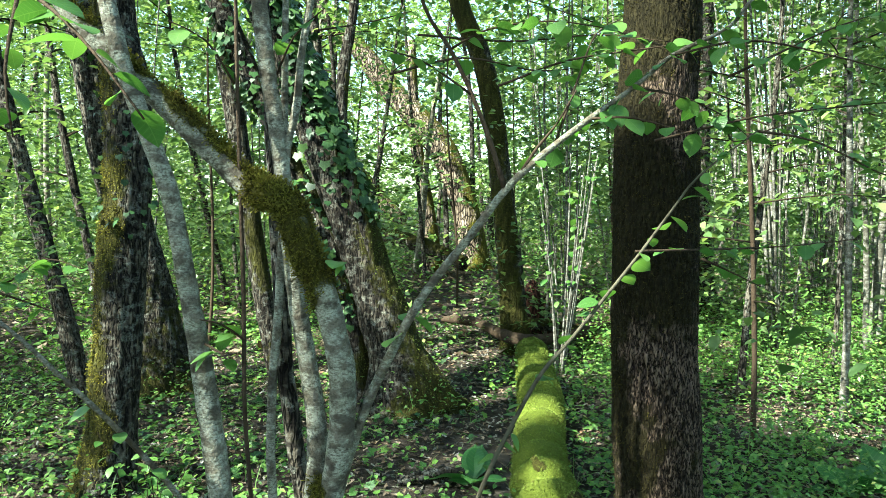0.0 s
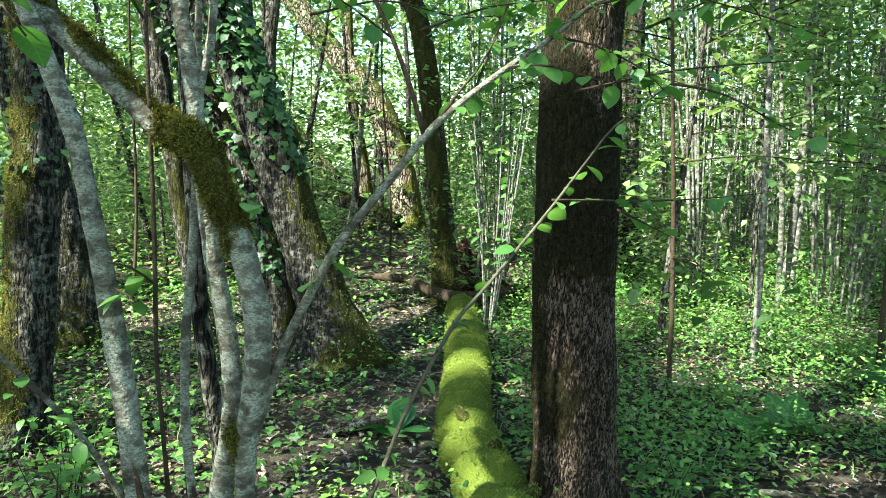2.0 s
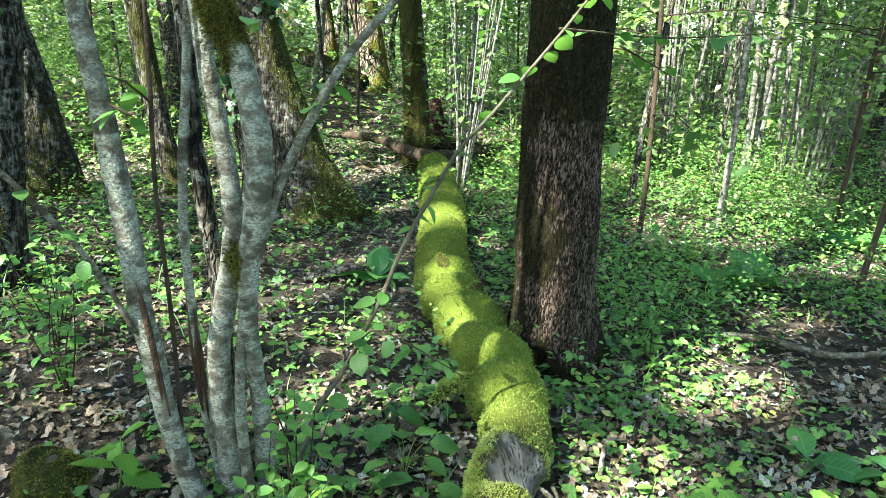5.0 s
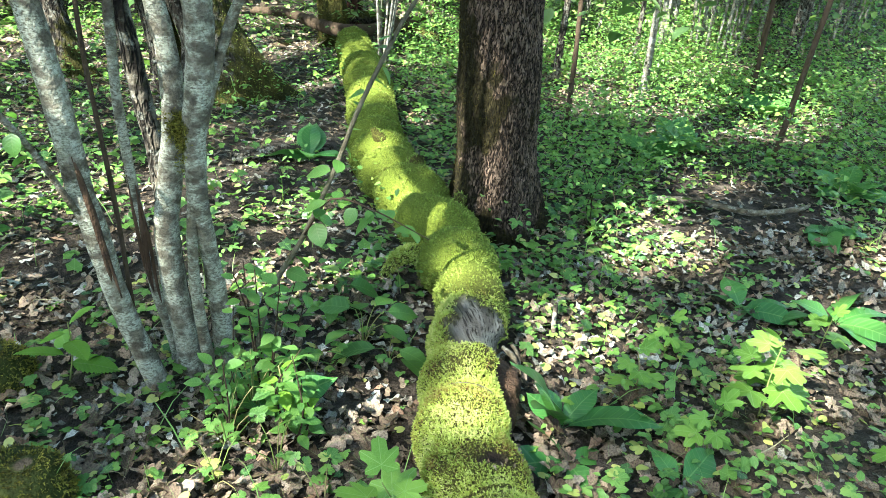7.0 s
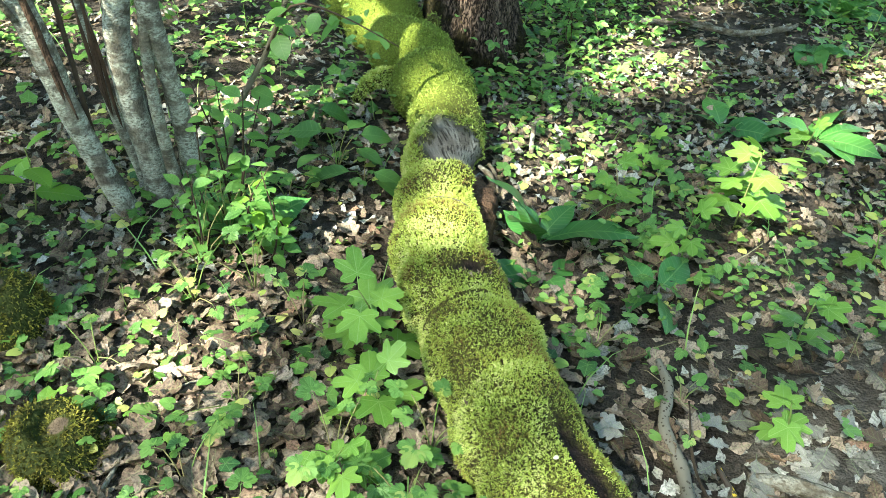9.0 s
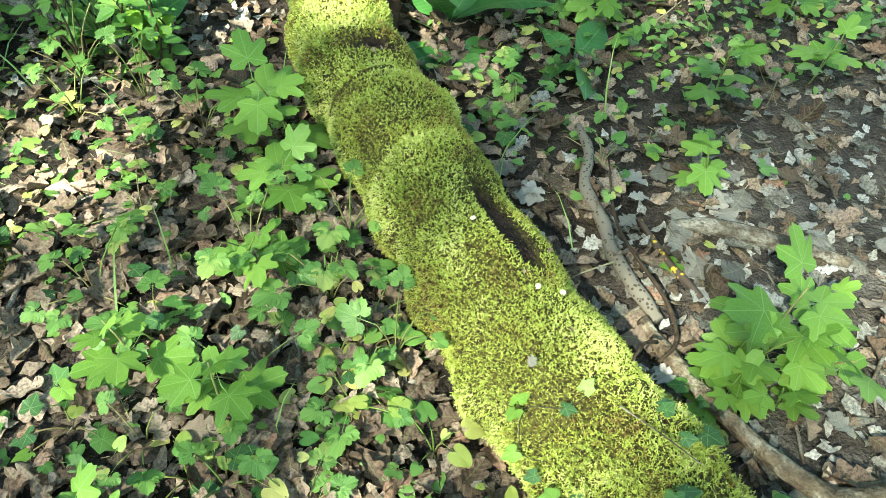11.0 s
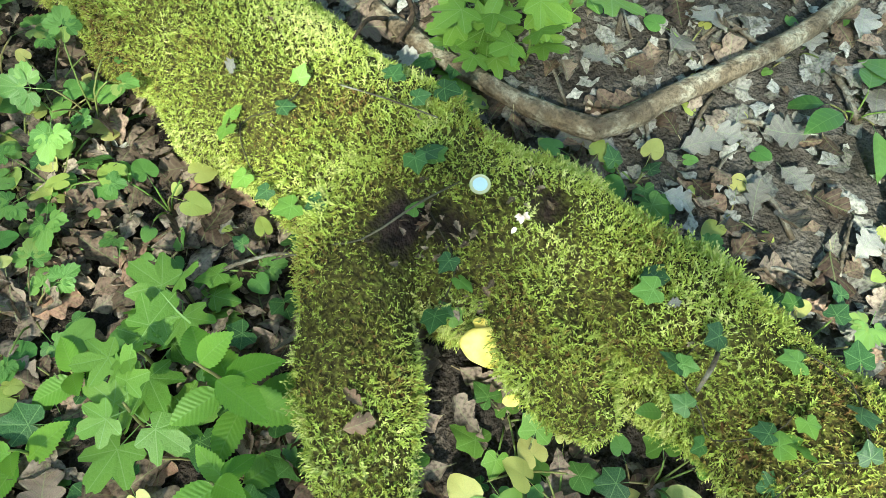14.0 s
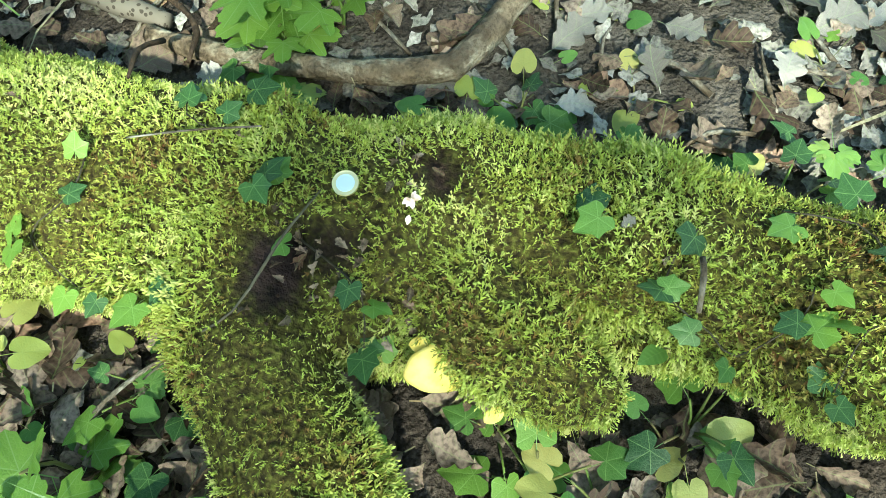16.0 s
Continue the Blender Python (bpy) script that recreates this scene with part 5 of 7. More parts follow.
# foliage of the hazel
leaves_along(arm_limb, ARM, 0.62, 1.0, 34, 0.075, L_HAZEL)
leaves_along(arm_limb, ARM, 0.42, 0.45, 4, 0.085, L_HAZEL)
leaves_along(arched_shoot, SHOOT, 0.33, 1.0, 30, 0.07, L_HAZEL)
leaves_along(arched_shoot, SHOOT, 0.15, 0.33, 5, 0.08, L_HAZEL)
leaves_along(side_twig, SIDE, 0.1, 1.0, 10, 0.07, L_HAZEL)
TWIGS = [
    [(0.02, 2.04, 1.975), (0.12, 2.0, 2.02), (0.28, 1.95, 2.03), (0.42, 1.9, 2.0)],
    [(0.08, 2.03, 1.85), (-0.05, 1.98, 1.93), (-0.16, 1.9, 1.95)],
    [(0.4, 2.02, 1.785), (0.5, 1.95, 1.78), (0.62, 1.9, 1.74)],
    [(0.52, 2.03, 1.87), (0.66, 2.1, 1.86), (0.82, 2.2, 1.82), (0.95, 2.3, 1.76)],
    [(0.63, 2.04, 1.96), (0.8, 1.95, 1.98), (1.0, 1.9, 1.93), (1.2, 1.85, 1.86)],
    [(0.3, 2.02, 1.7), (0.38, 2.1, 1.9), (0.45, 2.2, 2.05), (0.55, 2.3, 2.12)],
    [(0.85, 2.0, 1.75), (1.0, 1.98, 1.72), (1.2, 1.95, 1.62), (1.45, 1.95, 1.58)]
] + [
    [(-0.08, 2.34, 2.08), (0.21, 2.34, 2.06), (0.49, 2.34, 2.08), (0.7, 2.3, 2.05)],
    [(-0.16, 2.23, 1.94), (0.06, 2.24, 1.99), (0.28, 2.23, 1.95), (0.45, 2.2, 1.96)],
    [(0.16, 2.13, 1.89), (0.35, 2.13, 1.96), (0.54, 2.13, 1.99), (0.75, 2.15, 2.02)],
    [(0.63, 2.2, 1.74), (0.93, 2.22, 1.81), (1.18, 2.22, 1.84), (1.4, 2.2, 1.86)],
    [(0.54, 2.05, 1.42), (0.92, 2.3, 1.41), (1.1, 2.3, 1.42), (1.3, 2.3, 1.44)],
    [(0.81, 2.29, 1.38), (0.92, 2.29, 1.33), (1.0, 2.29, 1.29)],
    [(0.78, 2.03, 1.9), (0.93, 2.03, 1.97), (1.06, 2.04, 2.03), (1.21, 2.04, 2.08)]
] + [
    [(-0.45, 2.6, 2.15), (-0.27, 2.65, 2.19), (-0.11, 2.65, 2.23)],
    [(0.8, 2.54, 2.07), (0.61, 2.54, 2.13), (0.42, 2.55, 2.2), (0.2, 2.5, 2.25)],
    [(1.0, 2.6, 1.9), (1.19, 3.02, 1.8), (1.42, 3.03, 1.87), (1.66, 3.02, 1.82)],
    [(-1.5, 2.4, 1.27), (-1.41, 2.38, 1.3), (-1.3, 2.39, 1.37), (-1.16, 2.39, 1.33)],
    [(-1.5, 2.4, 1.27), (-1.28, 2.38, 1.2), (-1.17, 2.38, 1.16)],
    [(-0.72, 1.25, 1.93), (-0.6, 1.14, 1.86), (-0.5, 1.06, 1.78), (-0.42, 1.04, 1.68)],
    [(-0.68, 1.2, 1.9), (-0.66, 1.12, 1.76), (-0.64, 1.1, 1.66)]
] + [
    [(-0.03, 2.0, 0.43), (0.03, 1.85, 0.6), (0.12, 1.72, 0.62), (0.26, 1.67, 0.55)],
    [(-0.54, 1.98, 1.18), (-0.58, 1.9, 1.24), (-0.62, 1.85, 1.26)],
    [(-0.65, 1.93, 1.19), (-0.58, 1.88, 1.17), (-0.55, 1.84, 1.16)],
    [(-0.35, 2.0, 1.37), (-0.28, 1.95, 1.40), (-0.24, 1.9, 1.40)],
    [(-0.49, 2.13, 1.89), (-0.4, 2.0, 2.0), (-0.3, 1.9, 2.05)],
    [(-0.57, 2.03, 1.88), (-0.62, 1.95, 1.98), (-0.7, 1.9, 2.02)],
]
for line in TWIGS:
    twig = clump_part("twig", line, [0.004, 0.0015], M_BROWNTWIG, step=0.04, sides=6)
    leaves_along(twig, line, 0.15, 1.0, 4 if len(line) < 4 else 12, 0.066, L_HAZEL)


def herb(kind, label, category, group, me, x, y, n, size, height, spread, pitch=0.5, leaf="leaf", stem=0.0):
    """A low plant: leaves on stalks from one root, or in pairs up a stem."""
    ob = thing(kind, (x, y, gz(x, y)), label, category, group)
    if stem:
        lean = r.normal(size=2) * 0.12 * stem
        top = np.array([lean[0], lean[1], stem])
        ml, _, _ = tube_mesh("stem", [(0, 0, -0.02), tuple(top * 0.5 + np.r_[r.normal(size=2) * 0.008, 0]), tuple(top)], [0.0028, 0.0022, 0.0014], M_GREENSTEM, 0.04, 6, None)
        bearer = part("stem", ml, ob)
    for i in range(n):
        if stem:
            t = 0.25 + 0.75 * (i + 0.5) / n
            p, yaw = top * t, 1.57 * (i // 2) + 3.14 * (i % 2) + r.normal() * 0.3
            pt, s = r.normal() * 0.18 + 0.1, size * (1.15 - 0.45 * t) * (0.8 + 0.4 * r.random())
            if i == n - 1:
                pt = 0.8
        else:
            yaw = 6.28 * i / n + r.normal() * 0.4
            q = spread * (0.25 + 0.75 * r.random())
            p = np.array([q * math.cos(yaw), q * math.sin(yaw), height * (0.35 + 0.65 * r.random())])
            pt, s = pitch * r.normal() * 0.4, size * (0.65 + 0.6 * r.random())
            st, _, _ = tube_mesh("stalk", [(0, 0, -0.01), tuple(p * np.array([0.4, 0.4, 0.6])), tuple(p)], [0.0016, 0.0012], M_GREENSTEM, 0.05, 5, None)
            bearer = part("stalk", st, ob)
        leaf_part(leaf, me, bearer, tuple(p), yaw, pt, r.normal() * 0.25, s)
    return ob


M_GREENSTEM, _nt, _b = material("green_stem")
_nt.links.new(ramp(_nt, random_value(_nt), [(0, (0.09, 0.15, 0.03)), (1, (0.16, 0.13, 0.06))]), _b.inputs["Base Color"])
_b.inputs["Roughness"].default_value = 0.5


def dock(x, y, n, size, up=0.5):
    ob = thing("dock_plant", (x, y, gz(x, y)), "dock plant with a rosette of long upright leaves", "plant", "dock plants")
    for i in range(n):
        leaf_part("leaf", L_DOCK, ob, (0, 0, 0.0), 6.28 * i / n + r.normal() * 0.3, up * (0.6 + 0.8 * r.random()), r.normal() * 0.4, size * (0.6 + 0.6 * r.random()))


for x, y, n, s, up in [(2.43, 3.9, 11, 0.27, 0.7), (2.15, 3.75, 6, 0.2, 0.7), (0.64, 1.53, 6, 0.2, 0.9), (0.60, 1.40, 4, 0.17, 0.3), (1.30, 0.30, 7, 0.18, 0.5), (2.95, 3.05, 9, 0.22, 0.6), (2.45, 2.6, 7, 0.2, 0.5), (0.16, 3.9, 8, 0.2, 0.7), (1.9, 1.9, 6, 0.2, 0.5), (0.85, 1.25, 4, 0.16, 0.5), (0.15, 0.70, 1, 0.17, 0.2), (0.14, 0.60, 1, 0.14, 0.0), (-0.16, 1.72, 3, 0.2, 0.8), (3.6, 4.6, 8, 0.26, 0.7), (1.6, 2.05, 5, 0.18, 0.5)]:
    dock(x, y, n, s, up)

MAPLES = [(0.70, 0.37, 8, 0.075, 0.20), (0.61, 0.35, 6, 0.06, 0.11), (0.75, 0.29, 5, 0.065, 0.12), (1.24, 1.46, 10, 0.085, 0.26), (1.30, 1.60, 7, 0.07, 0.16), (1.0, 1.35, 6, 0.06, 0.16), (0.85, 0.75, 5, 0.055, 0.13), (1.5, 1.2, 6, 0.06, 0.14), (-0.03, 0.25, 7, 0.052, 0.11), (0.05, 0.275, 6, 0.048, 0.12), (-0.08, 0.20, 6, 0.05, 0.10), (0.12, 1.22, 8, 0.075, 0.22), (0.03, 1.02, 6, 0.07, 0.15), (1.05, 0.95, 7, 0.06, 0.18), (1.9, 1.4, 7, 0.07, 0.2), (1.7, 1.75, 6, 0.06, 0.16), (1.35, 0.95, 6, 0.06, 0.13), (0.9, 1.62, 6, 0.055, 0.16), (1.12, 1.8, 6, 0.05, 0.12), (2.2, 1.75, 7, 0.07, 0.2)]
for x, y, n, s, h in MAPLES:
    herb("maple_seedling", "young field maple seedling with fresh lobed leaves", "seedling", "maple seedlings", L_MAPLE, x, y, n, s, h, 0, stem=h)
_rest, r = r, np.random.default_rng(512)
for x, y, n, s, h in [(0.665, 0.33, 9, 0.06, 0.14), (0.64, 0.28, 7, 0.052, 0.08), (0.585, 0.31, 6, 0.05, 0.06), (0.79, 0.36, 6, 0.055, 0.13), (-0.16, 0.62, 7, 0.055, 0.14), (-0.28, 0.74, 7, 0.055, 0.15), (-0.05, 0.86, 6, 0.055, 0.13), (-0.4, 0.5, 6, 0.05, 0.1)]:
    herb("maple_seedling", "young field maple seedling with fresh lobed leaves", "seedling", "maple seedlings", L_MAPLE, x, y, n, s, h, 0, stem=h)
r = _rest
for x, y, n, s, h in [(0.025, 0.115, 9, 0.078, 0.17), (-0.035, 0.075, 7, 0.066, 0.12), (-0.10, 0.30, 4, 0.06, 0.06), (-0.2, 0.26, 4, 0.055, 0.05), (-0.72, 2.0, 6, 0.11, 0.2), (-0.12, 1.62, 6, 0.08, 0.22)]:
    herb("hornbeam_seedling", "hornbeam seedling with toothed pleated leaves", "seedling", "hornbeam seedlings", L_HORN, x, y, n, s, h, 0, stem=h)
for x, y, n, s, h, sp in [(0.06, 0.78, 6, 0.06, 0.17, 0.08), (-0.05, 0.92, 6, 0.055, 0.14, 0.09), (0.12, 0.62, 5, 0.055, 0.13, 0.07), (0.02, 0.55, 6, 0.05, 0.1, 0.09), (-0.13, 0.66, 6, 0.05, 0.1, 0.09), (-0.2, 0.5, 6, 0.05, 0.09, 0.09), (-0.1, 0.42, 5, 0.045, 0.08, 0.08), (-0.24, 0.78, 5, 0.05, 0.1, 0.08), (0.14, 0.9, 6, 0.06, 0.2, 0.07), (-0.3, 0.62, 5, 0.05, 0.08, 0.08)] + [(-0.33, 0.95, 6, 0.05, 0.1, 0.1), (-0.22, 1.12, 6, 0.05, 0.1, 0.1), (0.6, 1.1, 5, 0.045, 0.08, 0.08), (0.72, 0.9, 4, 0.04, 0.07, 0.07), (-0.5, 1.3, 6, 0.05, 0.1, 0.1), (-0.05, 1.35, 7, 0.05, 0.13, 0.1), (-0.3, 1.5, 7, 0.045, 0.15, 0.12), (-0.15, 1.5, 8, 0.04, 0.2, 0.12), (-0.2, 1.75, 9, 0.04, 0.3, 0.12), (-0.27, 1.62, 8, 0.04, 0.22, 0.12)]:
    herb("herb_bennet", "woodland herb with three-part toothed leaves", "herb", "woodland herbs", L_TRI, x, y, n, s * 0.56, h, sp)
for x, y, n, s, h, sp in [(0.105, 0.70, 9, 0.032, 0.06, 0.06), (0.085, 0.65, 9, 0.032, 0.05, 0.06), (0.03, 0.65, 8, 0.03, 0.05, 0.06), (0.11, 0.43, 6, 0.034, 0.05, 0.05), (-0.25, 0.54, 6, 0.034, 0.05, 0.06), (-0.17, 0.50, 5, 0.032, 0.04, 0.05), (-0.12, 0.32, 4, 0.036, 0.04, 0.06), (-0.32, 0.44, 6, 0.034, 0.04, 0.07), (0.05, 0.58, 8, 0.03, 0.04, 0.06), (-0.02, 0.60, 6, 0.03, 0.03, 0.06), (0.20, -0.19, 7, 0.034, 0.05, 0.06), (0.27, -0.24, 6, 0.038, 0.05, 0.05), (0.13, -0.17, 5, 0.034, 0.04, 0.05), (0.53, -0.21, 6, 0.036, 0.06, 0.05)] + [(0.56, 0.08, 5, 0.034, 0.05, 0.04), (0.6, 0.02, 3, 0.03, 0.03, 0.04), (0.76, 0.0, 3, 0.028, 0.02, 0.05), (0.66, -0.1, 4, 0.028, 0.02, 0.05), (0.85, 0.12, 3, 0.026, 0.02, 0.06), (0.75, -0.3, 4, 0.028, 0.02, 0.05), (0.98, 0.0, 4, 0.026, 0.02, 0.07), (0.48, -0.3, 6, 0.034, 0.05, 0.05), (-0.2, 0.36, 5, 0.034, 0.04, 0.06), (0.02, 0.28, 4, 0.03, 0.03, 0.05)]:
    herb("celandine", "celandine with heart-shaped leaves turning yellow", "herb", "celandines", L_HEART, x, y, n, s * 0.82, h, sp)

for x, y, n, s, h, sp in [(0.93, -0.13, 5, 0.075, 0.05, 0.05), (1.02, -0.2, 4, 0.07, 0.05, 0.05), (0.16, 2.06, 6, 0.13, 0.13, 0.10), (0.09, 2.26, 4, 0.11, 0.13, 0.07), (0.22, 1.93, 4, 0.12, 0.10, 0.07), (-0.02, 1.88, 4, 0.10, 0.12, 0.06), (1.28, 0.28, 5, 0.08, 0.07, 0.06)]:
    herb("broad_leaved_herb", "low herb with broad crinkled green leaves", "herb", "broad-leaved herbs", L_OVATE, x, y, n, s, h, sp)

# ivy on the log and about it
def log_top(x, y):
    """A point on the upper skin of the log or its stubs, near x, y, with its outward way."""
    best, bd = None, 9
    for pos, out in [(log_pos, log_out)] + stub_grids:
        d = np.linalg.norm(pos[..., :2] - np.array([x, y]), axis=-1) + 9 * (out[..., 2] < 0.05)
        k = np.unravel_index(d.argmin(), d.shape)
        if d[k] < bd - 0.004:
            best, bd = (pos[k], out[k]), d[k]
    return best


IVY_TRAILS = [
    [(0.307, 0.338), (0.27, 0.35), (0.23, 0.37), (0.21, 0.34), (0.22, 0.30)],
    [(0.40, 0.30), (0.367, 0.266), (0.36, 0.24), (0.40, 0.23)],
    [(0.24, 0.21), (0.22, 0.24), (0.21, 0.2)],
    [(0.303, 0.129), (0.279, 0.067), (0.249, 0.055), (0.25, 0.03)],
    [(0.335, 0.165), (0.33, 0.175), (0.34, 0.18)],
    [(0.414, -0.18), (0.373, -0.172), (0.36, -0.22), (0.355, -0.256), (0.38, -0.28), (0.407, -0.287)],
    [(0.46, -0.26), (0.47, -0.31), (0.44, -0.33), (0.41, -0.36), (0.38, -0.34), (0.34, -0.33)],
    [(0.40, -0.09), (0.41, -0.12)],
]
for line in IVY_TRAILS:
    pts = [log_top(x, y) for x, y in line]
    ob = thing("ivy_trail", tuple(pts[0][0]), "ivy trail creeping over the mossy log", "ivy", "ivy trails")
    base = pts[0][0]
    st, _, _ = tube_mesh("stem", [tuple(p + 0.007 * n - base) for p, n in pts], [0.0009, 0.0007], M_TWIG, 0.02, 6, None)
    st = part("stem", st, ob)
    for p, n in pts:
        for _ in range(1 + (r.random() < 0.4)):
            q = p + n * 0.016 + r.normal(size=3) * 0.006
            leaf_part("leaf", L_IVY, st, tuple(q - base), r.random() * 6.28, 0.15 + r.normal() * 0.2, r.normal() * 0.3, 0.0155 + 0.009 * r.random())
for x, y, n, s, h, sp in [(0.19, 0.22, 4, 0.026, 0.06, 0.05), (0.15, 0.26, 4, 0.026, 0.05, 0.05), (0.2, -0.13, 6, 0.028, 0.05, 0.06), (0.30, -0.25, 6, 0.028, 0.06, 0.06), (0.23, -0.08, 4, 0.022, 0.04, 0.05), (0.54, -0.27, 9, 0.026, 0.07, 0.07), (-0.05, 0.13, 5, 0.034, 0.04, 0.08), (0.04, 0.02, 5, 0.03, 0.04, 0.07), (0.58, 0.02, 5, 0.026, 0.04, 0.05), (0.56, 0.33, 5, 0.025, 0.05, 0.05), (-0.28, 0.4, 5, 0.03, 0.04, 0.08), (-0.1, 0.24, 5, 0.034, 0.03, 0.08), (-0.4, 0.7, 6, 0.03, 0.04, 0.1), (0.45, -0.4, 6, 0.028, 0.06, 0.07)]:
    herb("ground_ivy", "dark green ivy leaves rising from the litter", "ivy", "ivy patches", L_IVY, x, y, n, s, h, sp)


# ---- sticks, coin, fungus ----
def stick(label, pts, rad, mat, name="stick", group="fallen sticks", moss=no_moss, sides=12):
    ob = thing(name, pts[0], label, "stick", group)
    b = np.array(pts[0])
    shape = lambda p, o, q: 0.25 * q * (fbm((p + b) * 30, 2) - 0.5) + 0.1 * q * np.sin((p[:, 0] + p[:, 1]) * 60)
    me, _, _ = tube_mesh("wood", [tuple(np.array(p) - b) for p in pts], rad, mat, 0.015, sides, shape, {"moss": moss, "ridge": lambda p, o: vnoise(p * 60)})
    part("wood", me, ob)
    return ob


M_SPECK, _nt, _b = material("speckled_stick")
_co = _nt.nodes.new("ShaderNodeTexCoord").outputs["Object"]
_vo = _nt.nodes.new("ShaderNodeTexVoronoi")
_vo.inputs["Scale"].default_value = 110
_nt.links.new(_co, _vo.inputs["Vector"])
_speck = ramp(_nt, _vo.outputs["Distance"], [(0.26, (0.02, 0.015, 0.012)), (0.33, (0.15, 0.135, 0.11))])
_nt.links.new(mix(_nt, math_node(_nt, "MULTIPLY", noise_node(_nt, 25, 4, _co), 0.7), _speck, (0.10, 0.085, 0.065)), _b.inputs["Base Color"])
_b.inputs["Roughness"].default_value = 0.8
M_YELLOW, _nt, _b = material("yellow_lichen_twig")
_co = _nt.nodes.new("ShaderNodeTexCoord").outputs["Object"]
_nt.links.new(ramp(_nt, noise_node(_nt, 60, 3, _co), [(0.56, (0.06, 0.045, 0.035)), (0.62, (0.6, 0.40, 0.03))]), _b.inputs["Base Color"])

fork = stick("forked bare grey-brown branch lying on mud", [(0.545, 0.50, 0.022), (0.543, 0.40, 0.026), (0.552, 0.31, 0.03), (0.567, 0.235, 0.03), (0.588, 0.165, 0.03), (0.614, 0.105, 0.03)], [0.013, 0.014, 0.0145, 0.015, 0.0155, 0.0165], M_BRANCH, "fallen_branch")
me, _, _ = tube_mesh("side_branch", [(0.06, -0.385, 0.008), (0.12, -0.41, 0.010), (0.18, -0.425, 0.013), (0.29, -0.46, 0.018), (0.40, -0.489, 0.022), (0.495, -0.503, 0.028), (0.62, -0.515, 0.034)], [0.016, 0.017, 0.0165, 0.016, 0.0155, 0.0145, 0.0125], M_BRANCH, 0.012, 16, lambda p, o, q: 0.2 * q * (fbm(p * 30, 2) - 0.5) + 0.08 * q * (vnoise(p * 90) - 0.5), {"moss": no_moss, "ridge": lambda p, o: vnoise(p * 60)})
part("side_branch", me, fork)
stick("grey stick speckled with black fungus dots", [(0.72, 1.01, 0.02), (0.695, 0.924, 0.025), (0.632, 0.836, 0.024), (0.612, 0.739, 0.022), (0.585, 0.654, 0.02), (0.577, 0.567, 0.02), (0.574, 0.49, 0.018)], [0.008, 0.012, 0.0125, 0.0135, 0.014, 0.014, 0.012], M_SPECK)
stick("thin stick crusted with yellow lichen", [(0.69, 0.72, 0.01), (0.675, 0.6, 0.015), (0.675, 0.5, 0.02)], [0.006, 0.007, 0.007], M_YELLOW)
stick("dark twig beside the log", [(0.70, 0.86, 0.05), (0.62, 0.70, 0.04), (0.60, 0.52, 0.04), (0.56, 0.43, 0.05), (0.50, 0.40, 0.06)], [0.002, 0.003, 0.004, 0.004, 0.003], M_BROWNTWIG)
stick("curved thin twig standing out of the litter", [(0.50, 0.42, 0.09), (0.46, 0.41, 0.125), (0.41, 0.38, 0.15)], [0.0035, 0.003, 0.002], M_BROWNTWIG)
stick("rotten grey piece of branch on the ground", [(0.73, 0.68, 0.015), (0.80, 0.64, 0.02), (0.88, 0.58, 0.018), (1.0, 0.46, 0.012)], [0.010, 0.016, 0.018, 0.012], M_STICK)
stick("curled bare twig on the litter", [(0.80, 1.98, 0.02), (0.83, 2.05, 0.05), (0.88, 2.13, 0.06), (0.96, 2.16, 0.04)], [0.008, 0.008, 0.007, 0.005], M_STICK)
stick("crooked grey stick among herbs", [(0.062, 0.81, 0.012), (0.01, 0.745, 0.02), (-0.027, 0.70, 0.022), (-0.045, 0.63, 0.02), (-0.056, 0.57, 0.015)], [0.004, 0.005, 0.006, 0.006, 0.005], M_STICK)
stick("crooked grey stick among herbs", [(-0.11, 0.475, 0.025), (-0.15, 0.445, 0.022), (-0.195, 0.42, 0.02), (-0.235, 0.365, 0.018), (-0.285, 0.30, 0.012)], [0.005, 0.006, 0.007, 0.0075, 0.008], M_STICK)
stick("crooked grey stick among herbs", [(0.13, 0.6, 0.012), (0.10, 0.55, 0.02), (0.07, 0.48, 0.015), (0.075, 0.40, 0.02)], [0.004, 0.005, 0.005, 0.004], M_STICK)
stick("thin arched twig over dead leaves", [(0.06, 0.30, 0.015), (0.11, 0.29, 0.04), (0.17, 0.26, 0.04), (0.20, 0.235, 0.02)], [0.0028, 0.0025, 0.002], M_STICK)
stick("thin bent twig across the mossy log", [(0.15, 0.24, 0.08), (0.188, 0.184, 0.145), (0.22, 0.148, 0.172), (0.26, 0.135, 0.187), (0.29, 0.128, 0.195), (0.338, 0.118, 0.193)], [0.0010, 0.0012, 0.0014, 0.0012, 0.0008], M_TWIG)
stick("dry straw lying on the moss", [(0.329, 0.309, 0.192), (0.352, 0.25, 0.2), (0.375, 0.191, 0.202)], [0.0009, 0.0012, 0.0008], M_STICK)
stick("dry grass blade round the moss", [(0.24, 1.50, 0.17), (0.30, 1.52, 0.205), (0.37, 1.50, 0.205), (0.43, 1.49, 0.16)], [0.0012, 0.0016, 0.001], M_STICK)
stick("pale twig end stuck in the moss", [(0.385, -0.195, 0.19), (0.37, -0.2, 0.188), (0.345, -0.205, 0.175)], [0.0024, 0.0028, 0.0022], M_STICK)
stick("bent twig against the stub", [(0.13, 0.14, 0.10), (0.10, 0.13, 0.07), (0.07, 0.10, 0.03), (0.06, 0.07, 0.01)], [0.0025, 0.0025, 0.002], M_BROWNTWIG)
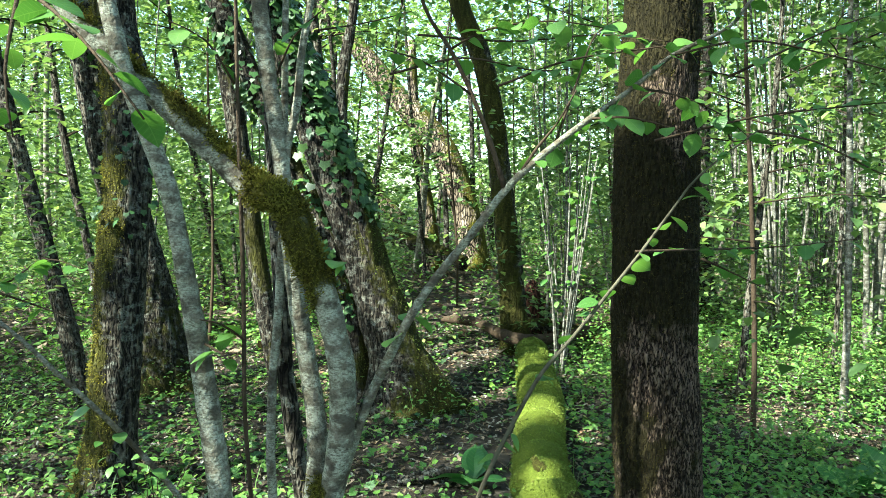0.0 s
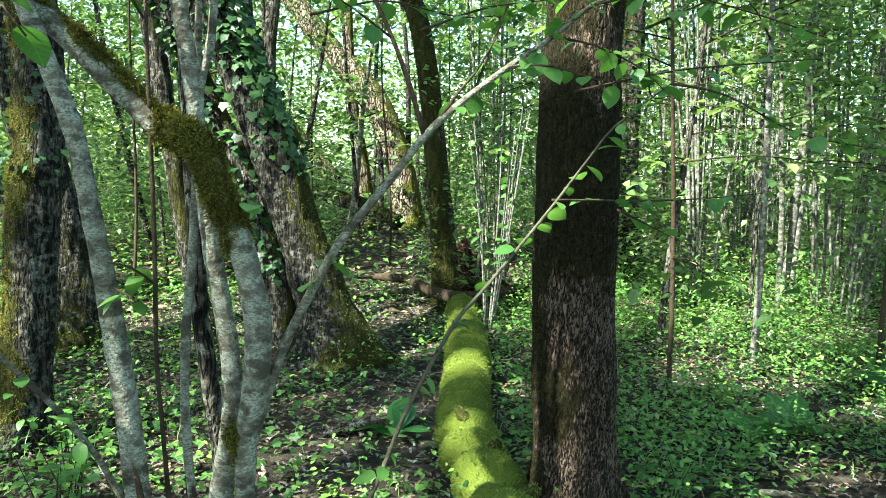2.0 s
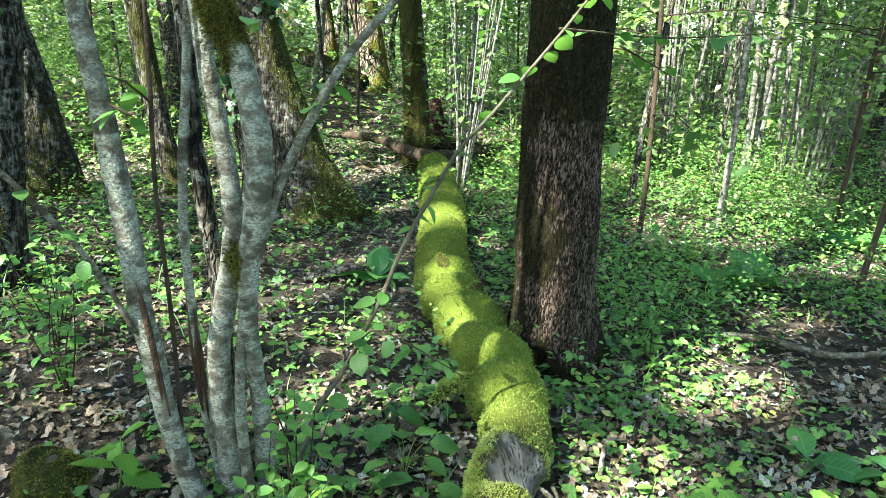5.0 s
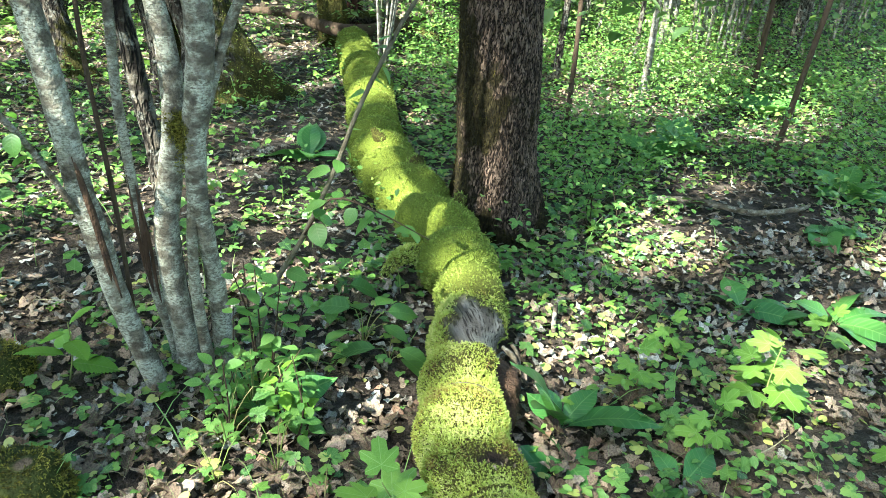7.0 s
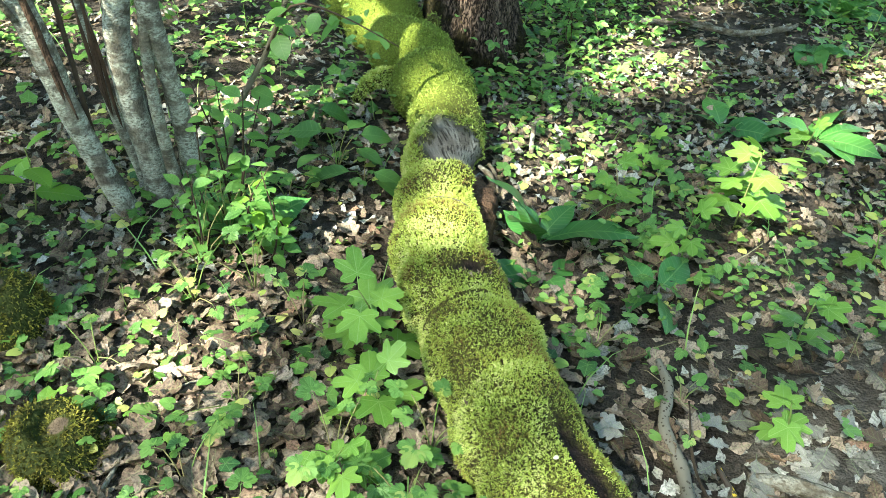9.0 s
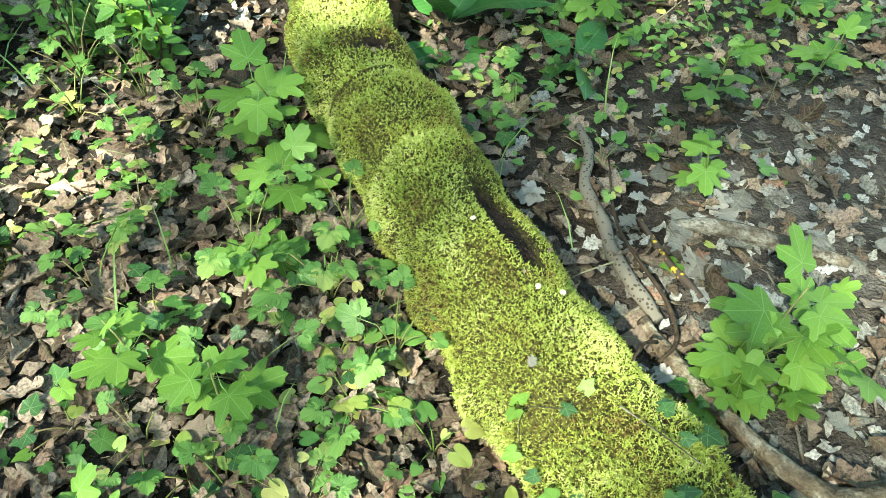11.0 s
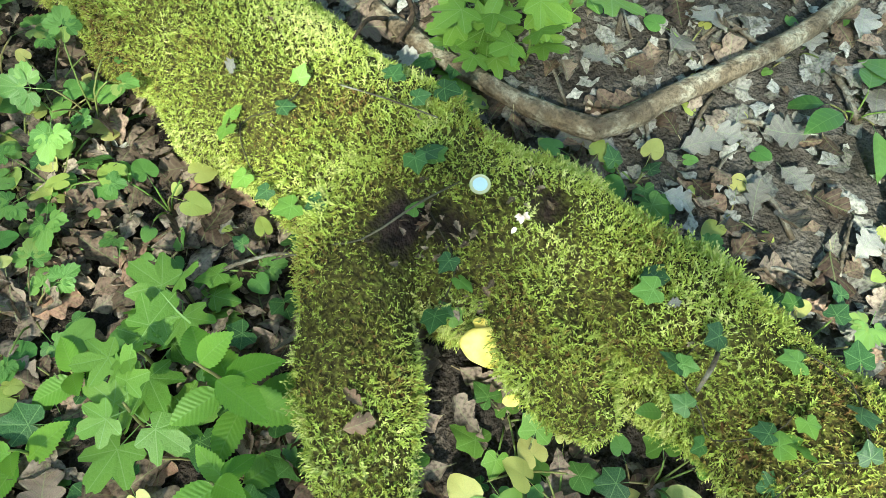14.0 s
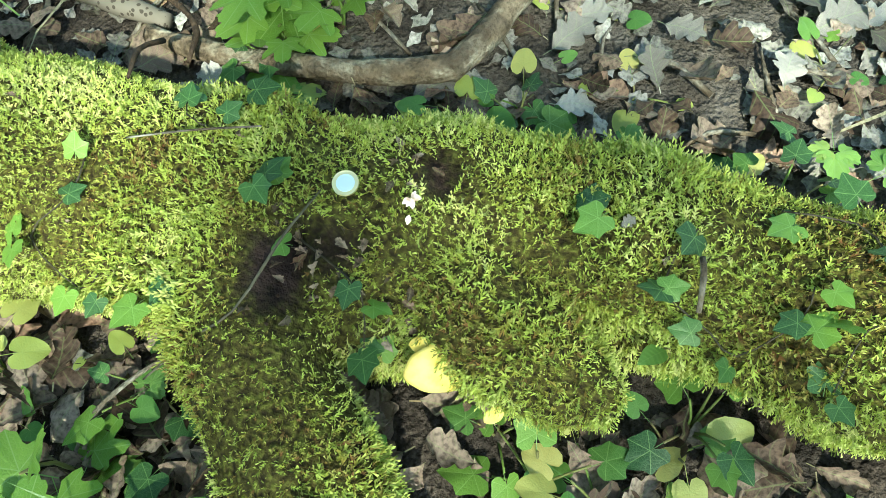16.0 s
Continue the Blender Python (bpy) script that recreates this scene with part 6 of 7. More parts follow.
for x, y, a, l, q in [(0.75, 0.02, 0.3, 0.12, 0.004), (0.80, -0.05, 2.0, 0.1, 0.005), (0.70, -0.14, 1.2, 0.09, 0.004), (0.86, 0.25, 0.5, 0.16, 0.004), (0.95, -0.1, 1.0, 0.1, 0.006), (0.72, 0.33, 2.6, 0.1, 0.003), (0.9, 0.8, 0.2, 0.18, 0.004), (1.2, 0.8, 1.6, 0.15, 0.004), (-0.28, 1.2, 0.1, 0.2, 0.004), (0.0, 1.28, 0.0, 0.16, 0.004), (-0.45, 1.05, 1.2, 0.2, 0.005), (0.7, -0.25, 0.4, 0.15, 0.003), (0.62, -0.2, 2.2, 0.1, 0.003)] + [(*p, a, 0.05 + 0.1 * b, 0.0015 + 0.0025 * b) for p, a, b in zip(np.random.default_rng(88).uniform((0.58, -0.35), (1.35, 0.6), (34, 2)), np.random.default_rng(89).uniform(0, 3.14, 34), np.random.default_rng(90).random(34))]:
    c, s = math.cos(a) * l / 2, math.sin(a) * l / 2
    stick("small grey dead twig on the mud", [(x - c, y - s, gz(x, y) + 0.008), (x + 0.01, y + 0.01, gz(x, y) + 0.014), (x + c, y + s, gz(x, y) + 0.008)], [q, q * 0.9, q * 0.6], M_STICK)
stick("long bleached stick on the litter", [(1.80, 3.10, 0.03), (2.0, 2.98, 0.05), (2.2, 2.83, 0.04), (2.45, 2.82, 0.05), (2.6, 2.9, 0.03)], [0.012, 0.016, 0.015, 0.014, 0.008], M_STICK)
stick("dark fallen branch lying across the wood floor", [(0.0, 8.5, 0.15), (0.35, 8.15, 0.18), (0.75, 7.0, 0.20), (1.3, 7.2, 0.22), (1.75, 7.5, 0.3)], [0.04, 0.05, 0.06, 0.05, 0.03], M_BROWNTWIG)
stick("mossy fallen branch behind the log", [(0.9, 8.0, 0.2), (1.3, 7.6, 0.2), (1.8, 6.9, 0.1)], [0.06, 0.06, 0.04], M_DARKBARK, moss=lambda p, o: 0.5 + 0.4 * o[:, 2])
stick("fallen trunk leaning in the distance", [(-1.6, 15.5, 0.9), (-0.4, 14.8, 0.6), (0.4, 14.0, 0.3)], [0.16, 0.16, 0.14], M_DARKBARK, moss=lambda p, o: 0.4 + 0.5 * o[:, 2])
stick("dead leaning pole in the thicket", [(6.2, 9.0, 0.05), (7.4, 9.6, 1.1), (8.6, 10.2, 1.8)], [0.04, 0.035, 0.02], M_STICK)
stick("dark rotten branch on the ground", [(-0.25, 3.9, 0.03), (0.0, 3.95, 0.05), (0.3, 4.0, 0.04)], [0.03, 0.035, 0.02], M_DARKBARK)

# the coin
p, n = log_top(0.350, 0.101)
M_GOLD, _nt, _b = material("brass_ring")
_b.inputs["Base Color"].default_value, _b.inputs["Metallic"].default_value, _b.inputs["Roughness"].default_value = (0.80, 0.66, 0.36, 1), 1.0, 0.35
M_SILVER, _nt, _b = material("nickel_centre")
_b.inputs["Base Color"].default_value, _b.inputs["Metallic"].default_value, _b.inputs["Roughness"].default_value = (0.85, 0.86, 0.84, 1), 1.0, 0.38
coin = thing("coin", tuple(p + n * 0.013), "two-coloured coin with brass rim lying on moss", "coin")


def disc(name, profile, mat, seg=48):
    """A turned piece: rings of (radius, height)."""
    th = np.linspace(0, 2 * np.pi, seg, endpoint=False)
    V = np.vstack([np.stack([q * np.cos(th), q * np.sin(th), np.full(seg, z)], -1) for q, z in profile])
    return raw_mesh(name, V, grid_faces(len(profile), seg), mat, False)


part("rim", disc("rim", [(0.0081, -0.0010), (0.0112, -0.0011), (0.01162, -0.0008), (0.01162, 0.0009), (0.0114, 0.0012), (0.0108, 0.0012), (0.0105, 0.0009), (0.0081, 0.0009)], M_GOLD), coin, "pale brass ring")
part("centre", disc("centre", [(0.0001, -0.0009), (0.0081, -0.0009), (0.0081, 0.0009), (0.0078, 0.0010), (0.006, 0.0009), (0.004, 0.0010), (0.0001, 0.0010)], M_SILVER), coin, "silvery middle")
_n = (0.6 * Vector(n) + 0.4 * Vector((-0.25, -0.15, 1)).normalized()).normalized()
coin.rotation_euler = _n.to_track_quat("Z", "Y").to_euler()

# yellow fungus under the stub
M_FUNGUS, _nt, _b = material("yellow_fungus")
_co = _nt.nodes.new("ShaderNodeTexCoord").outputs["Object"]
_nt.links.new(ramp(_nt, noise_node(_nt, 60, 4, _co), [(0.35, (0.60, 0.44, 0.08)), (0.65, (0.70, 0.57, 0.18))]), _b.inputs["Base Color"])
_b.inputs["Roughness"].default_value = 0.55


def bracket(x, y, z, size, yaw):
    th = np.linspace(0, 2 * np.pi, 40, endpoint=False)
    lobe = 1 + 0.05 * np.cos(3 * th + 1) + 0.02 * np.cos(7 * th)
    rings = []
    for q, h in ((0.02, -0.22), (0.6, -0.24), (0.95, -0.12), (1.0, 0.02), (0.93, 0.12), (0.6, 0.17), (0.02, 0.2)):
        rings.append(np.stack([q * lobe * np.cos(th) * 0.8, q * lobe * np.sin(th), np.full(40, h) + 0.015 * np.sin(5 * th) * q], -1))
    V = np.vstack(rings) * size
    ob = tagged(new("bracket_fungus", raw_mesh("bracket_fungus", V, grid_faces(7, 40), M_FUNGUS)), "bright yellow bracket fungus under the mossy stub", "fungus", "yellow fungi")
    ob.location, ob.rotation_euler = (x, y, z), (radians(14), radians(-38), radians(yaw))


bracket(0.246, -0.020, 0.118, 0.029, 20)
bracket(0.232, -0.075, 0.082, 0.010, 40)
bracket(0.258, 0.0, 0.125, 0.010, 0)


def snail(x, y):
    p, n = log_top(x, y)
    pts, rad = [], []
    for i in range(26):
        a, q = i * 0.48, 0.0045 * (1 - i / 30)
        pts.append((0.8 * q * math.cos(a), 0.8 * q * math.sin(a), 0.0022 * i / 26)), rad.append(0.0022 * (1 - i / 28))
    me, _, _ = tube_mesh("snail_shell", pts, rad, M_SHELL, 0.002, 8, None)
    ob = tagged(new("snail_shell", me), "small pale snail shell on the moss", "shell", "snail shells")
    ob.location, ob.rotation_euler = p + n * 0.012, (0.3, 0.2, x * 30)


M_SHELL, _nt, _b = material("pale_shell")
_co = _nt.nodes.new("ShaderNodeTexCoord").outputs["Object"]
_nt.links.new(ramp(_nt, noise_node(_nt, 300, 3, _co), [(0.35, (0.45, 0.38, 0.27)), (0.6, (0.75, 0.68, 0.52))]), _b.inputs["Base Color"])
for x, y in [(0.305, 0.70), (0.335, 0.53), (0.36, 0.52)]:
    snail(x, y)

# the rotten stump behind the log's far end, and the pale shoots beside it
M_ROT = bark_material("red_rotten_wood", (0.012, 0.005, 0.004), (0.09, 0.036, 0.026), (0.07, 0.075, 0.012), grain=(50, 50, 9), furrow=0.5, plate=None, fissure=(30, 30, 6))
rotten = thing("rotten_stump", (1.0, 8.4, 0), "broken stump of crumbling dark red-brown wood", "stump")
for k, (dx, dy, h, q) in enumerate([(0, 0, 0.62, 0.15), (0.13, 0.03, 0.42, 0.12), (-0.1, -0.06, 0.34, 0.1), (0.04, -0.1, 0.28, 0.11)]):
    me, _, _ = tube_mesh("splinter", [(dx, dy, -0.05), (dx * 1.05, dy, h * 0.5), (dx * 1.15 + 0.03, dy, h * 0.85), (dx * 1.2 + 0.05, dy, h)], [q * 1.2, q, q * 0.6, q * 0.15], M_ROT, 0.04, 20, lambda p, o, w: 0.35 * w * (fbm(p * np.array([12, 12, 4]) + k, 2) - 0.5), {"moss": lambda p, o: 0.35 * (o[:, 2] > 0.3), "ridge": lambda p, o: vnoise(p * 25)})
    part("splinter", me, rotten)
shoots = thing("hazel_shoots", (1.02, 6.35, 0), "tuft of thin pale upright shoots beside the mossy log", "shrub")
g = np.random.default_rng(53)
for k in range(11):
    an, h = g.random() * 6.28, 0.8 + 1.5 * g.random()
    top = np.array([math.cos(an) * h * 0.16, math.sin(an) * h * 0.16, h])
    line = [(0.03 * math.cos(an), 0.03 * math.sin(an), -0.03), tuple(top * 0.5 + np.array([0.02, 0.0, 0.0])), tuple(top)]
    me, _, _ = tube_mesh("shoot", line, [0.011, 0.008, 0.004], M_PALEBARK, 0.1, 7, None, {"moss": no_moss, "ridge": lambda p, o: vnoise(p * 25)})
    me = part("shoot", me, shoots)
    leaves_along(me, line, 0.45, 1.0, 7, 0.085, L_HAZEL)

# mossy stumps at the edge of the wood floor
M_STUMP = bark_material("mossy_stump", (0.03, 0.022, 0.016), (0.11, 0.08, 0.055), (0.035, 0.04, 0.01))
for x, y, q, h in [(-0.72, 1.5, 0.10, 0.13), (-0.92, 2.05, 0.10, 0.10), (-0.56, 1.10, 0.09, 0.07)]:
    ob = thing("mossy_stump", (x, y, 0), "low rotten stump overgrown with dark moss", "stump", "mossy stumps")
    me, pos, out = tube_mesh("stump_wood", [(0, 0, -0.05), (0, 0, h * 0.6), (0.01, 0, h * 0.9), (0.01, 0, h)], [q * 1.1, q, q * 0.8, q * 0.3], M_STUMP, 0.015, 36, lambda p, o, w: 0.25 * w * (fbm(p * 14 + x, 2) - 0.5), {"moss": lambda p, o: 0.8 + 0 * p[:, 0], "ridge": lambda p, o: vnoise(p * 30)})
    part("stump_wood", me, ob)
    part("moss", moss_on([(pos, out)], 3200, 0.014, M_DARKMOSS, lambda p, n: 0.9 + 0 * p[:, 0], FROND_LITE, 0.6, 0.3, 9), ob, "dark green moss")


def shrub(x, y, stems, height, n, size, label):
    """A small bushy plant of thin woody shoots with paired leaves."""
    ob = thing("shrub", (x, y, gz(x, y)), label, "shrub", "low shrubs")
    for k in range(stems):
        an, h = 6.28 * k / stems + r.normal() * 0.4, height * (0.55 + 0.45 * r.random())
        tip = np.array([math.cos(an), math.sin(an), 0]) * h * 0.4 * r.random() + np.array([0, 0, h])
        mid = tip * 0.5 + np.r_[r.normal(size=2) * 0.03, 0]
        line = [(0, 0, -0.02), tuple(mid), tuple(tip)]
        me, _, _ = tube_mesh("shoot", line, [0.0035, 0.0025, 0.0012], M_BROWNTWIG, 0.05, 6, None)
        me = part("shoot", me, ob)
        for i in range(n):
            p = on_line(line, 0.2 + 0.8 * (i + r.random()) / n)
            leaf_part("leaf", L_OVATE, me, tuple(p), 1.57 * (i // 2) + 3.14 * (i % 2) + an + r.normal() * 0.3, r.normal() * 0.25 + 0.15, r.normal() * 0.3, size * (0.7 + 0.6 * r.random()))


shrub(-0.17, 1.80, 7, 0.48, 13, 0.042, "bushy young shrub with small bright leaves")
shrub(-0.10, 1.62, 6, 0.34, 10, 0.042, "bushy young shrub with small bright leaves")
shrub(-0.27, 1.68, 6, 0.30, 9, 0.04, "bushy young shrub with small bright leaves")
shrub(1.30, 2.75, 6, 0.36, 10, 0.04, "thin shrub with yellow-green leaves beside the oak")
shrub(-1.05, 2.6, 6, 0.5, 11, 0.05, "bushy young shrub with small bright leaves")
shrub(-1.25, 3.1, 6, 0.6, 11, 0.05, "bushy young shrub with small bright leaves")


# ---- saplings and thicket ----
def sapling(x, y, height, rad, lean, mat, leaves, label, leaf=0.085, low=0.35, wide=0.9, leafmat=None, seed=0):
    """A thin woodland stem with side twigs and flat sprays of leaves."""
    q = np.random.default_rng(1000 + seed)
    z0 = gz(x, y) - 0.05
    pts, p = [], np.array([0.0, 0.0, z0])
    bend = q.normal(size=2) * 0.06
    for i in range(7):
        pts.append(tuple(p))
        p = p + np.array([lean[0] + bend[0] * math.sin(i), lean[1] + bend[1] * math.cos(i), 1.0]) * height / 6
    ob = thing("sapling", (x, y, 0), label, "sapling", "woodland saplings")
    me, _, _ = tube_mesh("trunk", pts, [rad * 1.15, rad, rad * 0.9, rad * 0.8, rad * 0.65, rad * 0.5, rad * 0.3], mat, 0.2, 9, stem_shape, {"moss": lambda p, o: 0.25 * np.exp(-np.maximum(p[:, 2], 0) / 0.4), "ridge": lambda p, o: vnoise(p * 25)})
    part("trunk", me, ob)
    if not leaves:
        return ob
    n_twig = max(5, leaves // 22)
    T = []
    for k in range(n_twig):
        t = low + (1 - low) * q.random()
        b = on_line(pts, t)
        an, ln = q.random() * 6.28, wide * (0.35 + 0.8 * q.random()) * (1.15 - t * 0.6)
        e = b + np.array([math.cos(an) * ln, math.sin(an) * ln, ln * (0.35 * q.random() - 0.05)])
        if k < 14:
            tw, _, _ = tube_mesh("twig", [tuple(b), tuple((b + e) / 2 + np.array([0, 0, 0.06 * ln])), tuple(e)], [rad * 0.22 + 0.002, 0.002], M_BROWNTWIG, 0.2, 5, None)
            part("twig", tw, ob)
        m = max(6, leaves // n_twig)
        s = q.random((m, 1)) ** 0.7
        T.append(b + (e - b) * (0.25 + 0.8 * s) + q.normal(size=(m, 3)) * np.array([0.13, 0.13, 0.035]) * (0.6 + ln))
    T = np.vstack(T)
    R = turns(q.random(len(T)) * 6.28, q.normal(size=len(T)) * 0.3 - 0.15, q.normal(size=len(T)) * 0.35)
    part("crown", scatter("crown", HAZEL_LITE, R, T, leaf * (0.6 + 0.7 * q.random(len(T))), leafmat or M_WOODLEAF), ob, "fresh green leaves in flat sprays")
    return ob


HAZEL_LITE = (np.array([(0, 0, 0), (0.3, 0.33, 0.07), (0.74, 0.27, 0.0), (1.05, 0, -0.2), (0.74, -0.27, 0.0), (0.3, -0.33, 0.07)], float), np.array([(0, 2, 1), (0, 3, 2), (0, 4, 3), (0, 5, 4)]), np.array([(0, 0), (0.3, 0.33), (0.74, 0.27), (1, 0), (0.74, -0.27), (0.3, -0.33)], float))
TRI_LITE = compound(HAZEL_LITE, 0.8)
q = np.random.default_rng(77)
PALE, DARK = "pale thin sapling with fresh green leaves", "thin dark sapling with fresh green leaves"
EXPLICIT = [
    (2.74, 4.93, 4.5, 0.035, (-0.005, 0.01), M_PALEBARK, 160), (2.24, 5.45, 4.6, 0.026, (0.06, 0.02), M_DARKBARK, 170), (4.35, 7.4, 6.5, 0.055, (0.01, 0), M_PALEBARK, 200), (4.2, 7.2, 6, 0.04, (-0.03, 0), M_PALEBARK, 160), (4.55, 7.6, 6, 0.045, (0.05, 0), M_PALEBARK, 180),
    (-2.66, 5.4, 4.2, 0.07, (-0.22, 0.04), M_DARKBARK, 160), (-3.2, 4.6, 4, 0.03, (0.05, 0), M_HAZELBARK, 200), (-3.0, 6.6, 5, 0.04, (-0.12, 0), M_DARKBARK, 200), (1.25, 7.6, 5, 0.022, (0.02, 0), M_PALEBARK, 130)] + [(1.4, 7.9, 5.5, 0.02, (-0.03, 0), M_PALEBARK, 130), (1.15, 8.2, 5.5, 0.024, (0.05, 0), M_PALEBARK, 130), (1.55, 8.6, 5.5, 0.022, (0.03, 0), M_PALEBARK, 140),
    (3.4, 6.3, 5.5, 0.02, (0.02, 0), M_DARKBARK, 150), (-1.2, 8.6, 6, 0.08, (-0.1, 0), M_DARKBARK, 220), (-1.9, 9.0, 6, 0.09, (-0.06, 0), M_DARKBARK, 220), (5.2, 6.4, 6, 0.06, (0.02, 0), M_DARKBARK, 220), (5.6, 7.4, 6, 0.05, (-0.03, 0), M_PALEBARK, 200), (6.2, 8.0, 6.5, 0.07, (0.03, 0), M_DARKBARK, 240),
]
for k, (x, y, h, rad, lean, mat, n) in enumerate(EXPLICIT):
    sapling(x, y, h, rad * (0.7 if mat is M_PALEBARK else 1.0), lean, mat, n, PALE if mat is M_PALEBARK else DARK, low=0.3, wide=0.8, seed=k)
for k in range(95):
    while True:
        y = 7.5 + 17 * q.random() ** 0.8
        x = (q.random() - 0.42) * y * 1.55
        if not (-0.9 < x < 1.1 and y < 14):
            break
    if x > 0.1 * y:
        mat, h, rad = (M_PALEBARK if q.random() < 0.75 else M_DARKBARK), 5 + 3 * q.random(), 0.014 + 0.024 * q.random()
    else:
        mat, h, rad = (M_DARKBARK if q.random() < 0.6 else M_HAZELBARK), 4 + 3 * q.random(), 0.025 + 0.05 * q.random()
    sapling(x, y, h, rad, q.normal(size=2) * 0.09, mat, int(170 + 110 * q.random()), PALE if mat is M_PALEBARK else DARK, leaf=0.085 + 0.003 * y, low=0.12, wide=1.1, seed=100 + k)

for k in range(22):
    x, y = q.uniform(4.5, 12.5), q.uniform(8.5, 15)
    sapling(x, y, 4 + 3 * q.random(), 0.014 + 0.02 * q.random(), q.normal(size=2) * 0.12, M_PALEBARK, 0, "bare pale hazel pole in the thicket", seed=500 + k)


def coppice(x, y, n, height, seed, leaves=260):
    """A hazel stool: many straight pale poles from one foot, with leaf sprays above."""
    g = np.random.default_rng(seed)
    ob = thing("hazel_stool", (x, y, 0), "many-stemmed hazel stool with straight pale poles", "shrub", "hazel stools")
    z0, T = gz(x, y) - 0.05, []
    for i in range(n):
        an, sp = g.random() * 6.28, 0.06 + 0.22 * g.random()
        lean = np.array([math.cos(an), math.sin(an)]) * (0.03 + 0.14 * g.random())
        h, rad = height * (0.7 + 0.4 * g.random()), 0.008 + 0.013 * g.random()
        foot = np.array([math.cos(an) * sp, math.sin(an) * sp, z0])
        line = [tuple(foot + np.array([lean[0] * h * t * (0.6 + 0.5 * t), lean[1] * h * t * (0.6 + 0.5 * t), h * t])) for t in (0, 0.3, 0.65, 1)]
        me, _, _ = tube_mesh("pole", line, [rad, rad * 0.9, rad * 0.7, rad * 0.35], M_PALEBARK, 0.3, 7, stem_shape, {"moss": no_moss, "ridge": lambda p, o: vnoise(p * 25)})
        part("pole", me, ob)
        m = leaves // n
        t = 0.3 + 0.7 * g.random(m)
        P = np.array([on_line(line, k) for k in t])
        T.append(P + g.normal(size=(m, 3)) * np.array([0.45, 0.45, 0.14]))
    T = np.vstack(T)
    part("crown", scatter("crown", HAZEL_LITE, turns(g.random(len(T)) * 6.28, g.normal(size=len(T)) * 0.3 - 0.15, g.normal(size=len(T)) * 0.35), T, 0.10 * (0.6 + 0.7 * g.random(len(T))), M_WOODLEAF), ob, "fresh green leaves in flat sprays")


for k, (x, y, n, h) in enumerate([(3.55, 7.6, 8, 5.5), (4.6, 6.9, 9, 5.5), (5.6, 8.2, 10, 6), (6.6, 7.4, 9, 6), (4.1, 9.3, 9, 6), (5.3, 10.2, 10, 6), (7.2, 9.6, 10, 6), (8.3, 8.4, 9, 6), (2.3, 8.6, 7, 5.5), (6.3, 11.8, 10, 6.5), (8.6, 11.2, 10, 6.5), (3.0, 11.4, 8, 6), (9.9, 10.0, 9, 6), (1.75, 10.2, 6, 5.5), (4.6, 12.6, 9, 6.5), (7.6, 13.6, 9, 6.5), (10.6, 12.8, 9, 6.5), (-3.6, 8.2, 6, 5), (-2.6, 10.4, 6, 5)]):
    coppice(x, y, n, h, 700 + k)
# hanging leaves of the nearer understorey
for k, (x, y, h, n) in enumerate([(1.9, 4.4, 3.8, 300), (2.9, 3.6, 4.0, 260), (3.6, 4.8, 4.2, 320), (4.2, 5.6, 4.4, 320), (-2.9, 3.7, 3.6, 300), (-3.4, 5.2, 4.2, 320), (-2.4, 7.4, 4.6, 300), (0.2, 10.5, 5, 320), (1.2, 12.0, 5, 360), (-1.0, 11.8, 5, 360), (2.2, 9.2, 4.6, 300)]):
    sapling(x, y, h, 0.016, q.normal(size=2) * 0.04, M_BROWNTWIG, n, "slim young hazel with many fresh leaves", leaf=0.085, low=0.25, wide=1.0, seed=300 + k)


def foliage_cloud(n, ymin, ymax, zmin, zmax, leaf, side, seed, keep=0.45, bias=1.0):
    """Leaves in flat uneven sprays over a depth of wood."""
    w = np.random.default_rng(seed)
    y = ymin + (ymax - ymin) * w.random(n * 3)
    x = (w.random(n * 3) - 0.46) * (y * side + 3)
    z = zmin + (zmax - zmin) * w.random(n * 3) ** bias
    T = np.stack([x, y, z], -1)
    T = T[(fbm(T * np.array([0.55, 0.55, 1.1]), 3) > keep)]
    T = T[w.random(len(T)) < min(1, n / max(1, len(T)))]
    glade = (T[:, 1] < 15.4) & (np.abs(T[:, 0] / T[:, 1] - 0.005) < 0.055) & (T[:, 2] < 4.6)
    T = T[sun_gaps(T) & ~glade]
    m = len(T)
    R = turns(w.random(m) * 6.28, w.normal(size=m) * 0.35 - 0.1, w.normal(size=m) * 0.4)
    return R, T, leaf * (0.6 + 0.8 * w.random(m))


for n, a, b, z0, z1, leaf, side, seed, keep in [(150000, 7, 16, 0.3, 7, 0.078, 1.5, 1, 0.46), (85000, 16, 28, 0.2, 9, 0.135, 1.5, 2, 0.42), (32000, 28, 46, 0, 15, 0.34, 1.5, 3, 0.40), (22000, 46, 75, -0.5, 24, 0.75, 1.6, 4, 0.33)]:
    R, T, S = foliage_cloud(n, a, b, z0, z1, leaf, side, seed, keep, 1.35)
    tagged(new("understorey_leaves", scatter("understorey_leaves", KITE, R, T, S, M_WOODLEAF)), "fresh green understorey leaves deep in the wood", "foliage", kind="stuff")

